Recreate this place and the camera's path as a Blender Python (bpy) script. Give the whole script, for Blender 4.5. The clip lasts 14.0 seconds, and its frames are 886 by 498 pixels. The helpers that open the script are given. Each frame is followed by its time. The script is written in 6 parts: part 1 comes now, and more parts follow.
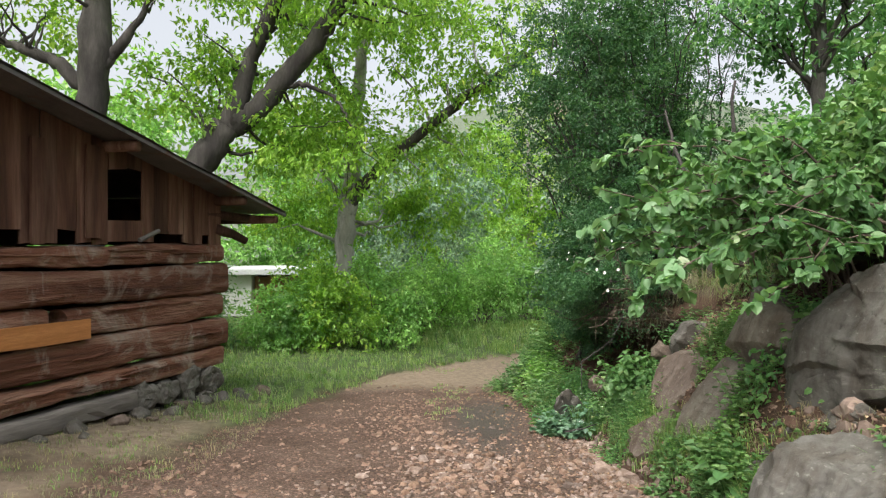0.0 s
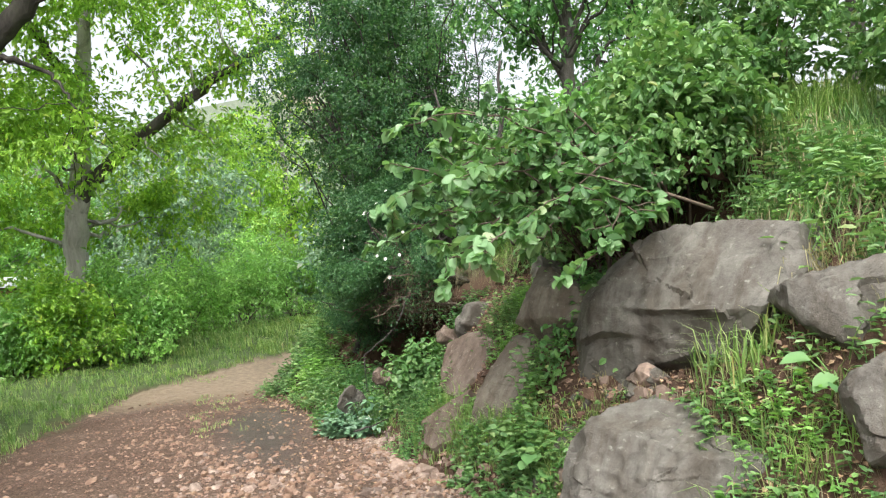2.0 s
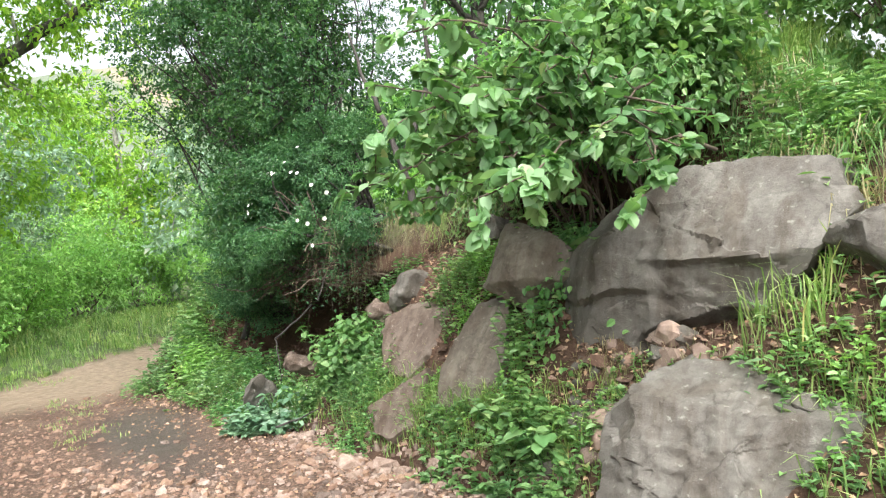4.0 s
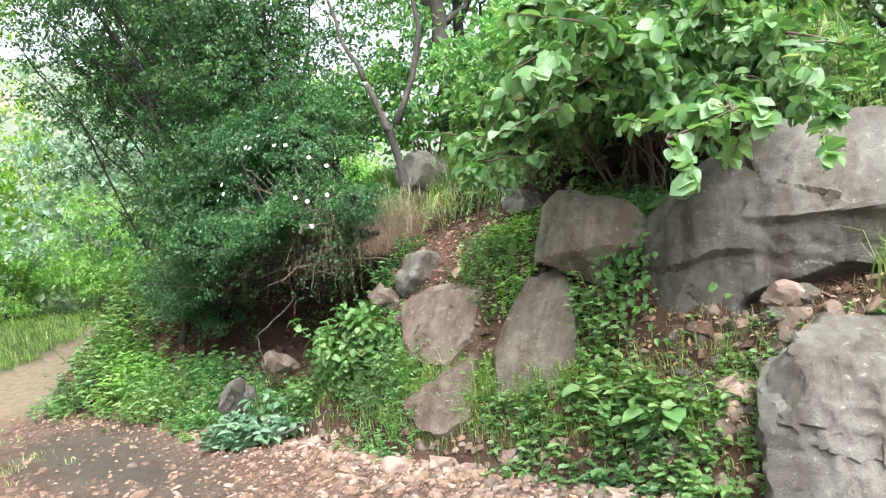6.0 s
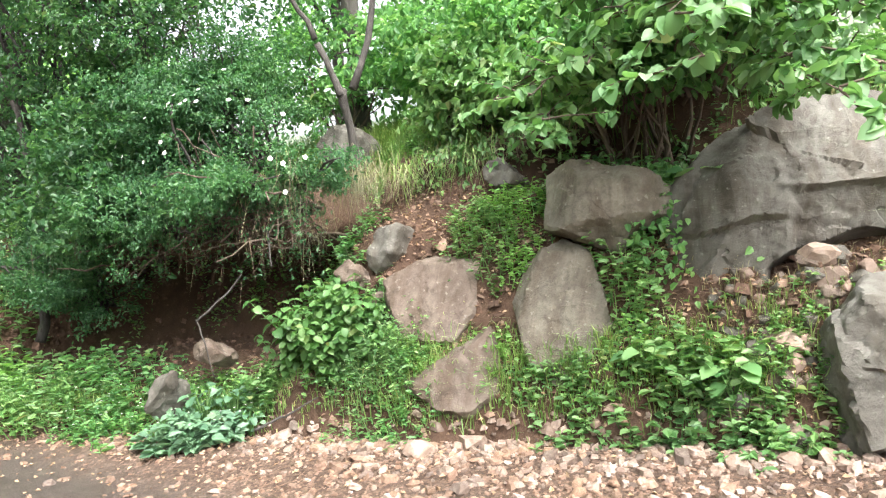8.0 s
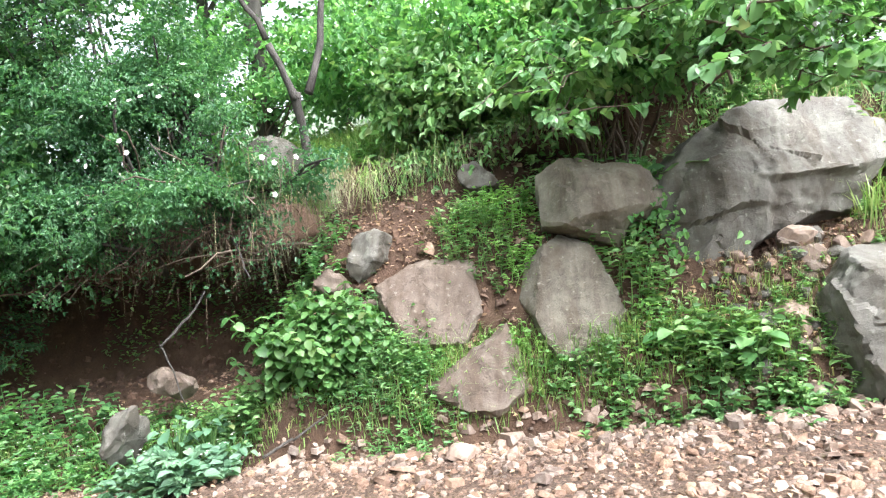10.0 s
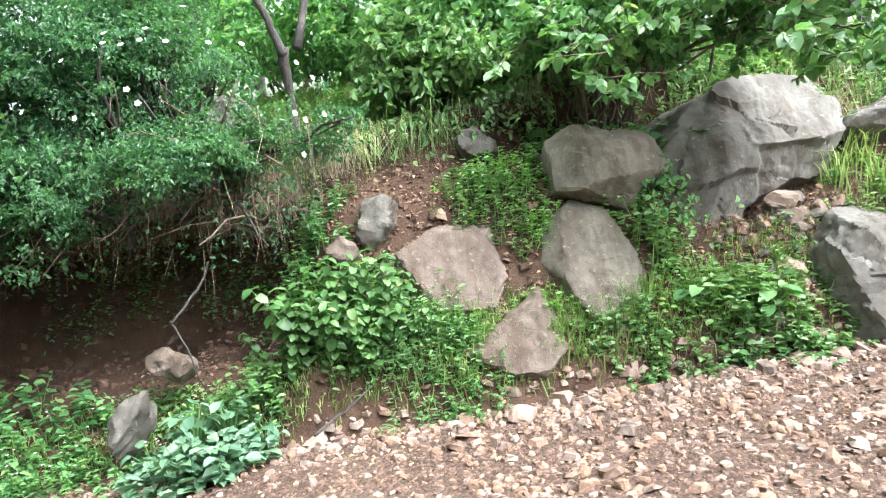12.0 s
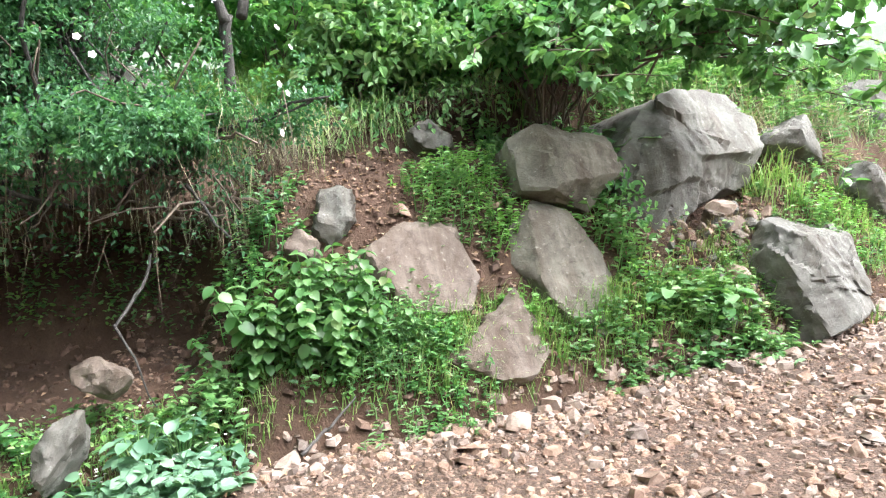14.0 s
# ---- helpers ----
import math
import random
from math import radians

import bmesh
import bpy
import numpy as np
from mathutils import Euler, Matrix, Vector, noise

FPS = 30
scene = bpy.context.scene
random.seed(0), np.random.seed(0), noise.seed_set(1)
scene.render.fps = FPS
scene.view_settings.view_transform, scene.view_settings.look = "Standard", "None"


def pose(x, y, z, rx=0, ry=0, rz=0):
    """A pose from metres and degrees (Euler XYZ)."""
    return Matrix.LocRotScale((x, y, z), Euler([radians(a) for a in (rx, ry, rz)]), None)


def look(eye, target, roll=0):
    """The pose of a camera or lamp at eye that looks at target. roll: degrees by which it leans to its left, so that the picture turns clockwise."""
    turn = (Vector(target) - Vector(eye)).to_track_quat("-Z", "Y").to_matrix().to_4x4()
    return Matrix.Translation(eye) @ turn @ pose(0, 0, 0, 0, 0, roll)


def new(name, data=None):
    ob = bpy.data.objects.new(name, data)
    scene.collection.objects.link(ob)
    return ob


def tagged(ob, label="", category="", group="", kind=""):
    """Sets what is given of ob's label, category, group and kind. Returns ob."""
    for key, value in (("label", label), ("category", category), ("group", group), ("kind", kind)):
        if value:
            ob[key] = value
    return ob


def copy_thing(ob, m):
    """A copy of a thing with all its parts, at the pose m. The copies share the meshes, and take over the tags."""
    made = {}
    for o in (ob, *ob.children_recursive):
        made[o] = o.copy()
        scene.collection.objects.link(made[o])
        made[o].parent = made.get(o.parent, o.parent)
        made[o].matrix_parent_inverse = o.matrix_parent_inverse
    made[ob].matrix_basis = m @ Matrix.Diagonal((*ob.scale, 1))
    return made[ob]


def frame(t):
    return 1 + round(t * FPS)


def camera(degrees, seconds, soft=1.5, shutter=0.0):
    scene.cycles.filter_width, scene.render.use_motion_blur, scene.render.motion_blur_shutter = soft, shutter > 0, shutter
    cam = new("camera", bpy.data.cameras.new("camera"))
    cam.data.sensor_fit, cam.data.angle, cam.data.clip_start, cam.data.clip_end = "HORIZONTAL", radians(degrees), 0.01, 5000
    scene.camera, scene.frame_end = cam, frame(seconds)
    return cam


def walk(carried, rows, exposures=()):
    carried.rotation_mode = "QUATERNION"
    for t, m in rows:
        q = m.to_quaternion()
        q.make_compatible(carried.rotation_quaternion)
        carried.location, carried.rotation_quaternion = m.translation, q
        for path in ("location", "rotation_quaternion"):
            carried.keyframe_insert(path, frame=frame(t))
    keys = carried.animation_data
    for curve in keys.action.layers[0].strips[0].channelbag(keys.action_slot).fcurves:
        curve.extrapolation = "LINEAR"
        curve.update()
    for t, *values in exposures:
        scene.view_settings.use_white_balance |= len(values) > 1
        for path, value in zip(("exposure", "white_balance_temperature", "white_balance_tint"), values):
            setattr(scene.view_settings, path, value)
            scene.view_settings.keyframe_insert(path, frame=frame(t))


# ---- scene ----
cam = camera(64.4, 14.0, soft=1.25, shutter=0.0)
METRES, EYE, TILT, LEAN, TURN = 8.0, 1.5, 0.0, 0.0, 0.0
ROWS = [
    (0.0, 0.0, 0.0, 0.0, -0.0, 0.0, -0.0),
    (0.5, 0.0095, 0.0135, 0.0001, -7.03, -1.05, -0.6),
    (1.0, 0.0131, 0.0276, -0.0013, -10.63, -1.2, 0.21),
    (1.5, 0.0063, 0.045, -0.0051, -14.36, -2.64, 0.5),
    (2.0, -0.0128, 0.0713, -0.006, -19.69, -1.07, 3.05),
    (2.5, -0.021, 0.1027, -0.0107, -21.73, -2.42, 1.9),
    (5.0, -0.1106, 0.2684, -0.0331, -40.24, -4.01, 3.62),
    (5.5, -0.1314, 0.3021, -0.0354, -42.12, -5.19, 1.84),
    (6.0, -0.1479, 0.3397, -0.0397, -44.15, -3.93, 5.22),
    (6.5, -0.169, 0.3791, -0.0457, -50.01, -2.08, 4.51),
    (7.0, -0.1886, 0.4194, -0.0479, -51.1, -3.39, 0.54),
    (7.5, -0.2041, 0.4615, -0.0508, -54.31, -5.31, 3.01),
    (8.0, -0.2283, 0.501, -0.0569, -61.9, -4.85, 3.41),
    (10.5, -0.2781, 0.6891, -0.0776, -82.0, -5.66, 4.96),
    (11.0, -0.2834, 0.7273, -0.0747, -86.43, -8.63, 5.33),
    (11.5, -0.2793, 0.7655, -0.0747, -89.13, -6.96, 7.64),
    (12.0, -0.2751, 0.7988, -0.0761, -92.1, -5.61, 4.58),
    (12.5, -0.2732, 0.832, -0.0704, -98.63, -5.3, 4.75),
    (13.0, -0.2628, 0.853, -0.0754, -98.68, -5.4, 2.79),
    (13.5, -0.2431, 0.8763, -0.0791, -102.52, -5.33, 3.71),
    (14.0, -0.2222, 0.9017, -0.0832, -106.44, -5.48, 1.89),
]
walk(cam, [(t, pose(0, 0, EYE, TILT, LEAN, TURN) @ pose(METRES * x, METRES * y, METRES * z, 90 + pitch, roll, yaw)) for t, x, y, z, yaw, pitch, roll in ROWS],
     exposures=[(0.0, 0.98, 6600, 10), (0.6, 1.2, 6600, 10), (1.2, 1.27, 6600, 10), (2.5, 1.42, 6600, 10), (5.0, 1.85, 6450, 11), (7.5, 2.18, 6300, 11), (8.0, 2.3, 6550, 10), (10.5, 2.42, 6080, 10), (14.0, 2.47, 6050, 10)])


# ---- world and light: a bright overcast day ----
world = bpy.data.worlds.new("overcast_sky")
scene.world = world
world.use_nodes = True
wn, wl = world.node_tree.nodes, world.node_tree.links
wn.clear()
SUN_UP, SUN_ROT = radians(58), radians(208)
sky = wn.new("ShaderNodeTexSky")
sky.sky_type, sky.sun_disc = "NISHITA", False
sky.sun_elevation, sky.sun_rotation = SUN_UP, SUN_ROT
sky.air_density, sky.dust_density, sky.ozone_density = 1.0, 6.0, 1.0
grey = wn.new("ShaderNodeHueSaturation")
grey.inputs["Saturation"].default_value = 0.3
bg = wn.new("ShaderNodeBackground")
bg.inputs["Strength"].default_value = 0.15
out = wn.new("ShaderNodeOutputWorld")
wl.new(sky.outputs[0], grey.inputs["Color"])
wl.new(grey.outputs[0], bg.inputs["Color"])
wl.new(bg.outputs[0], out.inputs["Surface"])

sun = new("sun", bpy.data.lights.new("sun", "SUN"))
sun.data.energy, sun.data.angle, sun.data.color = 1.1, radians(60), (1.0, 0.97, 0.92)
# the sky's rotation runs clockwise from +y
sun_way = Vector((math.sin(SUN_ROT) * math.cos(SUN_UP), math.cos(SUN_ROT) * math.cos(SUN_UP), math.sin(SUN_UP)))
sun.matrix_world = look(sun_way * 60, (0, 0, 0))

# ---- materials ----
def nodes_of(name):
    m = bpy.data.materials.new(name)
    m.use_nodes = True
    n, l = m.node_tree.nodes, m.node_tree.links
    n.clear()
    return m, n, l


def ramp_node(n, stops):
    r = n.new("ShaderNodeValToRGB")
    e = r.color_ramp.elements
    while len(e) < len(stops):
        e.new(0.5)
    for el, (at, c) in zip(e, stops):
        el.position, el.color = at, (*c, 1)
    return r


def noise_node(n, l, coord, scale, detail=6.0, rough=0.6, warp=0.0, stretch=None):
    t = n.new("ShaderNodeTexNoise")
    t.inputs["Scale"].default_value, t.inputs["Detail"].default_value = scale, detail
    t.inputs["Roughness"].default_value, t.inputs["Distortion"].default_value = rough, warp
    if stretch:
        mp = n.new("ShaderNodeMapping")
        mp.inputs["Scale"].default_value = stretch
        l.new(coord, mp.inputs["Vector"])
        coord = mp.outputs[0]
    l.new(coord, t.inputs["Vector"])
    return t


def mix_node(n, l, fac, a, b, blend="MIX"):
    m = n.new("ShaderNodeMix")
    m.data_type, m.blend_type = "RGBA", blend
    for key, v in ((0, fac), (6, a), (7, b)):
        if isinstance(v, (int, float)):
            m.inputs[key].default_value = v
        elif isinstance(v, tuple):
            m.inputs[key].default_value = (*v, 1)
        else:
            l.new(v, m.inputs[key])
    return m.outputs[2]


def surface(name, stops, scale=4.0, fine=40.0, rough=0.9, bump=0.3, stretch=None, stain=None, stain_scale=1.2, vary=0.0, metal=0.0, island=False, step=0.01):
    """A weathered surface: broad colour, fine grain, stains and relief."""
    m, n, l = nodes_of(name)
    co = n.new("ShaderNodeTexCoord").outputs["Object"]
    broad = noise_node(n, l, co, scale, 8, 0.65, 0.4, stretch)
    grain = noise_node(n, l, co, fine, 6, 0.7, 0.0, stretch)
    col = ramp_node(n, stops)
    l.new(broad.outputs[0], col.inputs[0])
    g = ramp_node(n, [(0.25, (0.68, 0.68, 0.68)), (0.75, (1.2, 1.2, 1.2))])
    l.new(grain.outputs[0], g.inputs[0])
    c = mix_node(n, l, 0.75, col.outputs[0], g.outputs[0], "MULTIPLY")
    if stain:
        st = noise_node(n, l, co, stain_scale, 7, 0.7, 0.8)
        sm = ramp_node(n, [(0.52, (0, 0, 0)), (0.66, (1, 1, 1))])
        l.new(st.outputs[0], sm.inputs[0])
        c = mix_node(n, l, sm.outputs[0], c, stain)
    if vary:
        rnd = n.new("ShaderNodeNewGeometry").outputs["Random Per Island"] if island else n.new("ShaderNodeObjectInfo").outputs["Random"]
        v = ramp_node(n, [(0.0, (1 - vary,) * 3), (0.5, (1.0, 1 - vary * 0.15, 1 - vary * 0.25)), (1.0, (1 + vary,) * 3)])
        l.new(rnd, v.inputs[0])
        c = mix_node(n, l, 1.0, c, v.outputs[0], "MULTIPLY")
    b = n.new("ShaderNodeBsdfPrincipled")
    b.inputs["Roughness"].default_value, b.inputs["Metallic"].default_value = rough, metal
    b.inputs["Specular IOR Level"].default_value = 0.3
    l.new(c, b.inputs["Base Color"])
    bp = n.new("ShaderNodeBump")
    bp.inputs["Strength"].default_value, bp.inputs["Distance"].default_value = bump, step
    both = n.new("ShaderNodeMath")
    both.operation = "ADD"
    l.new(broad.outputs[0], both.inputs[0])
    l.new(grain.outputs[0], both.inputs[1])
    l.new(both.outputs[0], bp.inputs["Height"])
    l.new(bp.outputs[0], b.inputs["Normal"])
    o = n.new("ShaderNodeOutputMaterial")
    l.new(b.outputs[0], o.inputs["Surface"])
    return m


def rock_material(name, dark, mid, light, lichen):
    """Broken rock: broad tone, mottling, pits, faint cracks and pale lichen specks."""
    m, n, l = nodes_of(name)
    co = n.new("ShaderNodeTexCoord").outputs["Object"]
    broad = noise_node(n, l, co, 2.4, 8, 0.65, 0.5)
    mottle = noise_node(n, l, co, 13.0, 10, 0.75, 0.3)
    pits = noise_node(n, l, co, 85.0, 5, 0.7)
    spots = noise_node(n, l, co, 26.0, 4, 0.6)
    crack = n.new("ShaderNodeTexVoronoi")
    crack.feature = "DISTANCE_TO_EDGE"
    crack.inputs["Scale"].default_value = 1.7
    l.new(mix_node(n, l, 0.12, co, mottle.outputs["Color"]), crack.inputs["Vector"])
    col = ramp_node(n, [(0.3, dark), (0.5, mid), (0.72, light)])
    l.new(broad.outputs[0], col.inputs[0])
    a = ramp_node(n, [(0.3, (0.62, 0.61, 0.6)), (0.5, (0.96, 0.96, 0.96)), (0.7, (1.22, 1.22, 1.22))])
    l.new(mottle.outputs[0], a.inputs[0])
    b = ramp_node(n, [(0.3, (0.82, 0.82, 0.82)), (0.45, (1.0, 1.0, 1.0)), (0.75, (1.08, 1.08, 1.08))])
    run = noise_node(n, l, co, 5.0, 7, 0.7, 0.4, (1.0, 0.22, 1.0))
    soil = ramp_node(n, [(0.4, (0.52, 0.46, 0.4)), (0.55, (1.0, 1.0, 1.0)), (0.72, (1.12, 1.12, 1.1))])
    l.new(run.outputs[0], soil.inputs[0])
    l.new(pits.outputs[0], b.inputs[0])
    c = mix_node(n, l, 0.8, mix_node(n, l, 0.85, col.outputs[0], a.outputs[0], "MULTIPLY"), b.outputs[0], "MULTIPLY")
    c = mix_node(n, l, 0.75, c, soil.outputs[0], "MULTIPLY")
    sp = ramp_node(n, [(0.63, (0, 0, 0)), (0.7, (0.75, 0.75, 0.75))])
    l.new(spots.outputs[0], sp.inputs[0])
    c = mix_node(n, l, sp.outputs[0], c, lichen)
    ck = ramp_node(n, [(0.0, (0.35, 0.35, 0.35)), (0.018, (1, 1, 1))])
    l.new(crack.outputs["Distance"], ck.inputs[0])
    c = mix_node(n, l, 0.25, c, ck.outputs[0], "MULTIPLY")
    p = n.new("ShaderNodeBsdfPrincipled")
    p.inputs["Roughness"].default_value, p.inputs["Specular IOR Level"].default_value = 0.82, 0.35
    l.new(c, p.inputs["Base Color"])
    h = mix_node(n, l, 0.35, mottle.outputs[0], pits.outputs[0])
    b1 = n.new("ShaderNodeBump")
    b1.inputs["Strength"].default_value, b1.inputs["Distance"].default_value = 0.8, 0.02
    l.new(h, b1.inputs["Height"])
    b2 = n.new("ShaderNodeBump")
    b2.inputs["Strength"].default_value, b2.inputs["Distance"].default_value = 0.35, 0.015
    l.new(ck.outputs[0], b2.inputs["Height"])
    l.new(b1.outputs[0], b2.inputs["Normal"])
    l.new(b2.outputs[0], p.inputs["Normal"])
    o = n.new("ShaderNodeOutputMaterial")
    l.new(p.outputs[0], o.inputs["Surface"])
    return m


def leaf_material(name, dark, mid, light, through_light=0.5, rough=0.42, by_object=False):
    m, n, l = nodes_of(name)
    rnd = n.new("ShaderNodeObjectInfo").outputs["Random"] if by_object else n.new("ShaderNodeNewGeometry").outputs["Random Per Island"]
    col = ramp_node(n, [(0.0, dark), (0.55, mid), (0.97, light), (1.0, (light[0] * 1.3, light[1] * 0.95, light[2]))])
    l.new(rnd, col.inputs[0])
    co = n.new("ShaderNodeTexCoord").outputs["Object"]
    patch = noise_node(n, l, co, 1.1, 4)
    pr = ramp_node(n, [(0.3, (0.72, 0.78, 0.8)), (0.7, (1.2, 1.12, 0.95))])
    l.new(patch.outputs[0], pr.inputs[0])
    c = mix_node(n, l, 1.0, col.outputs[0], pr.outputs[0], "MULTIPLY")
    b = n.new("ShaderNodeBsdfPrincipled")
    b.inputs["Roughness"].default_value = rough
    b.inputs["Specular IOR Level"].default_value = 0.55
    l.new(c, b.inputs["Base Color"])
    tr = n.new("ShaderNodeBsdfTranslucent")
    l.new(mix_node(n, l, 1.0, c, (1.2, 1.25, 0.7), "MULTIPLY"), tr.inputs["Color"])
    mx = n.new("ShaderNodeMixShader")
    mx.inputs[0].default_value = through_light
    l.new(b.outputs[0], mx.inputs[1])
    l.new(tr.outputs[0], mx.inputs[2])
    o = n.new("ShaderNodeOutputMaterial")
    l.new(mx.outputs[0], o.inputs["Surface"])
    return m


def ground_material(name, is_road):
    """Earth, gravel dust, wet mud and mossy turf, laid out by the painted cover map."""
    m, n, l = nodes_of(name)
    co = n.new("ShaderNodeTexCoord").outputs["Object"]
    big = noise_node(n, l, co, 1.3, 6, 0.6, 0.3)
    mid = noise_node(n, l, co, 9.0, 8, 0.7)
    fine = noise_node(n, l, co, 70.0, 5, 0.75)
    soil = ramp_node(n, [(0.3, (0.06, 0.039, 0.028)), (0.5, (0.105, 0.07, 0.052)), (0.72, (0.18, 0.13, 0.1))] if is_road else
                     [(0.3, (0.045, 0.027, 0.018)), (0.55, (0.095, 0.057, 0.038)), (0.75, (0.155, 0.107, 0.074))])
    l.new(mix_node(n, l, 0.5, big.outputs[0], mid.outputs[0]), soil.inputs[0])
    g = ramp_node(n, [(0.25, (0.55, 0.55, 0.55)), (0.75, (1.3, 1.3, 1.3))])
    l.new(fine.outputs[0], g.inputs[0])
    c = mix_node(n, l, 0.8, soil.outputs[0], g.outputs[0], "MULTIPLY")
    grit = n.new("ShaderNodeTexVoronoi")
    grit.inputs["Scale"].default_value = 62.0
    l.new(co, grit.inputs["Vector"])
    if is_road:
        tone = n.new("ShaderNodeSeparateColor")
        l.new(grit.outputs["Color"], tone.inputs[0])
        chips = ramp_node(n, [(0.0, (0.62, 0.6, 0.58)), (0.55, (1.0, 1.0, 1.0)), (0.8, (1.5, 1.45, 1.4)), (1.0, (2.3, 2.2, 2.15))])
        l.new(tone.outputs[0], chips.inputs[0])
        c = mix_node(n, l, 0.8, c, chips.outputs[0], "MULTIPLY")
    cover = n.new("ShaderNodeAttribute")
    cover.attribute_name = "cover"
    parts = n.new("ShaderNodeSeparateColor")
    l.new(cover.outputs["Color"], parts.inputs[0])
    turf = ramp_node(n, [(0.3, (0.05, 0.075, 0.03)), (0.6, (0.085, 0.125, 0.045)), (0.8, (0.14, 0.14, 0.07))])
    l.new(mid.outputs[0], turf.inputs[0])
    c = mix_node(n, l, parts.outputs[0], c, turf.outputs[0])
    mud = ramp_node(n, [(0.32, (0.028, 0.024, 0.021)), (0.5, (0.075, 0.061, 0.053)), (0.68, (0.15, 0.122, 0.105))])
    l.new(mix_node(n, l, 0.55, mid.outputs[0], fine.outputs[0]), mud.inputs[0])
    c = mix_node(n, l, parts.outputs[1], c, mud.outputs[0])
    hill = ramp_node(n, [(0.35, (0.08, 0.12, 0.07)), (0.65, (0.17, 0.19, 0.14))])
    l.new(big.outputs[0], hill.inputs[0])
    c = mix_node(n, l, parts.outputs[2], c, hill.outputs[0])
    dry = ramp_node(n, [(0.3, (0.16, 0.125, 0.09)), (0.55, (0.27, 0.215, 0.155)), (0.75, (0.37, 0.31, 0.23))])
    l.new(mid.outputs[0], dry.inputs[0])
    c = mix_node(n, l, cover.outputs["Alpha"], c, dry.outputs[0])
    b = n.new("ShaderNodeBsdfPrincipled")
    b.inputs["Specular IOR Level"].default_value = 0.3
    rg = n.new("ShaderNodeMapRange")
    l.new(parts.outputs[1], rg.inputs[0])
    rg.inputs[3].default_value, rg.inputs[4].default_value = 0.95, 0.5
    l.new(rg.outputs[0], b.inputs["Roughness"])
    l.new(c, b.inputs["Base Color"])
    bp = n.new("ShaderNodeBump")
    bp.inputs["Strength"].default_value, bp.inputs["Distance"].default_value = 1.0, 0.03
    l.new(mix_node(n, l, 0.4, mid.outputs[0], fine.outputs[0]), bp.inputs["Height"])
    if is_road:
        bc = n.new("ShaderNodeBump")
        bc.invert = True
        bc.inputs["Strength"].default_value, bc.inputs["Distance"].default_value = 0.8, 0.008
        l.new(grit.outputs["Distance"], bc.inputs["Height"])
        l.new(bp.outputs[0], bc.inputs["Normal"])
        l.new(bc.outputs[0], b.inputs["Normal"])
    else:
        l.new(bp.outputs[0], b.inputs["Normal"])
    o = n.new("ShaderNodeOutputMaterial")
    l.new(b.outputs[0], o.inputs["Surface"])
    return m


ROAD_EARTH = ground_material("road_earth", True)
BANK_EARTH = ground_material("bank_earth", False)
ROCK_GREY = rock_material("grey_rock", (0.093, 0.085, 0.074), (0.142, 0.136, 0.12), (0.2, 0.194, 0.175), (0.241, 0.243, 0.214))
ROCK_RED = rock_material("reddish_rock", (0.112, 0.083, 0.065), (0.172, 0.136, 0.112), (0.233, 0.194, 0.164), (0.27, 0.245, 0.21))
ROCK_TAN = rock_material("tan_grey_rock", (0.128, 0.112, 0.088), (0.195, 0.175, 0.143), (0.262, 0.24, 0.2), (0.3, 0.285, 0.24))
STONE_PALE = surface("pale_stone", [(0.3, (0.17, 0.12, 0.092)), (0.5, (0.26, 0.195, 0.158)), (0.7, (0.35, 0.285, 0.245))], 8.0, 60, 0.85, 0.4, vary=0.3)
GRAVEL = surface("gravel_stone", [(0.3, (0.142, 0.091, 0.066)), (0.5, (0.218, 0.147, 0.109)), (0.7, (0.303, 0.225, 0.175))], 20.0, 90, 0.85, 0.4, vary=0.4, island=True)
GRAVEL_PALE = surface("pale_gravel", [(0.3, (0.16, 0.116, 0.094)), (0.5, (0.248, 0.192, 0.16)), (0.7, (0.352, 0.296, 0.256))], 20.0, 90, 0.85, 0.4, vary=0.45, island=True)
EARTH_CLOD = surface("earth_clod", [(0.3, (0.065, 0.04, 0.028)), (0.5, (0.115, 0.072, 0.052)), (0.7, (0.18, 0.12, 0.09))], 20.0, 90, 0.95, 0.5, vary=0.35, island=True)
STONE_BIT = surface("road_stone", [(0.3, (0.160, 0.100, 0.070)), (0.5, (0.245, 0.164, 0.116)), (0.7, (0.340, 0.252, 0.194))], 20.0, 90, 0.85, 0.4, vary=0.35)
BARK_GREY = surface("grey_bark", [(0.3, (0.17, 0.16, 0.14)), (0.5, (0.34, 0.33, 0.30)), (0.72, (0.50, 0.49, 0.46))], 2.5, 22, 0.9, 0.8, stretch=(1, 1, 0.18), stain=(0.10, 0.10, 0.085), stain_scale=1.5, step=0.03)
BARK_DARK = surface("dark_bark", [(0.3, (0.034, 0.031, 0.029)), (0.5, (0.066, 0.060, 0.055)), (0.72, (0.12, 0.11, 0.10))], 3.0, 26, 0.92, 0.8, stretch=(1, 1, 0.25), step=0.03)
TWIG = surface("twig_bark", [(0.3, (0.07, 0.05, 0.04)), (0.6, (0.14, 0.11, 0.085)), (0.8, (0.22, 0.18, 0.14))], 6.0, 60, 0.9, 0.5)
DRY_STEM = surface("dry_stem", [(0.3, (0.06, 0.042, 0.03)), (0.7, (0.16, 0.12, 0.085))], 8.0, 70, 0.9, 0.3, vary=0.25, island=True)
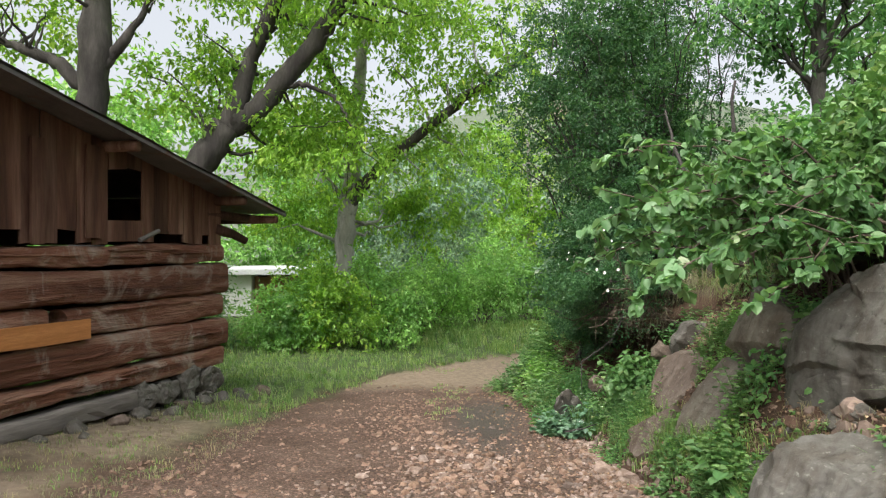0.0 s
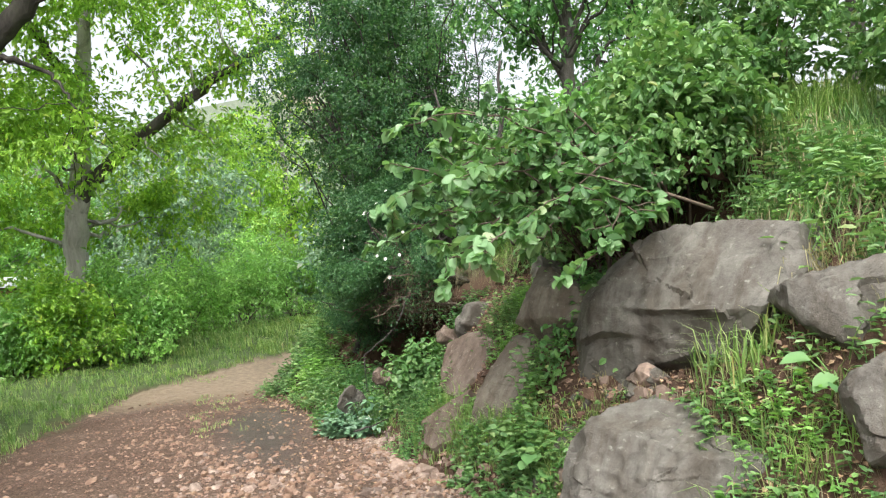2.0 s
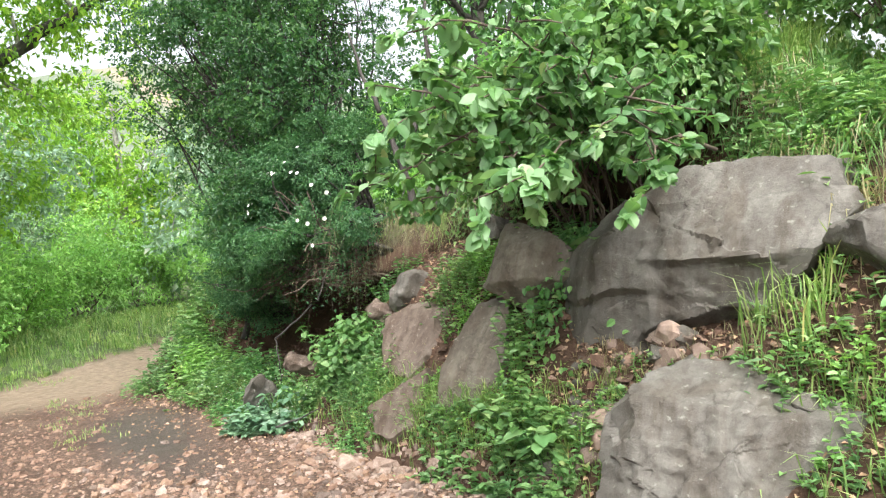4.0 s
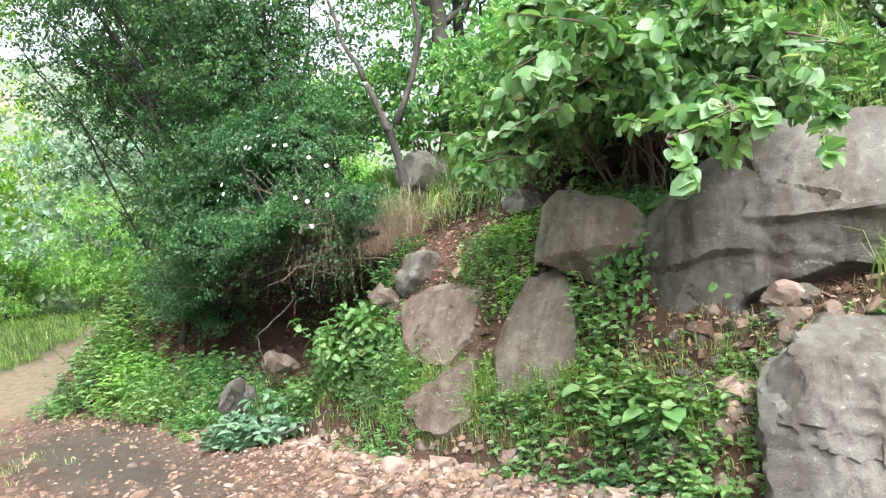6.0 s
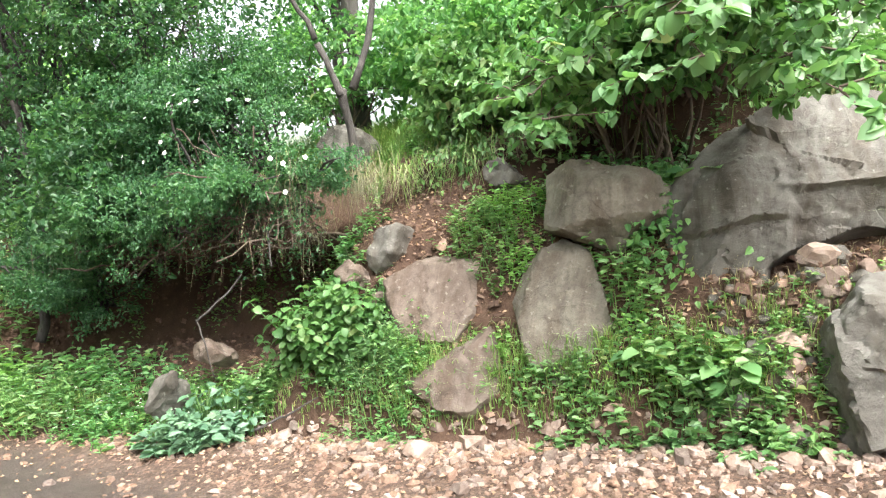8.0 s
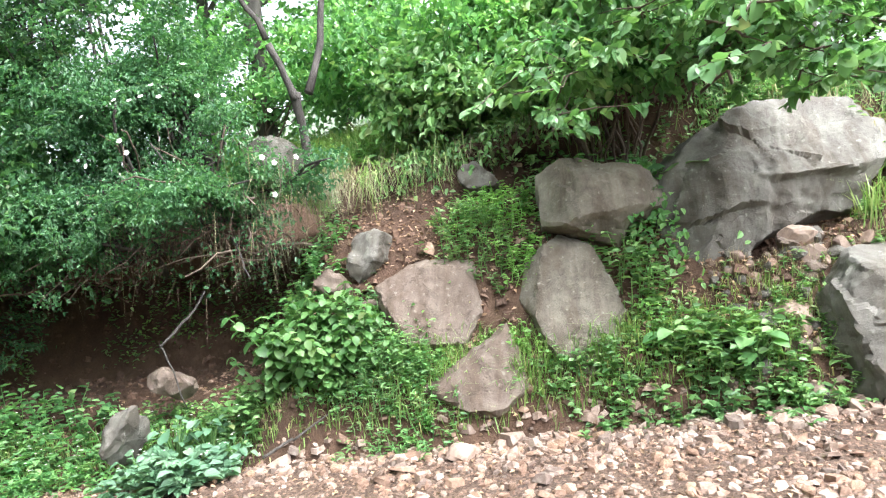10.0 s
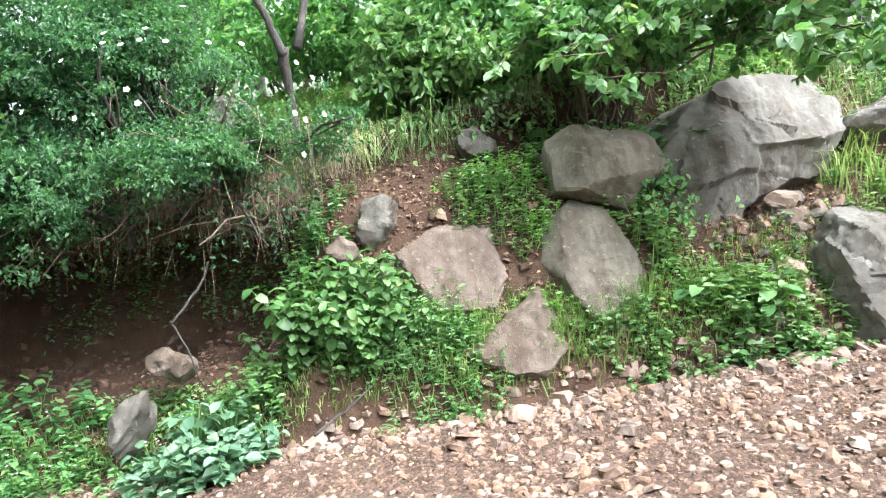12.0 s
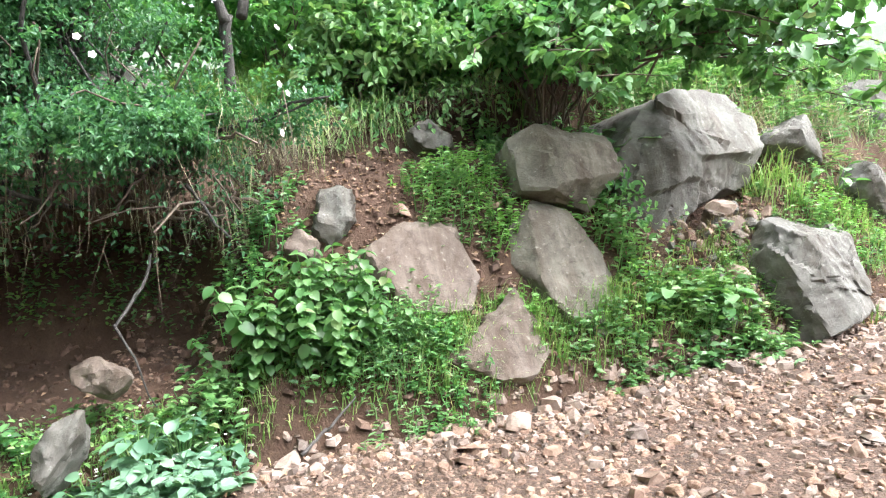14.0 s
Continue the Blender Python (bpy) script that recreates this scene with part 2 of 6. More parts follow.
LOG_WOOD = surface("weathered_log", [(0.3, (0.055, 0.027, 0.018)), (0.47, (0.19, 0.082, 0.05)), (0.7, (0.38, 0.25, 0.185))], 2.6, 22, 0.88, 1.0, stretch=(0.14, 1.8, 1.8), stain=(0.32, 0.26, 0.215), stain_scale=2.2, vary=0.25, step=0.03)
BOARD_WOOD = surface("weathered_board", [(0.28, (0.036, 0.02, 0.014)), (0.5, (0.12, 0.06, 0.04)), (0.75, (0.26, 0.165, 0.12))], 2.5, 30, 0.88, 0.6, stretch=(1.6, 1.6, 0.14), vary=0.45)
FRESH_WOOD = surface("fresh_board", [(0.3, (0.38, 0.155, 0.05)), (0.6, (0.50, 0.22, 0.075)), (0.8, (0.56, 0.28, 0.11))], 2.5, 30, 0.75, 0.4, stretch=(0.2, 1.6, 1.6))
GREY_WOOD = surface("grey_board", [(0.3, (0.11, 0.10, 0.09)), (0.6, (0.22, 0.20, 0.18)), (0.8, (0.30, 0.28, 0.25))], 2.5, 30, 0.9, 0.6, stretch=(0.16, 1.6, 1.6))
ROOF_SHEET = surface("rusty_roof_sheet", [(0.3, (0.09, 0.085, 0.085)), (0.55, (0.16, 0.15, 0.145)), (0.75, (0.23, 0.20, 0.18))], 2.0, 30, 0.6, 0.3, stain=(0.16, 0.075, 0.045), stain_scale=1.5, metal=0.25)
PLASTER = surface("white_plaster", [(0.3, (0.62, 0.62, 0.60)), (0.7, (0.80, 0.80, 0.78))], 2.0, 30, 0.9, 0.2)
ROOF_PALE = surface("pale_roof", [(0.3, (0.55, 0.57, 0.58)), (0.7, (0.72, 0.74, 0.75))], 2.0, 30, 0.5, 0.2)
BROWN_PAINT = surface("brown_wood", [(0.3, (0.22, 0.10, 0.055)), (0.7, (0.38, 0.20, 0.12))], 3.0, 30, 0.7, 0.3, stretch=(1, 1, 0.2))
PETAL = surface("white_petal", [(0.3, (0.75, 0.72, 0.66)), (0.7, (0.85, 0.84, 0.80))], 30, 90, 0.7, 0.1)
DRY_LEAF = surface("dry_leaf", [(0.3, (0.24, 0.15, 0.09)), (0.5, (0.36, 0.25, 0.16)), (0.75, (0.48, 0.37, 0.26))], 20, 60, 0.9, 0.2, vary=0.4, island=True)
MOSS = surface("moss", [(0.3, (0.10, 0.105, 0.02)), (0.7, (0.26, 0.24, 0.05))], 20, 90, 0.95, 0.8)

LEAF_DARK = leaf_material("dark_shrub_leaf", (0.03, 0.094, 0.044), (0.057, 0.152, 0.062), (0.106, 0.225, 0.097))
LEAF_ROSE = leaf_material("rose_leaf", (0.039, 0.116, 0.058), (0.073, 0.194, 0.09), (0.129, 0.275, 0.138))
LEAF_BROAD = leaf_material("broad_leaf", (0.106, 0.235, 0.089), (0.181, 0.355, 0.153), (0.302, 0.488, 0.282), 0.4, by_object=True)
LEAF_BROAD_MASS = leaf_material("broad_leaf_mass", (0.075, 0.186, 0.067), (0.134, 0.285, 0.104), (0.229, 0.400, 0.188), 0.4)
LEAF_MID = leaf_material("bank_shrub_leaf", (0.081, 0.212, 0.083), (0.151, 0.350, 0.133), (0.266, 0.490, 0.208))
LEAF_WALNUT = leaf_material("walnut_leaf", (0.148, 0.297, 0.047), (0.258, 0.468, 0.071), (0.419, 0.643, 0.133), 0.5)
LEAF_FAR = leaf_material("far_tree_leaf", (0.164, 0.338, 0.086), (0.278, 0.533, 0.157), (0.441, 0.732, 0.278), 0.45)
LEAF_WILLOW = leaf_material("silvery_leaf", (0.127, 0.232, 0.157), (0.215, 0.347, 0.242), (0.329, 0.482, 0.388), 0.35)
LEAF_LIME = leaf_material("lime_leaf", (0.150, 0.332, 0.081), (0.240, 0.471, 0.131), (0.345, 0.588, 0.260), 0.45)
LEAF_WEED = leaf_material("weed_leaf", (0.079, 0.191, 0.065), (0.143, 0.294, 0.102), (0.247, 0.4, 0.178), 0.35)
LEAF_NETTLE = leaf_material("nettle_leaf", (0.071, 0.174, 0.057), (0.127, 0.268, 0.092), (0.218, 0.363, 0.158), 0.4, by_object=True)
LEAF_BLUE = leaf_material("bluish_leaf", (0.078, 0.170, 0.108), (0.125, 0.242, 0.156), (0.188, 0.329, 0.216), 0.25)
LEAF_BLUE_ONE = leaf_material("bluish_leaf_single", (0.083, 0.182, 0.109), (0.131, 0.259, 0.159), (0.197, 0.349, 0.22), 0.25, by_object=True)
LEAF_DOCK = leaf_material("dock_leaf", (0.101, 0.247, 0.103), (0.158, 0.331, 0.127), (0.251, 0.432, 0.192), 0.35, by_object=True)
GRASS = leaf_material("grass_blade", (0.115, 0.245, 0.058), (0.215, 0.365, 0.105), (0.4, 0.51, 0.23), 0.3)
GRASS_DRY = leaf_material("dry_grass_blade", (0.139, 0.141, 0.078), (0.255, 0.239, 0.139), (0.394, 0.380, 0.244), 0.25)


# ---- geometry helpers ----
rng = np.random.default_rng(7)


def vnoise(p, scale, seed=0):
    """Smooth lattice noise in -1..1 at the points p."""
    q = np.asarray(p, float) * scale + seed * 17.31
    i = np.floor(q).astype(np.int64)
    fr = q - i
    fr = fr * fr * (3 - 2 * fr)
    total = np.zeros(len(q))
    for dx in (0, 1):
        for dy in (0, 1):
            for dz in (0, 1):
                k = (i[:, 0] + dx) * 374761393 + (i[:, 1] + dy) * 668265263 + (i[:, 2] + dz) * 2147483647 + seed * 974711
                k = (k ^ (k >> 13)) * 1274126177
                k = (k ^ (k >> 16)) & 0xFFFF
                w = (fr[:, 0] if dx else 1 - fr[:, 0]) * (fr[:, 1] if dy else 1 - fr[:, 1]) * (fr[:, 2] if dz else 1 - fr[:, 2])
                total += w * (k / 32767.5 - 1)
    return total


def unit(v):
    return v / np.maximum(np.linalg.norm(v, axis=-1, keepdims=True), 1e-9)


def mesh_of(name, verts, faces, material, smooth=False):
    """A mesh from a vertex array and face arrays, each of one size of face."""
    me = bpy.data.meshes.new(name)
    verts = np.asarray(verts, np.float32)
    faces = [np.asarray(f, np.int32) for f in faces if len(f)]
    me.vertices.add(len(verts))
    me.vertices.foreach_set("co", verts.ravel())
    loops = np.concatenate([f.ravel() for f in faces])
    sizes = np.concatenate([np.full(len(f), f.shape[1], np.int32) for f in faces])
    me.loops.add(len(loops))
    me.loops.foreach_set("vertex_index", loops)
    me.polygons.add(len(sizes))
    me.polygons.foreach_set("loop_start", np.concatenate([[0], np.cumsum(sizes)[:-1]]).astype(np.int32))
    me.polygons.foreach_set("loop_total", sizes)
    me.polygons.foreach_set("use_smooth", np.full(len(sizes), smooth, bool))
    me.update(calc_edges=True)
    me.materials.append(material)
    return me


class Shape:
    """Collects tubes, leaves and blocks for one mesh."""

    def __init__(self):
        self.v, self.t, self.q, self.n = [], [], [], 0

    def add(self, v, tris=None, quads=None):
        if tris is not None:
            self.t.append(np.asarray(tris) + self.n)
        if quads is not None:
            self.q.append(np.asarray(quads) + self.n)
        self.v.append(np.asarray(v, float))
        self.n += len(v)
        return self

    def tube(self, pts, radii, sides=8, rough=0.0, seed=0):
        pts = np.asarray(pts, float)
        radii = np.asarray(radii, float)
        k = len(pts)
        tang = unit(np.gradient(pts, axis=0))
        ref = np.array([0.31, 0.95, 0.05]) if abs(tang[0][2]) > 0.5 else np.array([0.05, 0.02, 1.0])
        a = unit(np.cross(tang, ref))
        b = np.cross(tang, a)
        th = np.linspace(0, 2 * np.pi, sides, endpoint=False)
        ring = a[:, None] * np.cos(th)[None, :, None] + b[:, None] * np.sin(th)[None, :, None]
        v = pts[:, None] + ring * radii[:, None, None]
        v = v.reshape(-1, 3)
        if rough:
            v = v + (ring.reshape(-1, 3)) * (vnoise(v, 5.0, seed) * rough * np.repeat(radii, sides))[:, None]
        i = np.arange(k - 1)[:, None] * sides
        j = np.arange(sides)[None]
        j2 = (j + 1) % sides
        quads = np.stack([i + j, i + j2, i + sides + j2, i + sides + j], -1).reshape(-1, 4)
        cap = np.array([[0, s + 1, s] for s in range(1, sides - 1)] + [[(k - 1) * sides, (k - 1) * sides + s, (k - 1) * sides + s + 1] for s in range(1, sides - 1)])
        return self.add(v, cap, quads)

    def leaves(self, p, way, up, length, width, fold=0.25, rounded=False):
        """Leaves folded on their midrib, pointed or rounded."""
        k = len(p)
        if not k:
            return self
        way = unit(way)
        side = unit(np.cross(way, up))
        up = np.cross(side, way)
        L, W = np.broadcast_to(length, (k,))[:, None], np.broadcast_to(width, (k,))[:, None]
        if not rounded:
            belly = p + way * L * 0.42
            v = np.stack([p, belly - side * W * 0.5 + up * W * fold, p + way * L - up * L * 0.12, belly + side * W * 0.5 + up * W * fold], 1).reshape(-1, 3)
            i = np.arange(k)[:, None] * 4
            return self.add(v, np.concatenate([i + [0, 3, 2], i + [0, 2, 1]]))
        lo, hi = p + way * L * 0.25, p + way * L * 0.68 - up * L * 0.03
        a, b = side * W * 0.48, side * W * 0.4
        lift = up * W * fold
        v = np.stack([p, lo - a + lift, hi - b + lift, p + way * L - up * L * 0.14, hi + b + lift, lo + a + lift], 1).reshape(-1, 3)
        i = np.arange(k)[:, None] * 6
        return self.add(v, None, np.concatenate([i + [0, 3, 2, 1], i + [0, 5, 4, 3]]))

    def blades(self, p, way, height, width, bend):
        """Grass blades that arch over, three faces each."""
        k = len(p)
        flat = unit(np.column_stack([way[:, 0], way[:, 1], np.zeros(k)]))
        side = np.column_stack([-flat[:, 1], flat[:, 0], np.zeros(k)]) * np.broadcast_to(width, (k,))[:, None] * 0.5
        h, bd = np.broadcast_to(height, (k,))[:, None], np.broadcast_to(bend, (k,))[:, None]
        z = np.array([[0, 0, 1.0]])
        m1, tip = p + z * h * 0.6 + flat * bd * h * 0.25, p + z * h * (1 - 0.35 * bd) + flat * bd * h * 0.8
        v = np.stack([p - side, p + side, m1 + side * 0.8, m1 - side * 0.8, tip], 1).reshape(-1, 3)
        i = np.arange(k)[:, None] * 5
        return self.add(v, i + [3, 2, 4], i + [0, 1, 2, 3])

    def hanging(self, p, way, length, width):
        """Straws that lean out and fall, three faces each."""
        k = len(p)
        flat = unit(np.column_stack([way[:, 0], way[:, 1], np.zeros(k)]))
        side = np.column_stack([-flat[:, 1], flat[:, 0], np.zeros(k)]) * np.broadcast_to(width, (k,))[:, None] * 0.5
        h, z = np.broadcast_to(length, (k,))[:, None], np.array([[0, 0, 1.0]])
        j = np.random.default_rng(k)
        m1 = p + z * h * j.uniform(-0.1, 0.25, (k, 1)) + flat * h * j.uniform(0.1, 0.35, (k, 1))
        tip = p - z * h * j.uniform(0.25, 0.85, (k, 1)) + flat * h * j.uniform(0.2, 0.6, (k, 1)) + side * j.normal(0, 22, (k, 1))
        v = np.stack([p - side, p + side, m1 + side * 0.8, m1 - side * 0.8, tip], 1).reshape(-1, 3)
        i = np.arange(k)[:, None] * 5
        return self.add(v, i + [3, 2, 4], i + [0, 1, 2, 3])

    def box(self, lo, hi, wobble=0.0, cuts=1):
        """A block, cut along x, with slightly uneven faces."""
        (x0, y0, z0), (x1, y1, z1) = lo, hi
        xs = np.linspace(x0, x1, cuts + 1)
        v = np.array([(x, y, z) for x in xs for y, z in ((y0, z0), (y1, z0), (y1, z1), (y0, z1))], float)
        if wobble:
            v[:, 1] += rng.uniform(-wobble, wobble, len(v))
            v[:, 2] += rng.uniform(-wobble, wobble, len(v))
        q = [(4 * i + a, 4 * i + b, 4 * i + 4 + b, 4 * i + 4 + a) for i in range(cuts) for a, b in ((0, 1), (1, 2), (2, 3), (3, 0))]
        q += [(3, 2, 1, 0), (4 * cuts, 4 * cuts + 1, 4 * cuts + 2, 4 * cuts + 3)]
        return self.add(v, None, q)

    def mesh(self, name, material, smooth=False):
        fs = []
        if self.t:
            fs.append(np.concatenate(self.t))
        if self.q:
            fs.append(np.concatenate(self.q))
        return mesh_of(name, np.concatenate(self.v), fs, material, smooth)


def empty(name, at, label, category, group="", kind=""):
    ob = new(name)
    ob.location = at
    ob.empty_display_size = 0.1
    return tagged(ob, label, category, group, kind)


def part(name, shape, material, parent, label="", smooth=False, at=None):
    """One mesh under a thing; the shape is given in world places unless at is set."""
    me = shape.mesh(name, material, smooth) if isinstance(shape, Shape) else shape
    ob = new(name, me)
    ob.parent = parent
    if at is None:
        ob.matrix_parent_inverse = world_of(parent).inverted()
    else:
        ob.matrix_basis = at
    if label:
        tagged(ob, label)
    return ob


def world_of(ob):
    m = ob.matrix_basis.copy()
    return world_of(ob.parent) @ ob.matrix_parent_inverse @ m if ob.parent else m


# ---- the lie of the land ----
def line(y, ys, xs):
    return np.interp(y, ys, xs)


def road_z(y):
    return 0.05 - 0.072 * np.clip(y, -25, 13)


def toe(y):
    """The foot of the bank, on the right of the road."""
    return line(y, [-30, 1.5, 3, 4.2, 5, 6, 7, 8, 8.8, 10.5, 12, 13.8, 16, 18, 22, 60], [3.0, 2.2, 1.85, 1.72, 1.62, 1.55, 1.52, 1.52, 1.34, 1.1, 1.05, 1.86, 2.6, 4.0, 8.0, 60])


def verge(y):
    """The left edge of the road."""
    return line(y, [-30, 4, 8.4, 10.3, 13.3, 14, 15, 16.2, 18, 22, 60], [-4.0, -2.9, -2.3, -1.9, -1.1, -0.4, 0.6, 2.0, 3.2, 5.0, 50])


def land(x, y, rough=True):
    x, y = np.asarray(x, float), np.asarray(y, float)
    z = road_z(y)
    u = x - toe(y)
    slope = line(u, [0, 0.05, 0.15, 0.38, 0.68, 0.88, 1.30, 1.37, 1.52, 2.3, 9, 30, 300], [0, 0.12, 0.3, 0.5, 0.9, 1.17, 1.47, 1.66, 1.75, 1.95, 3.0, 4.0, 5.0])
    hollow = line(u, [0, 0.2, 0.6, 1.3, 1.75, 2.0, 2.4, 9, 30, 300], [0, 0.12, 0.3, 0.42, 1.3, 1.7, 1.95, 3.0, 4.0, 5.0])
    w = np.clip((y - 7.0) / 0.5, 0, 1) * np.clip((11.2 - y) / 0.8, 0, 1)
    bank = slope * (1 - w) + hollow * w
    bank = bank * line(y, [-20, 1, 10, 14, 20, 40], [0.8, 1.0, 1.0, 0.8, 0.55, 0.3])
    ul = verge(y) - x
    left = line(ul, [0, 0.5, 2.0, 8, 60], [0, 0.05, 0.12, 0.2, 0.5]) * np.clip((24 - y) / 8, 0.2, 1)
    z = z + np.where(u > 0, bank, 0) + np.where(ul > 0, left, 0)
    # pit added so that the gap behind the young tree falls dark
    z = z - 0.6 * np.exp(-((x - 3.1) / 0.34) ** 4 - ((y - 4.85) / 0.75) ** 4)
    # steep earth wall behind the young tree, added to back the dark gap
    z = z + 0.55 / (1 + np.exp(np.clip((3.4 - x) / 0.06, -40, 40))) * np.exp(-((y - 5.0) / 0.75) ** 4) * np.clip((6.5 - x) / 2, 0, 1)
    # washed-out gap under the boulder
    out, along = (x - 2.42) * -0.951 + (y - 4.02) * -0.31, (x - 2.42) * 0.31 + (y - 4.02) * -0.951
    z = z - 0.3 * np.clip((0.1 - out) / 0.07, 0, 1) * np.clip((out + 0.5) / 0.1, 0, 1) * np.clip((along + 0.35) / 0.12, 0, 1) * np.clip((0.75 - along) / 0.15, 0, 1)
    far = np.hypot(x, y - 5)
    z = z + np.clip(far - 70, 0, 400) ** 1.15 * 0.1 * (0.75 + 0.35 * np.sin(np.arctan2(x, y) * 5 + 0.6))
    if rough:
        p = np.column_stack([x.ravel(), y.ravel(), np.zeros(x.size)])
        onroad = ((u < 0) & (ul < 0)).ravel()
        amp = np.where(onroad, 0.35, 1.0) * np.clip((u.ravel() + 0.3) / 0.5, 0.35, 1.0)
        bumps = vnoise(p, 1.7, 1) * 0.05 + vnoise(p, 5.0, 2) * 0.025 + vnoise(p, 11.0, 3) * 0.02
        ruts = -0.035 * np.exp(-((x.ravel() - (toe(y.ravel()) - 0.75)) / 0.22) ** 2) - 0.03 * np.exp(-((x.ravel() - (toe(y.ravel()) - 2.2)) / 0.25) ** 2)
        z = z + (bumps * amp + np.where(onroad, ruts, 0)).reshape(x.shape)
    return z


def spaced(dense, lo, hi, step, far):
    c = list(np.arange(lo, hi, step))
    a, s = c[-1], step
    while a < far:
        s *= 1.17
        a += s
        c.append(a)
    a, s = lo, step
    while a > -far:
        s *= 1.17
        a -= s
        c.insert(0, a)
    return np.array(c)


gx, gy = spaced(1, -4.0, 4.2, 0.06, 900), spaced(1, 0.5, 13.0, 0.06, 900)
GX, GY = np.meshgrid(gx, gy)
GZ = land(GX, GY)
nx, ny = len(gx), len(gy)
ii = (np.arange(ny - 1)[:, None] * nx + np.arange(nx - 1)[None]).ravel()
cells = np.column_stack([ii, ii + 1, ii + nx + 1, ii + nx])
gverts = np.column_stack([GX.ravel(), GY.ravel(), GZ.ravel()])
centre = gverts[cells].mean(1)
edge_n = vnoise(np.column_stack([centre[:, 0], centre[:, 1], centre[:, 0] * 0]), 2.2, 5) * 0.14
in_road = (centre[:, 0] < toe(centre[:, 1]) + edge_n - 0.02) & (centre[:, 0] > verge(centre[:, 1]) + edge_n) & (np.abs(centre[:, 1]) < 58)


def muddy(x, y):
    n1 = vnoise(np.column_stack([x, y, x * 0]), 1.1, 8) * 0.6 + vnoise(np.column_stack([x, y, x * 0]), 4.0, 9) * 0.4
    return np.clip(1.3 - np.hypot((x - 0.52 - 0.05 * (y - 8.5)) / 0.46, (y - 8.6) / 1.9) + n1 * 0.45, 0, 1)


def cover_of(v):
    """Red: turf, green: wet mud, blue: far hillside, alpha: dry trodden soil."""
    x, y = v[:, 0], v[:, 1]
    u, ul = x - toe(y), verge(y) - x
    flat = np.column_stack([x, y, x * 0])
    n1 = vnoise(flat, 1.1, 8) * 0.6 + vnoise(flat, 4.0, 9) * 0.4
    turf = np.clip((ul + 0.15 + n1 * 0.5) / 0.5, 0, 1) * np.clip(0.35 + n1 * 0.8 + (y - 7) * 0.25, 0.15, 1) + np.clip((u - 1.9 + n1 * 0.4) / 0.4, 0, 1)
    mud = muddy(x, y)
    mud = np.maximum(mud, np.clip(0.55 - np.hypot((x - 0.95) / 0.2, (y - 5.6) / 0.5) + n1 * 0.35, 0, 0.8))
    hill = np.clip((np.hypot(x, y) - 60) / 40, 0, 1)
    dry = np.clip(ul / 0.4, 0, 1) * np.clip((10.5 - y) / 3, 0, 1) * np.clip(0.75 + n1 * 0.8, 0, 0.9) * (np.abs(x) < 8)
    dry = np.maximum(dry, np.clip((y - 11.0) / 1.5, 0, 0.85) * (u < 0) * (ul < 0))
    return np.column_stack([np.clip(turf, 0, 1), mud, hill, dry]).astype(np.float32)


def sheet(name, mask, material, label):
    used, inv = np.unique(cells[mask], return_inverse=True)
    me = mesh_of(name, gverts[used], [inv.reshape(-1, 4)], material, True)
    at = me.color_attributes.new("cover", "FLOAT_COLOR", "POINT")
    at.data.foreach_set("color", cover_of(gverts[used]).ravel())
    return tagged(new(name, me), label, name, kind="structure")


road = sheet("road", in_road, ROAD_EARTH, "reddish dirt road with loose gravel and a muddy patch")
ground = sheet("ground", ~in_road, BANK_EARTH, "earth bank, grassy verge and hillside beyond the road")


def on_land(x, y):
    return land(np.asarray(x, float), np.asarray(y, float))


def shade_lip():
    """An overhanging lip of earth, added to keep the hollow in the bank in shade."""
    ys, us = np.linspace(7.15, 10.9, 76), np.linspace(0, 1, 24)
    top, low = [], []
    for y in ys:
        end = min(1.0, (y - 7.15) / 0.45, (10.9 - y) / 0.6)
        wob = 0.1 * math.sin(y * 3.1) + 0.06 * math.sin(y * 7.7 + 1)
        for u in us:
            x = (2.2 + wob + (1 - end) * 0.7) * (1 - u) + 3.5 * u
            z = 0.8 + 0.36 * u - 0.05 * (y - 7.5)
            thick = 0.05 + 0.16 * min(1, u * 4) + 0.1 * u
            top.append((x, y, z))
            low.append((x + 0.06, y, z - thick))
    top, low = np.array(top), np.array(low)
    top[:, 2] += vnoise(top, 3, 31) * 0.07 + vnoise(top, 9, 32) * 0.03
    low[:, 2] += vnoise(low, 4, 33) * 0.07 + vnoise(low, 11, 34) * 0.04
    n = len(us)
    q = (np.arange(75)[:, None] * n + np.arange(n - 1)[None]).ravel()
    quads = np.column_stack([q, q + 1, q + n + 1, q + n])
    k = len(top)
    e = np.arange(75) * n
    rim = np.column_stack([e, e + n, e + n + k, e + k])
    v = np.concatenate([top, low])
    me = mesh_of("shade_lip", v, [np.concatenate([quads, quads[:, ::-1] + k, rim])], BANK_EARTH, True)
    at = me.color_attributes.new("cover", "FLOAT_COLOR", "POINT")
    at.data.foreach_set("color", np.tile(np.array([0, 0, 0, 0], np.float32), len(v)))
    return tagged(new("shade_lip", me), "brown earth overhang added to darken the hollow below", "earth bank", kind="structure")


shade_lip()


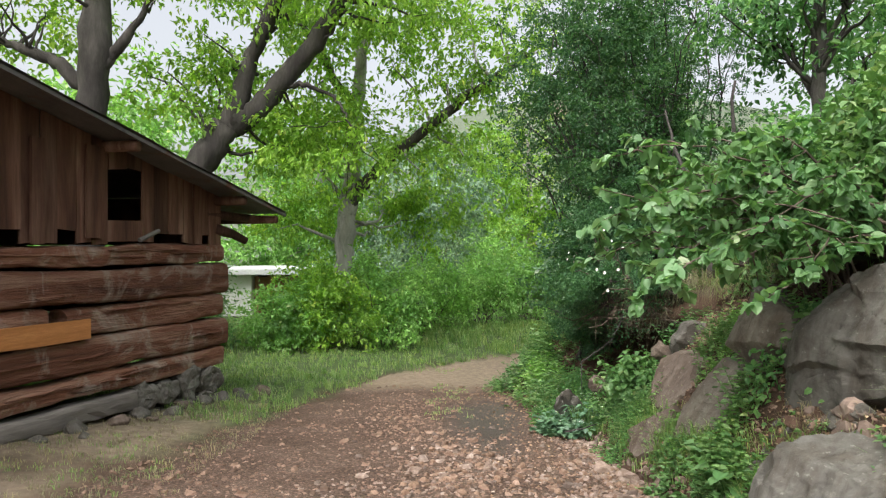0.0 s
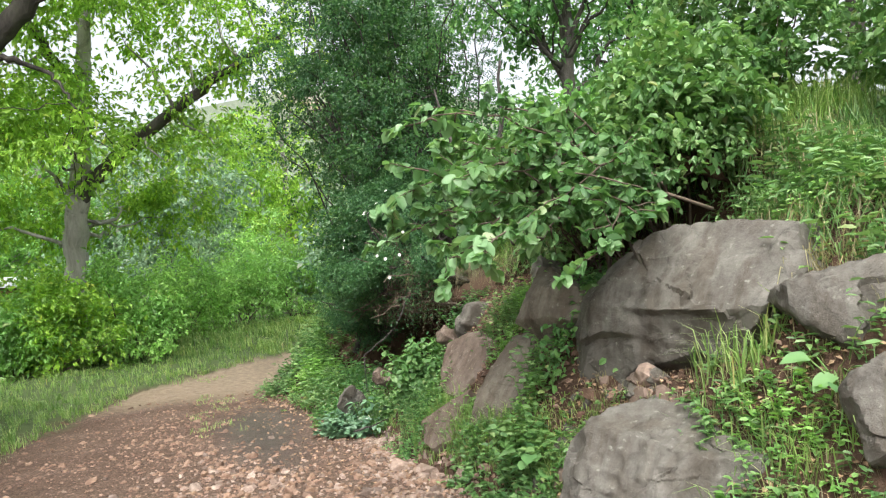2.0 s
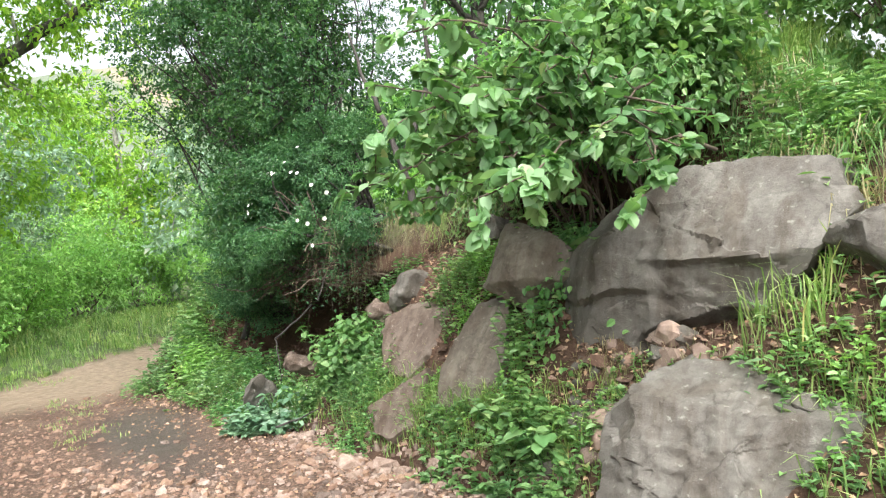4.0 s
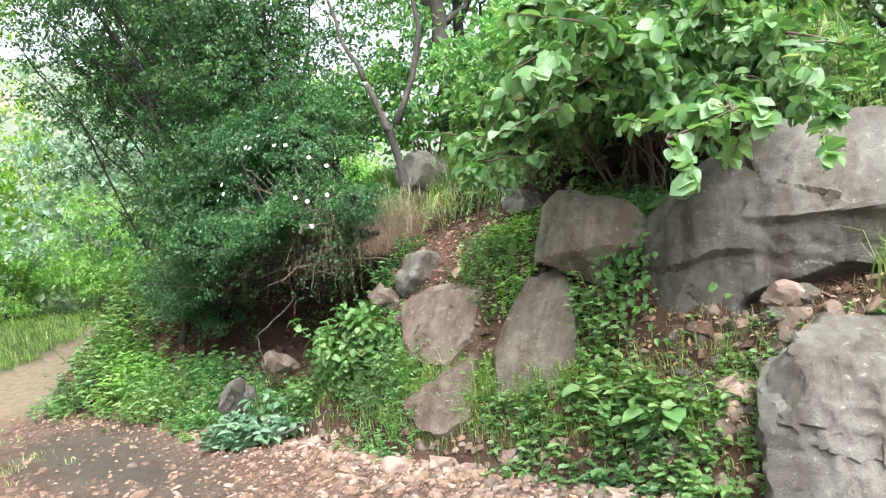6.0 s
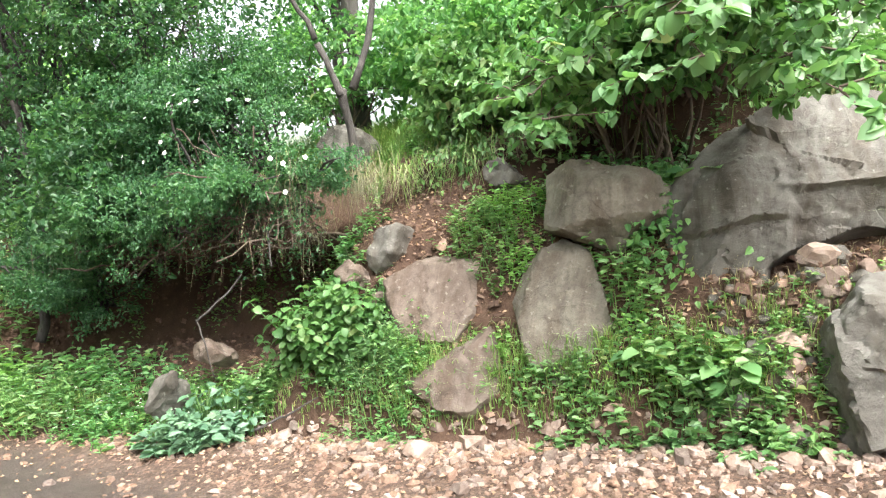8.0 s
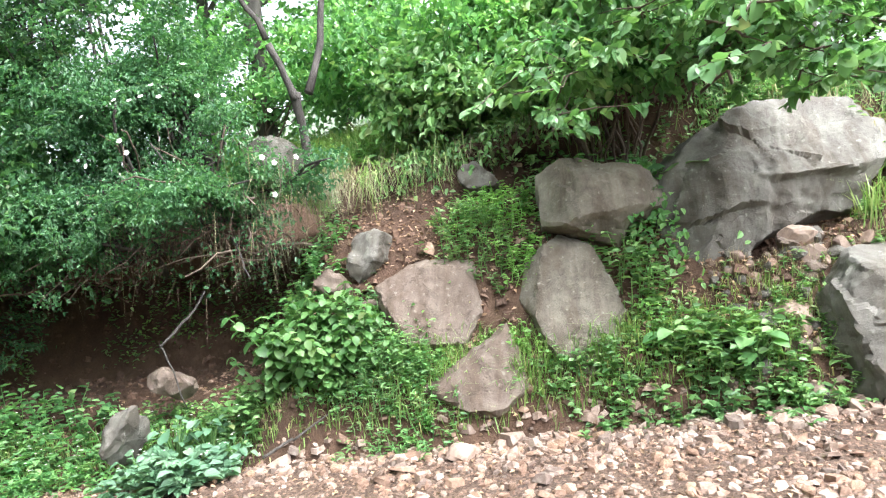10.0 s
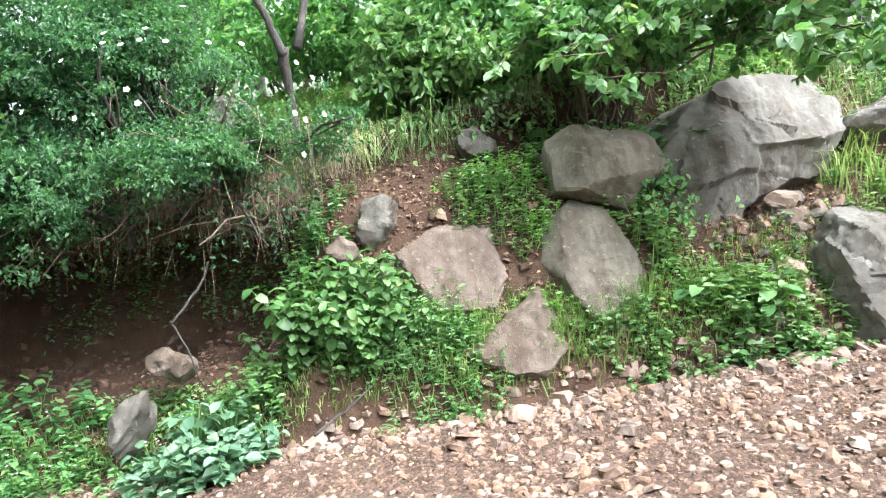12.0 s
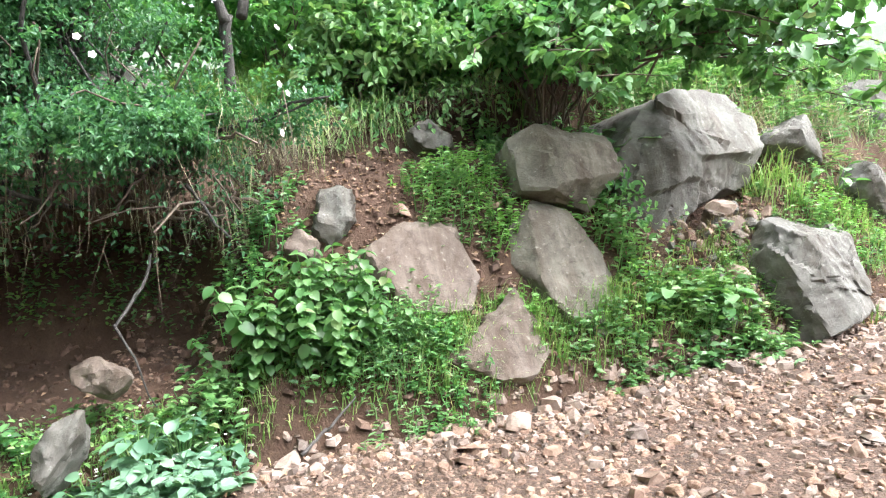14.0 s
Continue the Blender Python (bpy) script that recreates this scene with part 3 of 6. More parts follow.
def turf_lip(ya, yb, front, top, thick, label):
    """A ragged edge of rooted turf overhanging a scarp of bare soil."""
    ny_, nu_ = int((yb - ya) / 0.04), 16
    ys, us = np.linspace(ya, yb, ny_), np.linspace(0, 1, nu_)
    Y, U = np.meshgrid(ys, us, indexing="ij")
    end = np.clip(np.minimum(Y - ya, yb - Y) / 0.3, 0, 1)
    wob = 0.07 * np.sin(Y * 5.3) + 0.04 * np.sin(Y * 13.1 + 1)
    X = front(Y) + wob + (1 - end) * 0.3 + U * 0.75
    Z = top(Y) + 0.1 * U - (1 - end) * 0.12
    up = np.column_stack([X.ravel(), Y.ravel(), Z.ravel()])
    up[:, 2] += vnoise(up, 4, 41) * 0.04 + vnoise(up, 12, 42) * 0.02
    lo = np.column_stack([X.ravel() + 0.04, Y.ravel(), Z.ravel() - thick * (0.55 + 0.45 * np.minimum(1, U.ravel() * 3))])
    lo[:, 2] += vnoise(lo, 5, 43) * 0.05 + vnoise(lo, 14, 44) * 0.025
    q = (np.arange(ny_ - 1)[:, None] * nu_ + np.arange(nu_ - 1)[None]).ravel()
    quads = np.column_stack([q, q + 1, q + nu_ + 1, q + nu_])
    k, e = len(up), np.arange(ny_ - 1) * nu_
    rim = np.column_stack([e, e + nu_, e + nu_ + k, e + k])
    v = np.concatenate([up, lo])
    me = mesh_of("turf_lip", v, [np.concatenate([quads, quads[:, ::-1] + k, rim])], BANK_EARTH, True)
    at = me.color_attributes.new("cover", "FLOAT_COLOR", "POINT")
    cov = np.zeros((len(v), 4), np.float32)
    cov[:k, 0] = np.clip((U.ravel() - 0.1) * 3, 0, 1)
    at.data.foreach_set("color", cov.ravel())
    return tagged(new("turf_lip", me), label, "earth bank", kind="structure")


def scarp_x(y):
    return line(y, [3.6, 4.4, 5.0, 5.6, 6.2, 7.2], [3.05, 2.92, 2.85, 2.84, 2.88, 2.72])


def scarp_z(y):
    return line(y, [3.6, 4.3, 5.0, 5.6, 6.2, 7.2], [1.56, 1.6, 1.58, 1.46, 1.33, 1.14])


turf_lip(5.45, 6.95, scarp_x, scarp_z, 0.16, "overhanging turf edge above the bare soil scarp")
# extra lip that roofs the pit behind the young tree and shades it
turf_lip(4.4, 5.6, lambda y: 3.0 + 0 * y, lambda y: 2.02 - 0.1 * np.abs(y - 5.0), 0.2, "added turf lip that shades the gap behind the young tree")


# ---- rocks ----
def sphere_ways(level):
    bm = bmesh.new()
    bmesh.ops.create_icosphere(bm, subdivisions=level, radius=1.0)
    v = np.array([p.co[:] for p in bm.verts])
    f = np.array([[p.index for p in q.verts] for q in bm.faces])
    bm.free()
    return unit(v), f


WAYS = {k: sphere_ways(k) for k in (2, 3, 4, 5, 6)}


def rock_shape(outline, front, back, seed, level=4, facets=14, grit=0.02, undercut=None, cut=(0.82, 0.96), lump=0.5, planes=()):
    """A broken stone whose face has the given outline (x right, y up), with cut facets and a rough skin."""
    d, f = WAYS[level]
    r = np.random.default_rng(seed)
    o = np.asarray(outline, float)
    ang = np.arctan2(o[:, 1], o[:, 0])
    order = np.argsort(ang)
    o, ang = o[order], ang[order]
    th = np.arctan2(d[:, 1], d[:, 0])
    k = np.searchsorted(ang, th) % len(o)
    a, b = o[k - 1], o[k]
    e = b - a
    c2, s2 = np.cos(th), np.sin(th)
    rho = np.abs((a[:, 0] * e[:, 1] - a[:, 1] * e[:, 0]) / (c2 * e[:, 1] - s2 * e[:, 0] + 1e-9))
    size = np.hypot(*np.ptp(o, axis=0)) / 2
    rho = np.clip(rho, 0.2 * size, 1.3 * size)
    flat = np.hypot(d[:, 0], d[:, 1])
    h = np.where(d[:, 2] > 0, front, back)
    rad = 1 / ((flat / rho) ** 11 + (np.abs(d[:, 2]) / h) ** 11) ** (1 / 11)
    for _ in range(facets):
        n = unit(r.normal(size=3) * [1, 1, 1.3] + [0, 0, 0.3])
        dot = d @ n
        reach = np.max(rad * dot) * r.uniform(*cut)
        rad = np.where(dot > 0.02, np.minimum(rad, reach / np.maximum(dot, 0.02)), rad)
    for nx_, ny_, nz_, far_ in planes:
        dot = d @ unit(np.array([nx_, ny_, nz_]))
        rad = np.where(dot > 0.02, np.minimum(rad, far_ / np.maximum(dot, 0.02)), rad)
    v = d * rad[:, None]
    s = 1 / size
    ridge = 1 - np.abs(vnoise(v, 2.2 * s, seed))
    steps = np.floor(vnoise(v, 1.9 * s, seed + 8) * 2.5 + vnoise(v, 6 * s, seed + 9) * 0.35) / 2.5
    v = v + d * (steps * 0.07 * size * lump)[:, None]
    v = v + d * ((vnoise(v, 1.4 * s, seed + 1) * 0.05 + (ridge - 0.5) * 0.05 + vnoise(v, 5 * s, seed + 2) * 0.022) * size * lump)[:, None]
    v = v + d * (vnoise(v, 24, seed + 3) * grit * 0.5 + (0.5 - np.abs(vnoise(v, 11, seed + 4))) * grit)[:, None]
    if level >= 4:
        # broken faces: each patch has its own tilt, and meets its neighbours in a crisp edge
        for count, off, tilt in ((14, 0.016, 0.12), (45, 0.006, 0.07)):
            seeds = v[r.integers(0, len(v), count)]
            warp = v + np.stack([vnoise(v, 7 * s, seed + 21), vnoise(v, 7 * s, seed + 22), vnoise(v, 7 * s, seed + 23)], -1) * 0.05 * size
            near = np.argmin(((warp[:, None] - seeds[None]) ** 2 * [0.6, 1.4, 1.0]).sum(2), 1)
            slopes = r.normal(0, tilt, (count, 3)) * lump
            lift = (r.normal(0, off * size * lump, count))[near] + ((v - seeds[near]) * slopes[near]).sum(1)
            v = v + d * np.clip(lift, -0.06 * size, 0.05 * size)[:, None]
        split = vnoise(v * [1.0, 1.6, 1.0], 1.7 * s, seed + 31) + vnoise(v, 9 * s, seed + 32) * 0.12
        v = v - d * (np.exp(-(split / 0.035) ** 2) * 0.015 * size * np.clip(vnoise(v, 2.5 * s, seed + 33) * 2 + 0.5, 0, 1))[:, None]
    for (x0, y0, x1, y1, depth, soft) in (undercut or []):
        t = np.clip((v[:, 0] - x0) / (x1 - x0), 0, 1)
        below = (y0 + (y1 - y0) * t) - v[:, 1] + vnoise(v, 4, seed + 6) * 0.05
        w = np.clip(below / soft, 0, 1) * np.clip((v[:, 0] - x0 + 0.06) / 0.06, 0, 1) * np.clip((x1 - v[:, 0]) / 0.25, 0, 1) * np.clip(v[:, 2] / front + 0.3, 0, 1)
        v[:, 2] -= depth * w
    return Shape().add(v, f)


def face_frame(at, normal):
    n = Vector(normal).normalized()
    x = Vector((0, 0, 1)).cross(n).normalized()
    y = n.cross(x)
    m = Matrix((x, y, n)).transposed().to_4x4()
    m.translation = Vector(at)
    return m


def rock(name, at, normal, outline, front, back, seed, material, label, category="rock", group="", level=4, **kw):
    me = rock_shape(outline, front, back, seed, level, **kw).mesh(name, material, level > 3)
    if level > 3:
        me.set_sharp_from_angle(angle=radians(26))
    ob = new(name, me)
    ob.matrix_world = face_frame(Vector(at) - Vector(normal).normalized() * front * 0.8, normal)
    return tagged(ob, label, category, group)


def oval(w, h, n=9, seed=0):
    r = np.random.default_rng(seed)
    return [(w / 2 * math.cos(a) * r.uniform(0.85, 1.1), h / 2 * math.sin(a) * r.uniform(0.85, 1.1)) for a in np.linspace(0, 2 * np.pi, n, endpoint=False)]


rock("boulder", (2.42, 4.02, 0.88), (-0.95, -0.31, 0.22), [(-0.78, 0.0), (-0.66, 0.22), (-0.3, 0.48), (0.1, 0.64), (0.68, 0.62), (0.82, 0.34), (0.45, -0.24), (0.05, -0.46), (-0.48, -0.58), (-0.7, -0.4)],
     0.34, 0.8, 11, ROCK_GREY, "huge grey broken boulder jutting out of the earth bank", level=6, facets=0, grit=0.016, lump=0.45,
     planes=[(0.02, 0.42, 0.9, 0.34), (0.12, -0.35, 0.92, 0.31), (-0.62, 0.05, 0.78, 0.54), (-0.42, 0.62, 0.66, 0.47), (0.75, 0.1, 0.65, 0.74), (0.3, -0.85, 0.42, 0.4)],
     undercut=[(-0.2, -0.3, 0.8, -0.02, 0.18, 0.05), (-0.78, -0.12, -0.06, -0.09, 0.06, 0.02), (-0.1, 0.04, 0.62, 0.1, 0.05, 0.03)])
rock("rock", (2.27, 5.1, 0.93), (-0.92, -0.11, 0.38), [(-0.4, 0.22), (-0.19, 0.3), (0.08, 0.23), (0.38, 0.08), (0.36, -0.08), (0.14, -0.17), (0.06, -0.29), (-0.4, -0.13)],
     0.22, 0.5, 12, ROCK_TAN, "brownish grey block of rock set high in the bank", level=5, facets=0, lump=0.4, grit=0.014,
     planes=[(-0.62, 0.1, 0.78, 0.29), (0.1, -0.72, 0.7, 0.24), (0.55, 0.2, 0.8, 0.29), (0.05, 0.5, 0.86, 0.24)])
rock("rock", (2.0, 5.32, 0.33), (-0.82, -0.1, 0.56), [(-0.05, 0.5), (0.12, 0.38), (0.28, -0.08), (0.25, -0.26), (0.05, -0.5), (-0.14, -0.4), (-0.34, 0.1), (-0.27, 0.32)],
     0.14, 0.4, 13, ROCK_TAN, "tall grey slab of rock leaning on the bank", level=5, facets=0, lump=0.22, grit=0.012,
     planes=[(-0.72, 0.15, 0.68, 0.25), (0.6, -0.1, 0.79, 0.22), (0.06, 0.03, 1.0, 0.118), (0.1, 0.5, 0.86, 0.27)])
rock("rock", (2.01, 6.23, 0.37), (-0.8, -0.1, 0.59), [(-0.33, 0.12), (-0.04, 0.33), (0.3, 0.29), (0.4, 0.04), (0.24, -0.29), (-0.19, -0.31)],
     0.16, 0.4, 14, ROCK_RED, "flat-faced reddish rock in the bank above the weeds", level=5, facets=0, lump=0.25, grit=0.012,
     planes=[(0.03, -0.05, 1.0, 0.135), (-0.7, -0.4, 0.6, 0.26), (0.72, 0.1, 0.68, 0.3), (0.05, 0.62, 0.78, 0.26)])
rock("rock", (1.73, 5.88, 0.07), (-0.76, 0.0, 0.65), [(0.14, 0.24), (0.22, 0.08), (0.27, -0.16), (0.12, -0.32), (-0.1, -0.3), (-0.34, -0.17), (-0.22, -0.05), (-0.03, 0.05)],
     0.15, 0.35, 15, ROCK_RED, "pointed pinkish flat stone at the foot of the bank", level=5, facets=0, lump=0.25, grit=0.012,
     planes=[(-0.35, 0.35, 0.87, 0.12), (0.5, 0.0, 0.86, 0.17), (0.05, -0.2, 0.97, 0.13)])
rock("rock", (2.24, 6.68, 0.68), (-0.9, 0.11, 0.42), [(-0.1, 0.15), (0.01, 0.2), (0.11, 0.17), (0.12, -0.01), (-0.03, -0.2), (-0.12, -0.11)],
     0.12, 0.2, 16, ROCK_GREY, "small upright grey rock in bare soil")
rock("rock", (2.68, 5.96, 1.13), (-0.94, 0.1, 0.31), [(-0.16, 0.07), (-0.01, 0.11), (0.1, 0.02), (0.16, -0.05), (0.05, -0.11), (-0.1, -0.07)],
     0.1, 0.2, 17, ROCK_GREY, "small grey rock at the top of the soil slope")
rock("rock", (1.9, 3.41, 0.24), (-0.75, -0.35, 0.55), [(-0.55, -0.05), (-0.5, 0.22), (-0.24, 0.44), (0.3, 0.52), (0.54, 0.38), (0.5, -0.04), (0.36, -0.4), (-0.5, -0.4)],
     0.2, 0.6, 18, ROCK_GREY, "broad low grey rock at the road's edge below the boulder", level=6, facets=0, lump=0.34, grit=0.022,
     planes=[(0.05, 0.62, 0.78, 0.25), (-0.55, -0.1, 0.82, 0.36), (0.35, -0.25, 0.9, 0.24), (-0.75, 0.6, 0.3, 0.5)])
rock("rock", (2.68, 2.98, 1.07), (-0.76, -0.51, 0.41), [(-0.34, 0.04), (-0.27, 0.13), (0.16, 0.24), (0.36, 0.08), (0.3, -0.2), (0.1, -0.26), (-0.1, -0.16)],
     0.2, 0.4, 19, ROCK_GREY, "dark grey rock under overhanging dry grass", level=5)
rock("rock", (2.41, 2.52, 0.7), (-0.76, -0.51, 0.41), [(-0.2, 0.05), (-0.15, 0.15), (-0.04, 0.23), (0.15, 0.21), (0.2, -0.08), (0.04, -0.23), (-0.09, -0.2)],
     0.15, 0.4, 20, ROCK_GREY, "grey rock with a mossy top beside the road", level=5)
rock("rock", (3.13, 2.55, 1.21), (-0.86, 0.3, 0.41), oval(0.5, 0.5, 8, 3), 0.15, 0.4, 21, ROCK_GREY, "grey rock half sunk in bank grass")
rock("rock", (3.2, 1.77, 1.41), (-0.86, 0.3, 0.41), oval(0.74, 0.5, 8, 4), 0.18, 0.4, 22, ROCK_GREY, "wide grey rock high on the grassy bank")
rock("rock", (1.66, 7.88, 0.02), (-0.88, 0.21, 0.42), oval(0.25, 0.17, 7, 5), 0.08, 0.2, 23, ROCK_RED, "rounded reddish stone among weeds")
rock("rock", (1.32, 7.99, -0.2), (-0.84, 0.11, 0.53), [(-0.09, -0.08), (-0.07, 0.06), (0.02, 0.15), (0.09, 0.15), (0.09, 0.05), (0.02, -0.07), (-0.04, -0.15)], 0.07, 0.2, 24, ROCK_GREY, "pale grey stone lying in weeds")
rock("rock", (3.44, 7.86, 1.52), (-0.9, 0.11, 0.42), oval(0.55, 0.45, 8, 6), 0.2, 0.4, 25, ROCK_GREY, "dark grey rock behind the rose bush")
rock("rock", (2.08, 6.88, 0.52), (-0.84, 0.11, 0.53), oval(0.2, 0.18, 7, 7), 0.07, 0.2, 26, ROCK_RED, "small reddish rock in bare soil")
for k, (x, y, z, w, mat, lab) in enumerate([
        (2.26, 3.79, 0.53, 0.15, STONE_PALE, "pinkish stone under the boulder"), (2.18, 4.0, 0.38, 0.17, STONE_PALE, "pale stone under the boulder"),
        (2.2, 3.9, 0.42, 0.2, ROCK_GREY, "grey stone under the boulder"), (2.12, 3.86, 0.36, 0.14, ROCK_GREY, "grey stone under the boulder"),
        (2.3, 3.64, 0.56, 0.12, STONE_PALE, "pale stone under the boulder"), (2.16, 4.12, 0.3, 0.13, ROCK_RED, "reddish stone under the boulder"),
        (2.08, 3.35, 0.33, 0.12, ROCK_GREY, "grey stone on the low rock"), (2.16, 3.2, 0.42, 0.16, ROCK_GREY, "grey stone on the low rock"),
        (2.03, 3.42, 0.3, 0.09, ROCK_GREY, "small grey stone on the low rock"), (1.3, 5.94, -0.27, 0.19, STONE_PALE, "pink block of stone on the road's edge"),
        (1.42, 5.75, -0.26, 0.1, STONE_PALE, "small pale stone on the road's edge"), (1.5, 4.15, -0.12, 0.13, STONE_PALE, "pale stone on the road's edge"),
        (1.58, 4.0, -0.08, 0.11, STONE_PALE, "pale stone on the road's edge"), (1.45, 4.35, -0.15, 0.1, STONE_PALE, "pale stone on the road's edge"),
        (2.02, 6.62, 0.34, 0.2, ROCK_RED, "reddish stone beside the flat-faced rock")]):
    z = float(on_land(x, y)) + w * 0.22 if x < 1.75 else z
    rock("stone", (x, y, z), (-0.8, -0.1 + 0.3 * math.sin(k * 2.3), 0.5), oval(w, w * 0.7, 7, 30 + k), w * 0.35, w * 0.45, 40 + k, mat, lab, "stone", "stones along the bank", level=3, facets=7, grit=0.003, cut=(0.5, 0.85))


r_u = np.random.default_rng(44)
for k in range(130):
    x, y, w = r_u.uniform(1.72, 2.32), r_u.uniform(3.5, 4.55), r_u.uniform(0.05, 0.12) if k % 4 else r_u.uniform(0.14, 0.24)
    rock("stone", (x, y, float(on_land(x, y)) + w * 0.28), (r_u.uniform(-0.9, -0.4), r_u.uniform(-0.4, 0.4), 0.6), oval(w, w * r_u.uniform(0.55, 0.85), 7, 300 + k), w * 0.35, w * 0.4, 340 + k, (STONE_PALE, ROCK_GREY, ROCK_RED)[k % 3],
         ("pale stone in the rubble under the boulder", "grey stone in the rubble under the boulder", "reddish stone in the rubble under the boulder")[k % 3], "stone", "rubble under the boulder", level=3, facets=7, grit=0.003, cut=(0.5, 0.85))


# ---- log hut ----
hut_x = Vector((-0.284, -0.958, 0.0)).normalized()
hut_m = Matrix((hut_x, Vector((0, 0, 1)).cross(hut_x), (0, 0, 1))).transposed().to_4x4()
hut_m.translation = Vector((-3.1, 9.9, 0.0))
# in the hut: x runs along the front wall, y runs out of it towards the road, z is up
if (hut_m.to_3x3() @ Vector((0, 1, 0))).x < 0:
    raise ValueError("hut faces the wrong way")
hut = empty("log_hut", (0, 0, 0), "old weathered log hut with a low rusty sheet roof", "hut")
hut.matrix_world = hut_m
HUT_L, HUT_D = 9.0, 4.5


def hut_part(name, shape, material, label="", parent=None, smooth=False):
    ob = new(name, shape.mesh(name, material, smooth))
    ob.parent = parent or hut
    if label:
        tagged(ob, label)
    return ob


def roof_z(s):
    return 2.06 + 0.216 * (np.minimum(s, 9.0 - s) + 0.9)


def log_block(s0, s1, z0, z1, y0=-0.2, y1=0.0, seed=0):
    """A hewn log: rounded arrises, a wavy lower edge, checks along the grain."""
    r = np.random.default_rng(seed)
    n = max(6, int((s1 - s0) / 0.15))
    xs = np.linspace(s0, s1, n)
    prof = np.array([(y0, 0.0), (y1 - 0.06, 0.0), (y1 - 0.012, 0.07), (y1, 0.2), (y1 + 0.006, 0.5), (y1 + 0.002, 0.8), (y1 - 0.014, 0.93), (y1 - 0.06, 1.0), (y0, 1.0)])
    k = len(prof)
    low, high = np.cumsum(r.normal(0, 0.010, n)), np.cumsum(r.normal(0, 0.009, n))
    low, high = np.clip(low - low.mean(), -0.04, 0.03) + 0.018, np.clip(high - high.mean(), -0.03, 0.03) - 0.022
    v = np.zeros((n, k, 3))
    v[:, :, 0] = xs[:, None]
    v[:, :, 1] = prof[None, :, 0] + r.normal(0, 0.006, (n, k))
    v[:, :, 2] = (z0 + low)[:, None] + (z1 - z0 + high - low)[:, None] * prof[None, :, 1] + r.normal(0, 0.003, (n, k))
    i = (np.arange(n - 1)[:, None] * k + np.arange(k)[None])
    j = (np.arange(n - 1)[:, None] * k + (np.arange(k)[None] + 1) % k)
    quads = np.stack([i, i + k, j + k, j], -1).reshape(-1, 4)
    caps = [[0, a, a + 1] for a in range(1, k - 1)] + [[(n - 1) * k, (n - 1) * k + a + 1, (n - 1) * k + a] for a in range(1, k - 1)]
    return Shape().add(v.reshape(-1, 3), caps, quads)


r_split = np.random.default_rng(17)
courses = [(-0.1, 0.18), (0.18, 0.54), (0.54, 0.9), (0.9, 1.31), (1.31, 1.56)]
for c, (z0, z1) in enumerate(courses):
    cut = [0.0, 9.0] if c != 2 else [0.0, 2.75, 3.0, 9.0]
    for s0, s1 in zip(cut[::2], cut[1::2]):
        hut_part("log", log_block(s0 - (0.1 if c % 2 else 0.02), s1, z0, z1, -0.22, (0.0, 0.015, -0.01, 0.02, 0.0)[c], 60 + c * 3 + int(s0)), LOG_WOOD)
    for k in range(7):
        a, w = r_split.uniform(0.1, 7.0), r_split.uniform(0.3, 1.3)
        zc, h = r_split.uniform(z0 + 0.05, z1 - 0.1), r_split.uniform(0.04, 0.11)
        sliver = log_block(a, a + w, zc, zc + h, -0.02, (0.0, 0.015, -0.01, 0.02, 0.0)[c] + r_split.uniform(0.012, 0.026), 200 + c * 9 + k)
        taper = np.clip((sliver.v[0][:, 0] - a) / w, 0, 1)
        sliver.v[0][:, 2] += (zc + h / 2 - sliver.v[0][:, 2]) * np.abs(taper * 2 - 1) ** 3 * 0.9
        hut_part("splinter", sliver, LOG_WOOD, "split sliver of weathered wood")
    side = log_block(0.22, HUT_D, z0, z1, -0.2, 0.0, 80 + c)
    sv = side.v[0]
    side.v[0] = np.column_stack([0.2 + sv[:, 1], -sv[:, 0], sv[:, 2]])
    side.t = [t[:, ::-1] for t in side.t]
    hut_part("log", side, LOG_WOOD)
for s0, s1, z0, z1 in ((1.75, 5.2, -0.36, -0.12), (1.9, 9.0, -0.62, -0.38)):
    hut_part("plank", log_block(s0, s1, z0, z1, -0.15, 0.04, 91 + int(s0 * 10)), GREY_WOOD, "greyed plank at the foot of the wall")
for k, (s0, w, h) in enumerate(((0.02, 0.5, 0.34), (0.5, 0.42, 0.42), (0.92, 0.5, 0.3), (1.38, 0.4, 0.4), (0.2, 0.45, 0.26), (0.7, 0.5, 0.24), (1.2, 0.45, 0.24))):
    st = rock_shape(oval(w * 1.08, h * 1.1, 8, 500 + k), 0.14, 0.2, 510 + k, 4, 4, 0.008, cut=(0.82, 0.96), lump=1.4)
    st.v[0] = np.column_stack([s0 + w / 2 + st.v[0][:, 0], st.v[0][:, 2] - 0.1, (-0.28 if k < 4 else -0.56) + st.v[0][:, 1]])
    hut_part("plinth_stone", st, ROCK_GREY, "rough grey footing stone")
hut_part("back_wall", Shape().box((0, -HUT_D, -0.6), (HUT_L, -HUT_D + 0.2, 2.2)), LOG_WOOD)
gab = np.array([(0, 0, 2.2), (HUT_L, 0, 2.2), (HUT_L / 2, 0, float(roof_z(4.5)) - 0.03)])
hut_part("back_gable", Shape().add(np.concatenate([gab + [0, -HUT_D + 0.02, 0], gab + [0, -HUT_D + 0.1, 0]]), [(0, 1, 2), (5, 4, 3)], [(0, 3, 4, 1), (1, 4, 5, 2), (2, 5, 3, 0)]), BOARD_WOOD)
hut_part("gable_board", Shape().box((0.03, -HUT_D + 0.1, 1.56), (0.06, -0.09, 2.22)), BOARD_WOOD)
hut_part("end_wall", Shape().box((HUT_L - 0.2, -HUT_D, -0.6), (HUT_L, -0.22, 2.2)), LOG_WOOD)
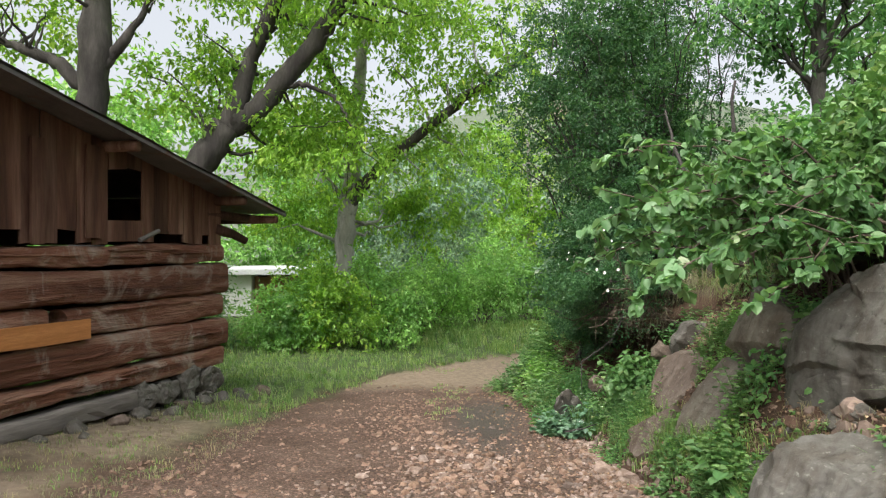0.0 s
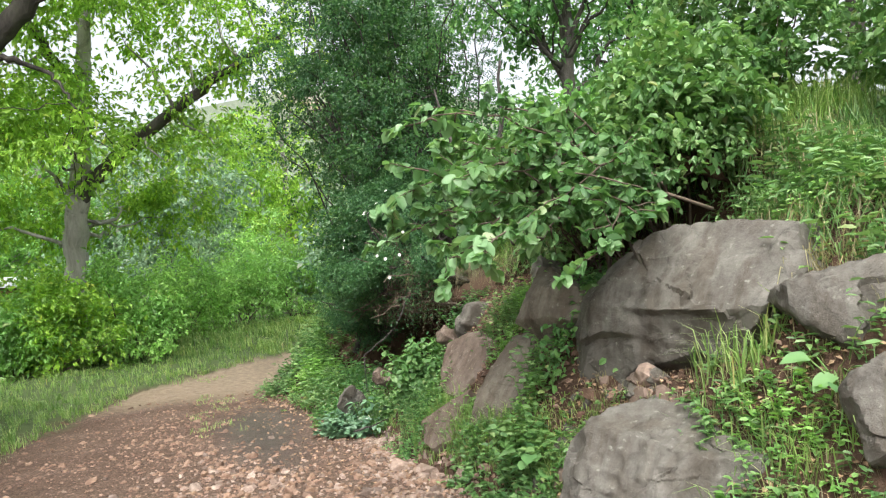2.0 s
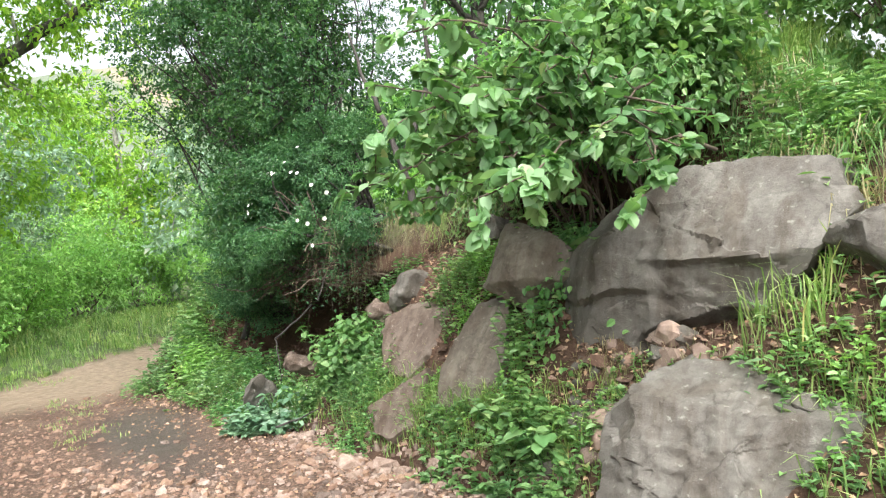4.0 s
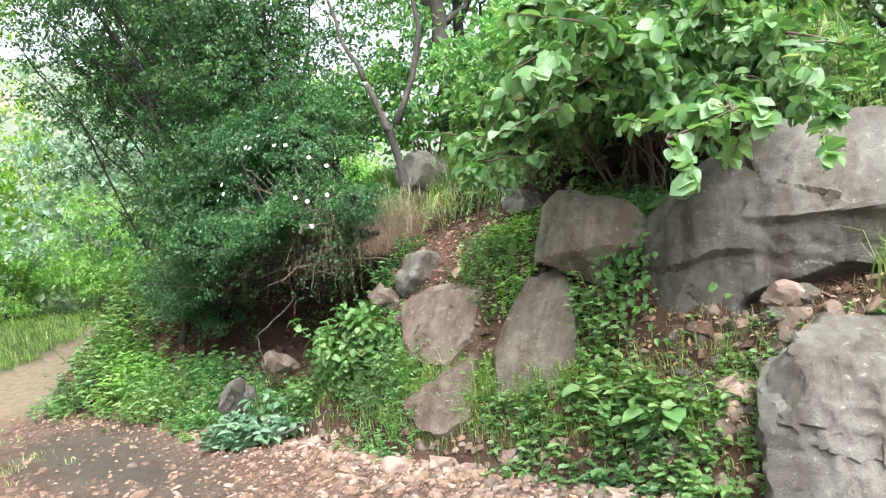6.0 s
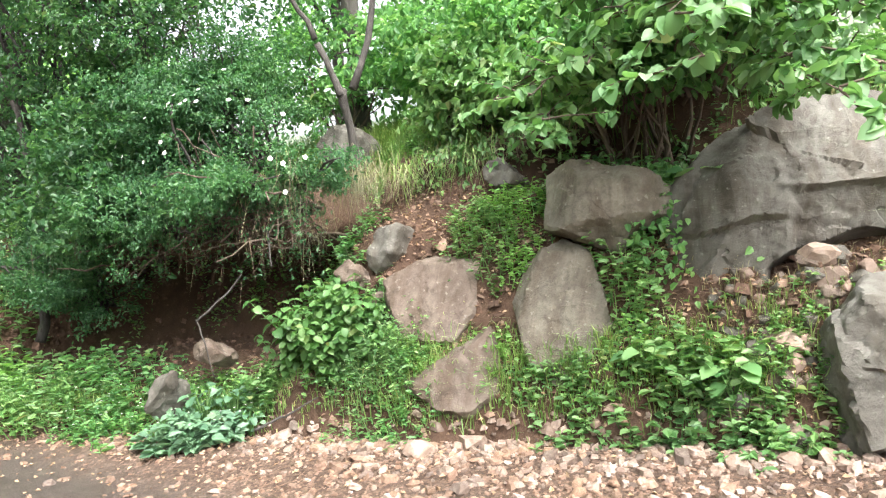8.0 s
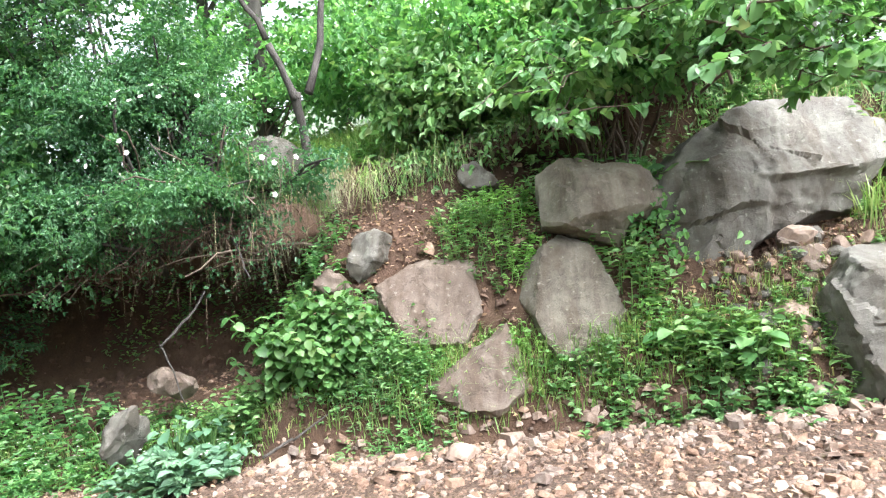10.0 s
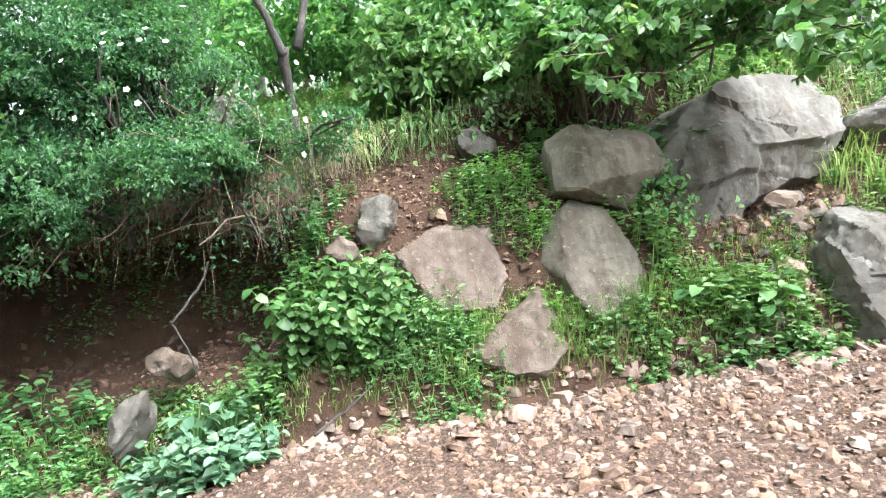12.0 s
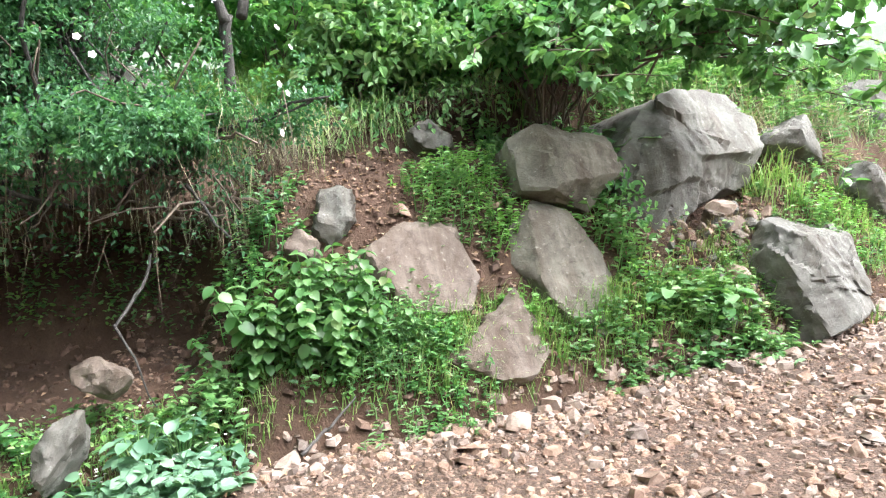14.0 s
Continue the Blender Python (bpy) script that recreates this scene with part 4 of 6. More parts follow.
hut_part("loft_floor", Shape().box((0.22, -HUT_D + 0.2, 1.42), (HUT_L - 0.2, -0.24, 1.47)), LOG_WOOD)
r_board = np.random.default_rng(5)
s = 0.0
while s < HUT_L - 0.05:
    w = r_board.uniform(0.17, 0.3)
    e = min(s + w - 0.012, HUT_L)
    z_low = 1.56 + r_board.choice([0.0, 0.02, 0.05, 0.13])
    if 1.62 < (s + e) / 2 < 2.06:
        z_low = 2.42
    b = Shape()
    y_in = r_board.uniform(-0.075, -0.04)
    top0, top1 = float(roof_z(s)) - 0.03, float(roof_z(e)) - 0.03
    if top0 - z_low > 0.06:
        v = np.array([(s, y_in, z_low), (e, y_in, z_low + r_board.uniform(-0.03, 0.03)), (e, y_in, top1), (s, y_in, top0)])
        v = np.concatenate([v, v + [0, 0.025, 0]])
        b.add(v, None, [(0, 1, 2, 3), (7, 6, 5, 4), (0, 4, 5, 1), (1, 5, 6, 2), (2, 6, 7, 3), (3, 7, 4, 0)])
        hut_part("board", b, BOARD_WOOD)
    s += w
for s0, z0, s1, z1 in ((2.25, 1.62, 2.5, 2.62), (3.55, 1.2, 3.72, 2.7), (3.05, 1.55, 3.2, 2.6)):
    b = Shape()
    v = np.array([(s0, -0.01, z0), (s1, -0.01, z0), (s1, -0.01, z1), (s0, -0.01, z1)])
    v = np.concatenate([v, v + [0, 0.03, 0]])
    b.add(v, None, [(0, 1, 2, 3), (7, 6, 5, 4), (0, 4, 5, 1), (1, 5, 6, 2), (2, 6, 7, 3), (3, 7, 4, 0)])
    hut_part("batten", b, BOARD_WOOD, "split board nailed over the joints")
v = np.array([(1.45, -0.09, 1.6), (2.2, -0.09, 1.58), (2.2, -0.09, 1.82), (1.45, -0.09, 1.84)])
hut_part("sill_board", Shape().add(np.concatenate([v, v + [0, 0.025, 0]]), None, [(0, 1, 2, 3), (7, 6, 5, 4), (0, 4, 5, 1), (1, 5, 6, 2), (2, 6, 7, 3), (3, 7, 4, 0)]), BOARD_WOOD)
fresh = Shape().box((2.5, 0.03, 0.55), (4.6, 0.065, 0.76), 0.006, 6)
hut_part("fresh_board", fresh, FRESH_WOOD, "bright orange new board nailed on the logs")
hut_part("prop", Shape().tube([(1.75, 0.06, 1.6), (1.45, 0.09, 1.72)], [0.03, 0.025], 6), GREY_WOOD, "short pale stick on the ledge")
for s0, s1, far_s in ((-0.95, 4.5, 0), (4.5, 9.95, 1)):
    sheet_s = Shape()
    n = 40
    ss = np.linspace(s0, s1, n)
    ys = np.linspace(-HUT_D - 0.3, 0.48, 70)
    S, Y = np.meshgrid(ss, ys)
    Zt = roof_z(S) + 0.012 * np.sin(Y * 2 * np.pi / 0.16) + vnoise(np.column_stack([S.ravel(), Y.ravel(), S.ravel() * 0]), 1.2, 4).reshape(S.shape) * 0.015
    a = np.column_stack([S.ravel(), Y.ravel(), Zt.ravel()])
    q0 = (np.arange(69)[:, None] * n + np.arange(n - 1)[None]).ravel()
    quads = np.column_stack([q0, q0 + 1, q0 + n + 1, q0 + n])
    sheet_s.add(a, None, quads).add(a - [0, 0, 0.02], None, quads[:, ::-1])
    hut_part("roof_sheet", sheet_s, ROOF_SHEET, "dark rusty corrugated sheet", smooth=True)
    fas = Shape()
    v = np.array([(s0, 0.47, roof_z(s0) - 0.06), (s1, 0.47, roof_z(s1) - 0.06), (s1, 0.47, roof_z(s1) - 0.02), (s0, 0.47, roof_z(s0) - 0.02)])
    v = np.concatenate([v, v - [0, 0.04, 0]])
    fas.add(v, None, [(0, 1, 2, 3), (7, 6, 5, 4), (0, 4, 5, 1), (1, 5, 6, 2), (2, 6, 7, 3), (3, 7, 4, 0)])
    hut_part("verge_board", fas, ROOF_SHEET)
for s0, dz in ((-0.75, -0.1), (0.1, -0.06), (2.2, -0.05), (4.4, -0.05)):
    z = float(roof_z(s0)) + dz
    hut_part("purlin", Shape().tube([(s0, -HUT_D, z - 0.04), (s0, 0.0, z - 0.05), (s0, 0.42, z - 0.05)], [0.06, 0.065, 0.06], 8, 0.15), BOARD_WOOD, smooth=True)
hut_part("bracket", Shape().tube([(0.1, -0.06, 1.78), (-0.2, 0.02, 1.72), (-0.42, 0.1, 1.62)], [0.08, 0.07, 0.06], 8, 0.2), BOARD_WOOD, "broken bracket under the eave", smooth=True)
hut_part("eave_beam", Shape().tube([(0.3, -0.1, 1.98), (-0.9, -0.05, 1.96)], [0.07, 0.06], 8, 0.15), BOARD_WOOD, smooth=True)
for k, (x, y, w) in enumerate([(-2.85, 10.0, 0.34), (-2.62, 10.25, 0.4), (-2.98, 9.6, 0.3), (-3.12, 9.25, 0.32), (-3.25, 8.85, 0.3), (-3.2, 8.4, 0.24), (-3.45, 8.1, 0.3), (-3.5, 7.6, 0.26), (-3.72, 7.2, 0.3), (-3.85, 6.7, 0.24), (-3.3, 8.0, 0.16), (-3.55, 7.0, 0.14), (-2.7, 9.8, 0.2)]):
    rock("stone", (x, y, float(on_land(x, y)) + w * 0.2), (0.6, -0.5, 0.6), oval(w, w * 0.7, 8, 130 + k), w * 0.35, w * 0.4, 140 + k, (ROCK_GREY, ROCK_RED)[k % 3 == 1], "rough grey footing stone by the hut wall", "stone", "footing stones of the hut", level=3, facets=7, grit=0.005, cut=(0.5, 0.85))


# ---- white house behind the trees ----
house = empty("house", (-6.67, 24.5, -1.7), "white plastered house behind bushes, with brown boards and a pale roof", "house")


def house_part(name, lo, hi, material, label="", parent=None):
    ob = new(name, Shape().box(lo, hi).mesh(name, material))
    ob.parent = parent or house
    if label:
        tagged(ob, label)
    return ob


house_part("wall", (-2.6, 0.0, 0.0), (-0.01, 5.0, 2.3), PLASTER)
house_part("porch_wall", (0.0, 0.4, 0.0), (1.5, 5.0, 2.2), BROWN_PAINT, "brown boarded porch wall")
for k in range(4):
    house_part("porch_post", (0.1 + 0.42 * k, 0.2, 0.0), (0.18 + 0.42 * k, 0.28, 2.25), BROWN_PAINT)
house_part("roof", (-2.9, -0.35, 2.32), (1.85, 5.4, 2.5), ROOF_PALE, "pale sheet roof")
win = house_part("window", (-2.2, -0.04, 0.9), (-1.5, -0.003, 1.9), BROWN_PAINT)
house_part("pane", (-2.1, -0.055, 1.0), (-1.6, -0.043, 1.8), ROOF_SHEET, parent=win)


# ---- trees and shrubs ----
def curl(a, b, n, wob, seed):
    """A wandering line from a to b."""
    r = np.random.default_rng(seed)
    t = np.linspace(0, 1, n)[:, None]
    p = np.asarray(a) * (1 - t) + np.asarray(b) * t
    w = np.cumsum(r.normal(0, wob, (n, 3)), 0)
    return p + (w - t * w[-1]) * np.linalg.norm(np.subtract(b, a))


def lobed(seed, amount=0.35):
    """A random bumpy scale for each direction."""
    r = np.random.default_rng(seed)
    ks, ph, am = r.normal(0, 2.3, (9, 3)), r.uniform(0, 6.3, 9), r.uniform(0.3, 1, 9)

    def f(d):
        return 1 + amount * (np.sin(d @ ks.T + ph) * am).sum(1) / am.sum() * 2
    return f


def clump_points(at, radii, n, seed, hollow=0.45, lobes=0.35, gaps=0.25, low=-1.0):
    """Centres of leaf sprays in an uneven crown."""
    r = np.random.default_rng(seed)
    d = unit(r.normal(size=(n * 3, 3)))
    d = d[d[:, 2] > low]
    rr = (hollow + (1 - hollow) * r.uniform(0, 1, len(d)) ** 0.6) * lobed(seed, lobes)(d)
    p = d * rr[:, None] * radii + at
    keep = vnoise(p, 2.2 / max(0.4, min(radii)), seed) > gaps * 2 - 1
    return p[keep][:n], d[keep][:n]


def spray(shape, centres, outward, per, spread, length, width, seed, droop=0.2, flat=0.5, rounded=False):
    """Leaves round each spray's centre, mostly facing up and outwards."""
    r = np.random.default_rng(seed)
    k = len(centres)
    axis = unit(outward + r.normal(0, 0.6, (k, 3)) - [0, 0, droop])
    t = r.uniform(-1, 1, (k, per))
    p = centres[:, None] + axis[:, None] * (t * spread)[..., None] + r.normal(0, spread * 0.35, (k, per, 3)) * [1, 1, flat]
    way = axis[:, None] * 0.7 + r.normal(0, 0.7, (k, per, 3)) - [0, 0, droop]
    up = r.normal(0, 0.45, (k, per, 3)) + [0, 0, 1.0] + outward[:, None] * 0.35
    n = k * per
    sz = length * r.uniform(0.6, 1.25, n)
    shape.leaves(p.reshape(-1, 3), way.reshape(-1, 3), up.reshape(-1, 3), sz, sz * (width / length) * r.uniform(0.8, 1.2, n), 0.25, rounded)
    return shape


def shrub(name, base, at, radii, n, per, spread, leaf, material, label, seed, category="shrub", stems=9, stem_r=0.02, bark=None, hollow=0.45, gaps=0.25, low=-0.6, lobes=0.35, group="", droop=0.2, rounded=False):
    """A bush of stems and a leafy crown."""
    at, base = np.asarray(at, float), np.asarray(base, float)
    ob = empty(name, base, label, category, group)
    c, d = clump_points(at, np.asarray(radii, float), n, seed, hollow, lobes, gaps, low)
    r = np.random.default_rng(seed)
    for i in range(stems):
        st = Shape()
        foot = base + [*(r.normal(0, 0.12, 2) * max(radii[:2]) * 0.6), -0.05]
        tip = c[r.integers(len(c))]
        line_p = curl(foot, tip, 9, 0.025, seed + i)
        st.tube(line_p, np.linspace(stem_r, stem_r * 0.25, 9), 6)
        for _ in range(4):
            k = r.integers(3, 8)
            t2 = c[np.argmin(np.linalg.norm(c - (line_p[k] + r.normal(0, 0.3, 3) * radii), axis=1))]
            st.tube(curl(line_p[k], t2, 6, 0.04, seed + i * 7), np.linspace(stem_r * 0.45, stem_r * 0.12, 6), 5)
        part("stem", st, bark or TWIG, ob, smooth=True)
    part("crown", spray(Shape(), c, d, per, spread, leaf[0], leaf[1], seed + 1, droop, 0.5, rounded), material, ob)
    return ob


def tree(name, limbs, crowns, per, spread, leaf, material, bark, label, seed, group="", limb_bark=None):
    """limbs: point runs with radii; crowns: places and sizes of leaf masses."""
    ob = empty(name, limbs[0][0][0], label, "tree", group)
    ends = []
    for k, (pts, radii) in enumerate(limbs):
        pts = np.asarray(pts, float)
        t = np.linspace(0, 1, len(pts))
        tt = np.linspace(0, 1, len(pts) * 6)
        p = np.column_stack([np.interp(tt, t, pts[:, i]) for i in range(3)])
        p[1:-1] = (p[:-2] + p[1:-1] * 2 + p[2:]) / 4
        p[1:-1] += np.random.default_rng(seed + k).normal(0, 0.02, (len(p) - 2, 3))
        part("limb" if k else "trunk", Shape().tube(p, np.interp(tt, t, radii), 12, 0.25, seed + k), (limb_bark or bark) if k else bark, ob, smooth=True)
        ends += [(q, np.interp(x, t, radii)) for q, x in zip(p, tt) if x > 0.35]
    cs, ds = [], []
    for k, (at, radii, n) in enumerate(crowns):
        c, d = clump_points(np.asarray(at, float), np.asarray(radii, float), n, seed + 20 + k, 0.25, 0.4, 0.35)
        cs.append(c)
        ds.append(d)
    cs, ds = np.concatenate(cs), np.concatenate(ds)
    r = np.random.default_rng(seed + 3)
    tw = Shape()
    ep = np.array([e[0] for e in ends])
    for i in r.choice(len(cs), min(48, len(cs)), replace=False):
        k = np.argmin(np.linalg.norm(ep - cs[i] - [0, 0, -0.6], axis=1))
        rad = min(0.045, ends[k][1] * 0.5)
        tw.tube(curl(ep[k], cs[i], 7, 0.05, seed + int(i)), np.linspace(rad, 0.008, 7), 4)
    tagged(part("twig", tw, bark, ob, smooth=True), kind="stuff")
    part("crown", spray(Shape(), cs, ds, per, spread, leaf[0], leaf[1], seed + 1, 0.35), material, ob)
    return ob


walnut_crown = lambda x, y, z: [((x, y, z), (3.2, 2.6, 2.4), 520), ((x + 1.8, y - 0.8, z - 1.6), (2.4, 2.0, 1.3), 260), ((x - 2.2, y + 0.4, z - 1.0), (2.4, 2.2, 1.5), 260)]
tree("tree", [([(-2.45, 17, -0.9), (-2.42, 17, 0.7), (-2.36, 17, 1.9), (-2.15, 17, 4.1), (-1.97, 17, 6.2), (-1.8, 17.2, 9.5)], [0.22, 0.21, 0.235, 0.17, 0.14, 0.07]),
              ([(-2.3, 17, 2.5), (-1.8, 16.9, 3.2), (-0.87, 16.6, 3.95), (0.63, 16.2, 5.1), (2.0, 15.8, 5.9)], [0.16, 0.15, 0.13, 0.1, 0.05]),
              ([(-2.1, 17, 4.8), (-3.0, 16.7, 6.2), (-3.8, 16.5, 7.8)], [0.1, 0.08, 0.03])],
     [((-2.0, 17, 7.2), (3.4, 2.4, 2.6), 300), ((1.2, 16.2, 6.0), (2.2, 1.8, 1.5), 150), ((-3.2, 16.3, 4.4), (2.2, 1.6, 1.2), 150), ((0.0, 16.4, 3.9), (1.5, 1.3, 0.8), 60), ((-3.6, 18.4, 2.4), (1.8, 0.9, 0.9), 90), ((-0.6, 18.6, 2.5), (1.6, 0.9, 0.9), 80)],
     26, 0.3, (0.15, 0.075), LEAF_WALNUT, BARK_GREY, "tall grey-barked tree with a knotted trunk and light leaves", 201, limb_bark=BARK_DARK)
tree("tree", [([(-5.7, 14, -0.6), (-5.3, 14, 1.8), (-4.94, 14, 3.1), (-4.3, 14, 3.95)], [0.36, 0.32, 0.29, 0.28]),
              ([(-4.3, 14, 3.9), (-3.98, 14, 4.77), (-3.3, 14, 6.5), (-2.9, 14, 8.6)], [0.2, 0.17, 0.14, 0.06]),
              ([(-4.35, 14, 3.85), (-3.76, 14, 4.2), (-2.86, 14, 5.2), (-2.0, 13.9, 6.35), (-0.9, 13.6, 8.2)], [0.22, 0.2, 0.18, 0.16, 0.06]),
              ([(-3.4, 14, 4.7), (-2.7, 13.9, 4.75), (-2.1, 13.9, 4.5), (-1.8, 13.8, 3.9)], [0.06, 0.05, 0.035, 0.015])],
     [((-3.2, 14, 7.4), (3.0, 2.2, 1.9), 160), ((-1.0, 13.6, 7.0), (2.2, 2.0, 1.6), 110), ((-4.8, 14.6, 5.0), (1.5, 1.2, 1.0), 90), ((-2.4, 14.2, 3.6), (1.8, 1.0, 0.9), 90)],
     26, 0.3, (0.15, 0.075), LEAF_WALNUT, BARK_DARK, "forked dark-barked tree leaning behind the hut", 202)
tree("tree", [([(-6.6, 13, -0.5), (-6.55, 13, 2.5), (-6.46, 13, 5.2), (-6.3, 13.2, 8.5)], [0.36, 0.31, 0.27, 0.12]),
              ([(-6.5, 13, 4.4), (-7.2, 13, 5.0), (-8.3, 13, 5.4)], [0.14, 0.12, 0.06]),
              ([(-6.45, 13, 4.7), (-5.9, 13, 5.3), (-5.2, 13, 6.4)], [0.12, 0.09, 0.04])],
     [((-6.6, 13.2, 7.8), (3.0, 2.4, 2.0), 150), ((-8.0, 13.4, 5.9), (1.8, 1.6, 1.0), 50)],
     26, 0.3, (0.15, 0.075), LEAF_WALNUT, BARK_DARK, "thick dark-barked tree rising behind the hut roof", 203)
# woods beyond
far_r = np.random.default_rng(31)
far_spots = [(-12, 30, 8), (-6, 33, 9), (-1, 29, 7.5), (4, 34, 9), (9, 30, 8), (-17, 24, 9), (14, 26, 8), (-10, 19, 8), (7, 24, 7), (2, 42, 10), (-8, 44, 11), (12, 40, 9), (-20, 36, 10), (20, 33, 9)]
for k, (x, y, h) in enumerate(far_spots):
    z = float(land(np.array([x]), np.array([y]), False)[0])
    m = (LEAF_FAR, LEAF_LIME, LEAF_WILLOW, LEAF_WALNUT)[(0, 1, 2, 3, 2, 0, 1, 0, 2, 1, 0, 2, 3, 0)[k]]
    tree("tree", [([(x, y, z - 0.2), (x + 0.3, y, z + h * 0.4), (x + 0.1, y + 0.2, z + h * 0.85)], [0.25, 0.18, 0.06]), ([(x + 0.2, y, z + h * 0.35), (x + 1.5, y, z + h * 0.6)], [0.12, 0.04]), ([(x + 0.2, y, z + h * 0.3), (x - 1.6, y, z + h * 0.55)], [0.12, 0.04])],
         [((x, y, z + h * 0.62), (3.4, 2.6, h * 0.36), 330), ((x + 1.4, y - 0.8, z + h * 0.3), (2.4, 1.8, h * 0.24), 170), ((x - 1.6, y - 0.6, z + h * 0.25), (2.4, 1.8, h * 0.22), 170)],
         15, 0.42, (0.255, 0.14), m, BARK_GREY, ("light green leafy tree in the woods beyond", "yellow-green leafy tree in the woods beyond", "silvery green tree in the woods beyond", "broad light green tree in the woods beyond")[(LEAF_FAR, LEAF_LIME, LEAF_WILLOW, LEAF_WALNUT).index(m)], 300 + k * 40, "trees of the woods beyond")
for k, (x, y, rx, rz, m, lab) in enumerate([
        (-3.3, 15.4, 0.8, 0.75, LEAF_LIME, "light yellow-green bush beside the grass"), (-2.6, 15.6, 0.9, 1.2, LEAF_WALNUT, "light green bush at the foot of the tree"), (-1.4, 16.4, 1.0, 1.05, LEAF_FAR, "leafy green bush at the foot of the tree"),
        (-3.5, 18.6, 1.1, 0.8, LEAF_LIME, "leafy green bush beside the house"), (-3.0, 18.2, 1.2, 1.1, LEAF_WALNUT, "light green bush at the grass edge"), (-1.9, 18.8, 1.4, 1.25, LEAF_FAR, "leafy green bush at the grass edge"),
        (-0.4, 20.0, 1.3, 1.2, LEAF_FAR, "dense green bush at the grass edge"), (1.2, 22.0, 1.4, 1.2, LEAF_LIME, "rounded lime green bush by the road bend"), (2.9, 23.0, 1.4, 1.4, LEAF_LIME, "yellow-green bush by the road bend"),
        (-5.8, 16.0, 1.2, 1.0, LEAF_WEED, "leafy green bush behind the hut"), (4.8, 21.0, 1.6, 1.4, LEAF_LIME, "light green bush by the road bend"), (-8.3, 20.0, 1.2, 0.8, LEAF_LIME, "light bush in front of the house"),
        (-0.6, 24.5, 2.0, 2.0, LEAF_WILLOW, "silvery green thicket beyond the road bend"), (2.0, 26.5, 2.2, 2.3, LEAF_FAR, "light green thicket beyond the road bend")]):
    z = float(land(np.array([x]), np.array([y]), False)[0])
    shrub("bush", (x, y, z), (x, y, z + rz * 0.75), (rx, rx * 0.8, rz), 300, 18, 0.26, (0.125, 0.06), m, lab, 900 + k * 50, "bush", 8, 0.02, hollow=0.4, gaps=0.3, low=-0.8, lobes=0.75, group="bushes at the far verge")


# ---- growth on the bank ----
# the big dark shrub and the rose bush, in overlapping masses
dark_masses = [
    ((2.9, 9.3, 1.3), (2.6, 9.4, 2.6), (1.15, 1.6, 1.5), 1000, "tall dark green shrub arching over the bank"),
    ((2.9, 8.4, 1.3), (2.3, 8.5, 1.75), (0.75, 0.85, 0.75), 560, "dark green shrub above the hollow in the bank"),
    ((2.6, 7.6, 1.0), (1.9, 7.5, 1.16), (0.5, 0.6, 0.26), 330, "dark rose bush with white flowers above the hollow"),
    ((2.8, 8.1, 1.2), (2.35, 8.15, 1.85), (0.6, 0.65, 0.6), 380, "rose bush with long arching stems"),
    ((3.2, 10.6, 1.3), (3.0, 10.9, 4.2), (1.8, 2.0, 1.8), 1000, "tall dark green shrub behind the rose bush"),
    ((2.5, 8.4, 0.9), (1.75, 8.5, 1.02), (0.35, 0.6, 0.32), 230, "low dark shoots of the rose bush over the hollow"),
    ((2.4, 9.9, 0.2), (1.95, 9.8, 0.4), (0.38, 0.8, 0.5), 300, "low dark green shrub at the end of the hollow"),
    ((3.0, 10.9, 1.6), (1.7, 10.8, 4.1), (0.9, 1.4, 1.4), 520, "dark leafy boughs reaching over the road"),
    ((3.4, 12.2, 0.4), (2.5, 12.5, 3.2), (1.2, 1.2, 1.5), 520, "dark leafy boughs above the road bend"),
    ((2.9, 9.8, 1.5), (2.4, 9.7, 4.2), (1.1, 1.2, 1.4), 620, "dark leafy top of the shrub on the bank"),
    ((2.3, 9.1, 0.6), (1.8, 9.0, 1.25), (0.5, 0.6, 0.75), 380, "dark green shrub drooping to the road's edge"),
    ((2.8, 10.0, 0.9), (2.35, 10.0, 1.2), (0.6, 0.8, 0.75), 380, "dark green shrub hanging down to the road"),
]
for k, (b, a, rad, n, lab) in enumerate(dark_masses):
    fine_leaf = "rose" in lab or "hollow" in lab
    shrub("shrub", b, a, rad, int(n * (0.8 if fine_leaf else 0.72)), 46 if fine_leaf else 24, 0.1 if fine_leaf else 0.14, (0.032, 0.018) if fine_leaf else (0.05, 0.031), LEAF_ROSE if fine_leaf else LEAF_DARK, lab, 400 + k * 60, "shrub", 14, 0.022, BARK_DARK, 0.2, 0.42, -0.9, 0.55, rounded=True)
shrub("shrub", (3.6, 11.7, 0.3), (3.2, 11.8, 1.2), (1.0, 1.4, 1.3), 450, 30, 0.14, (0.062, 0.036), LEAF_DARK, "dark green shrub beside the road bend", 890, "shrub", 10, 0.025, BARK_DARK, 0.35, 0.2, -0.9, 0.45)
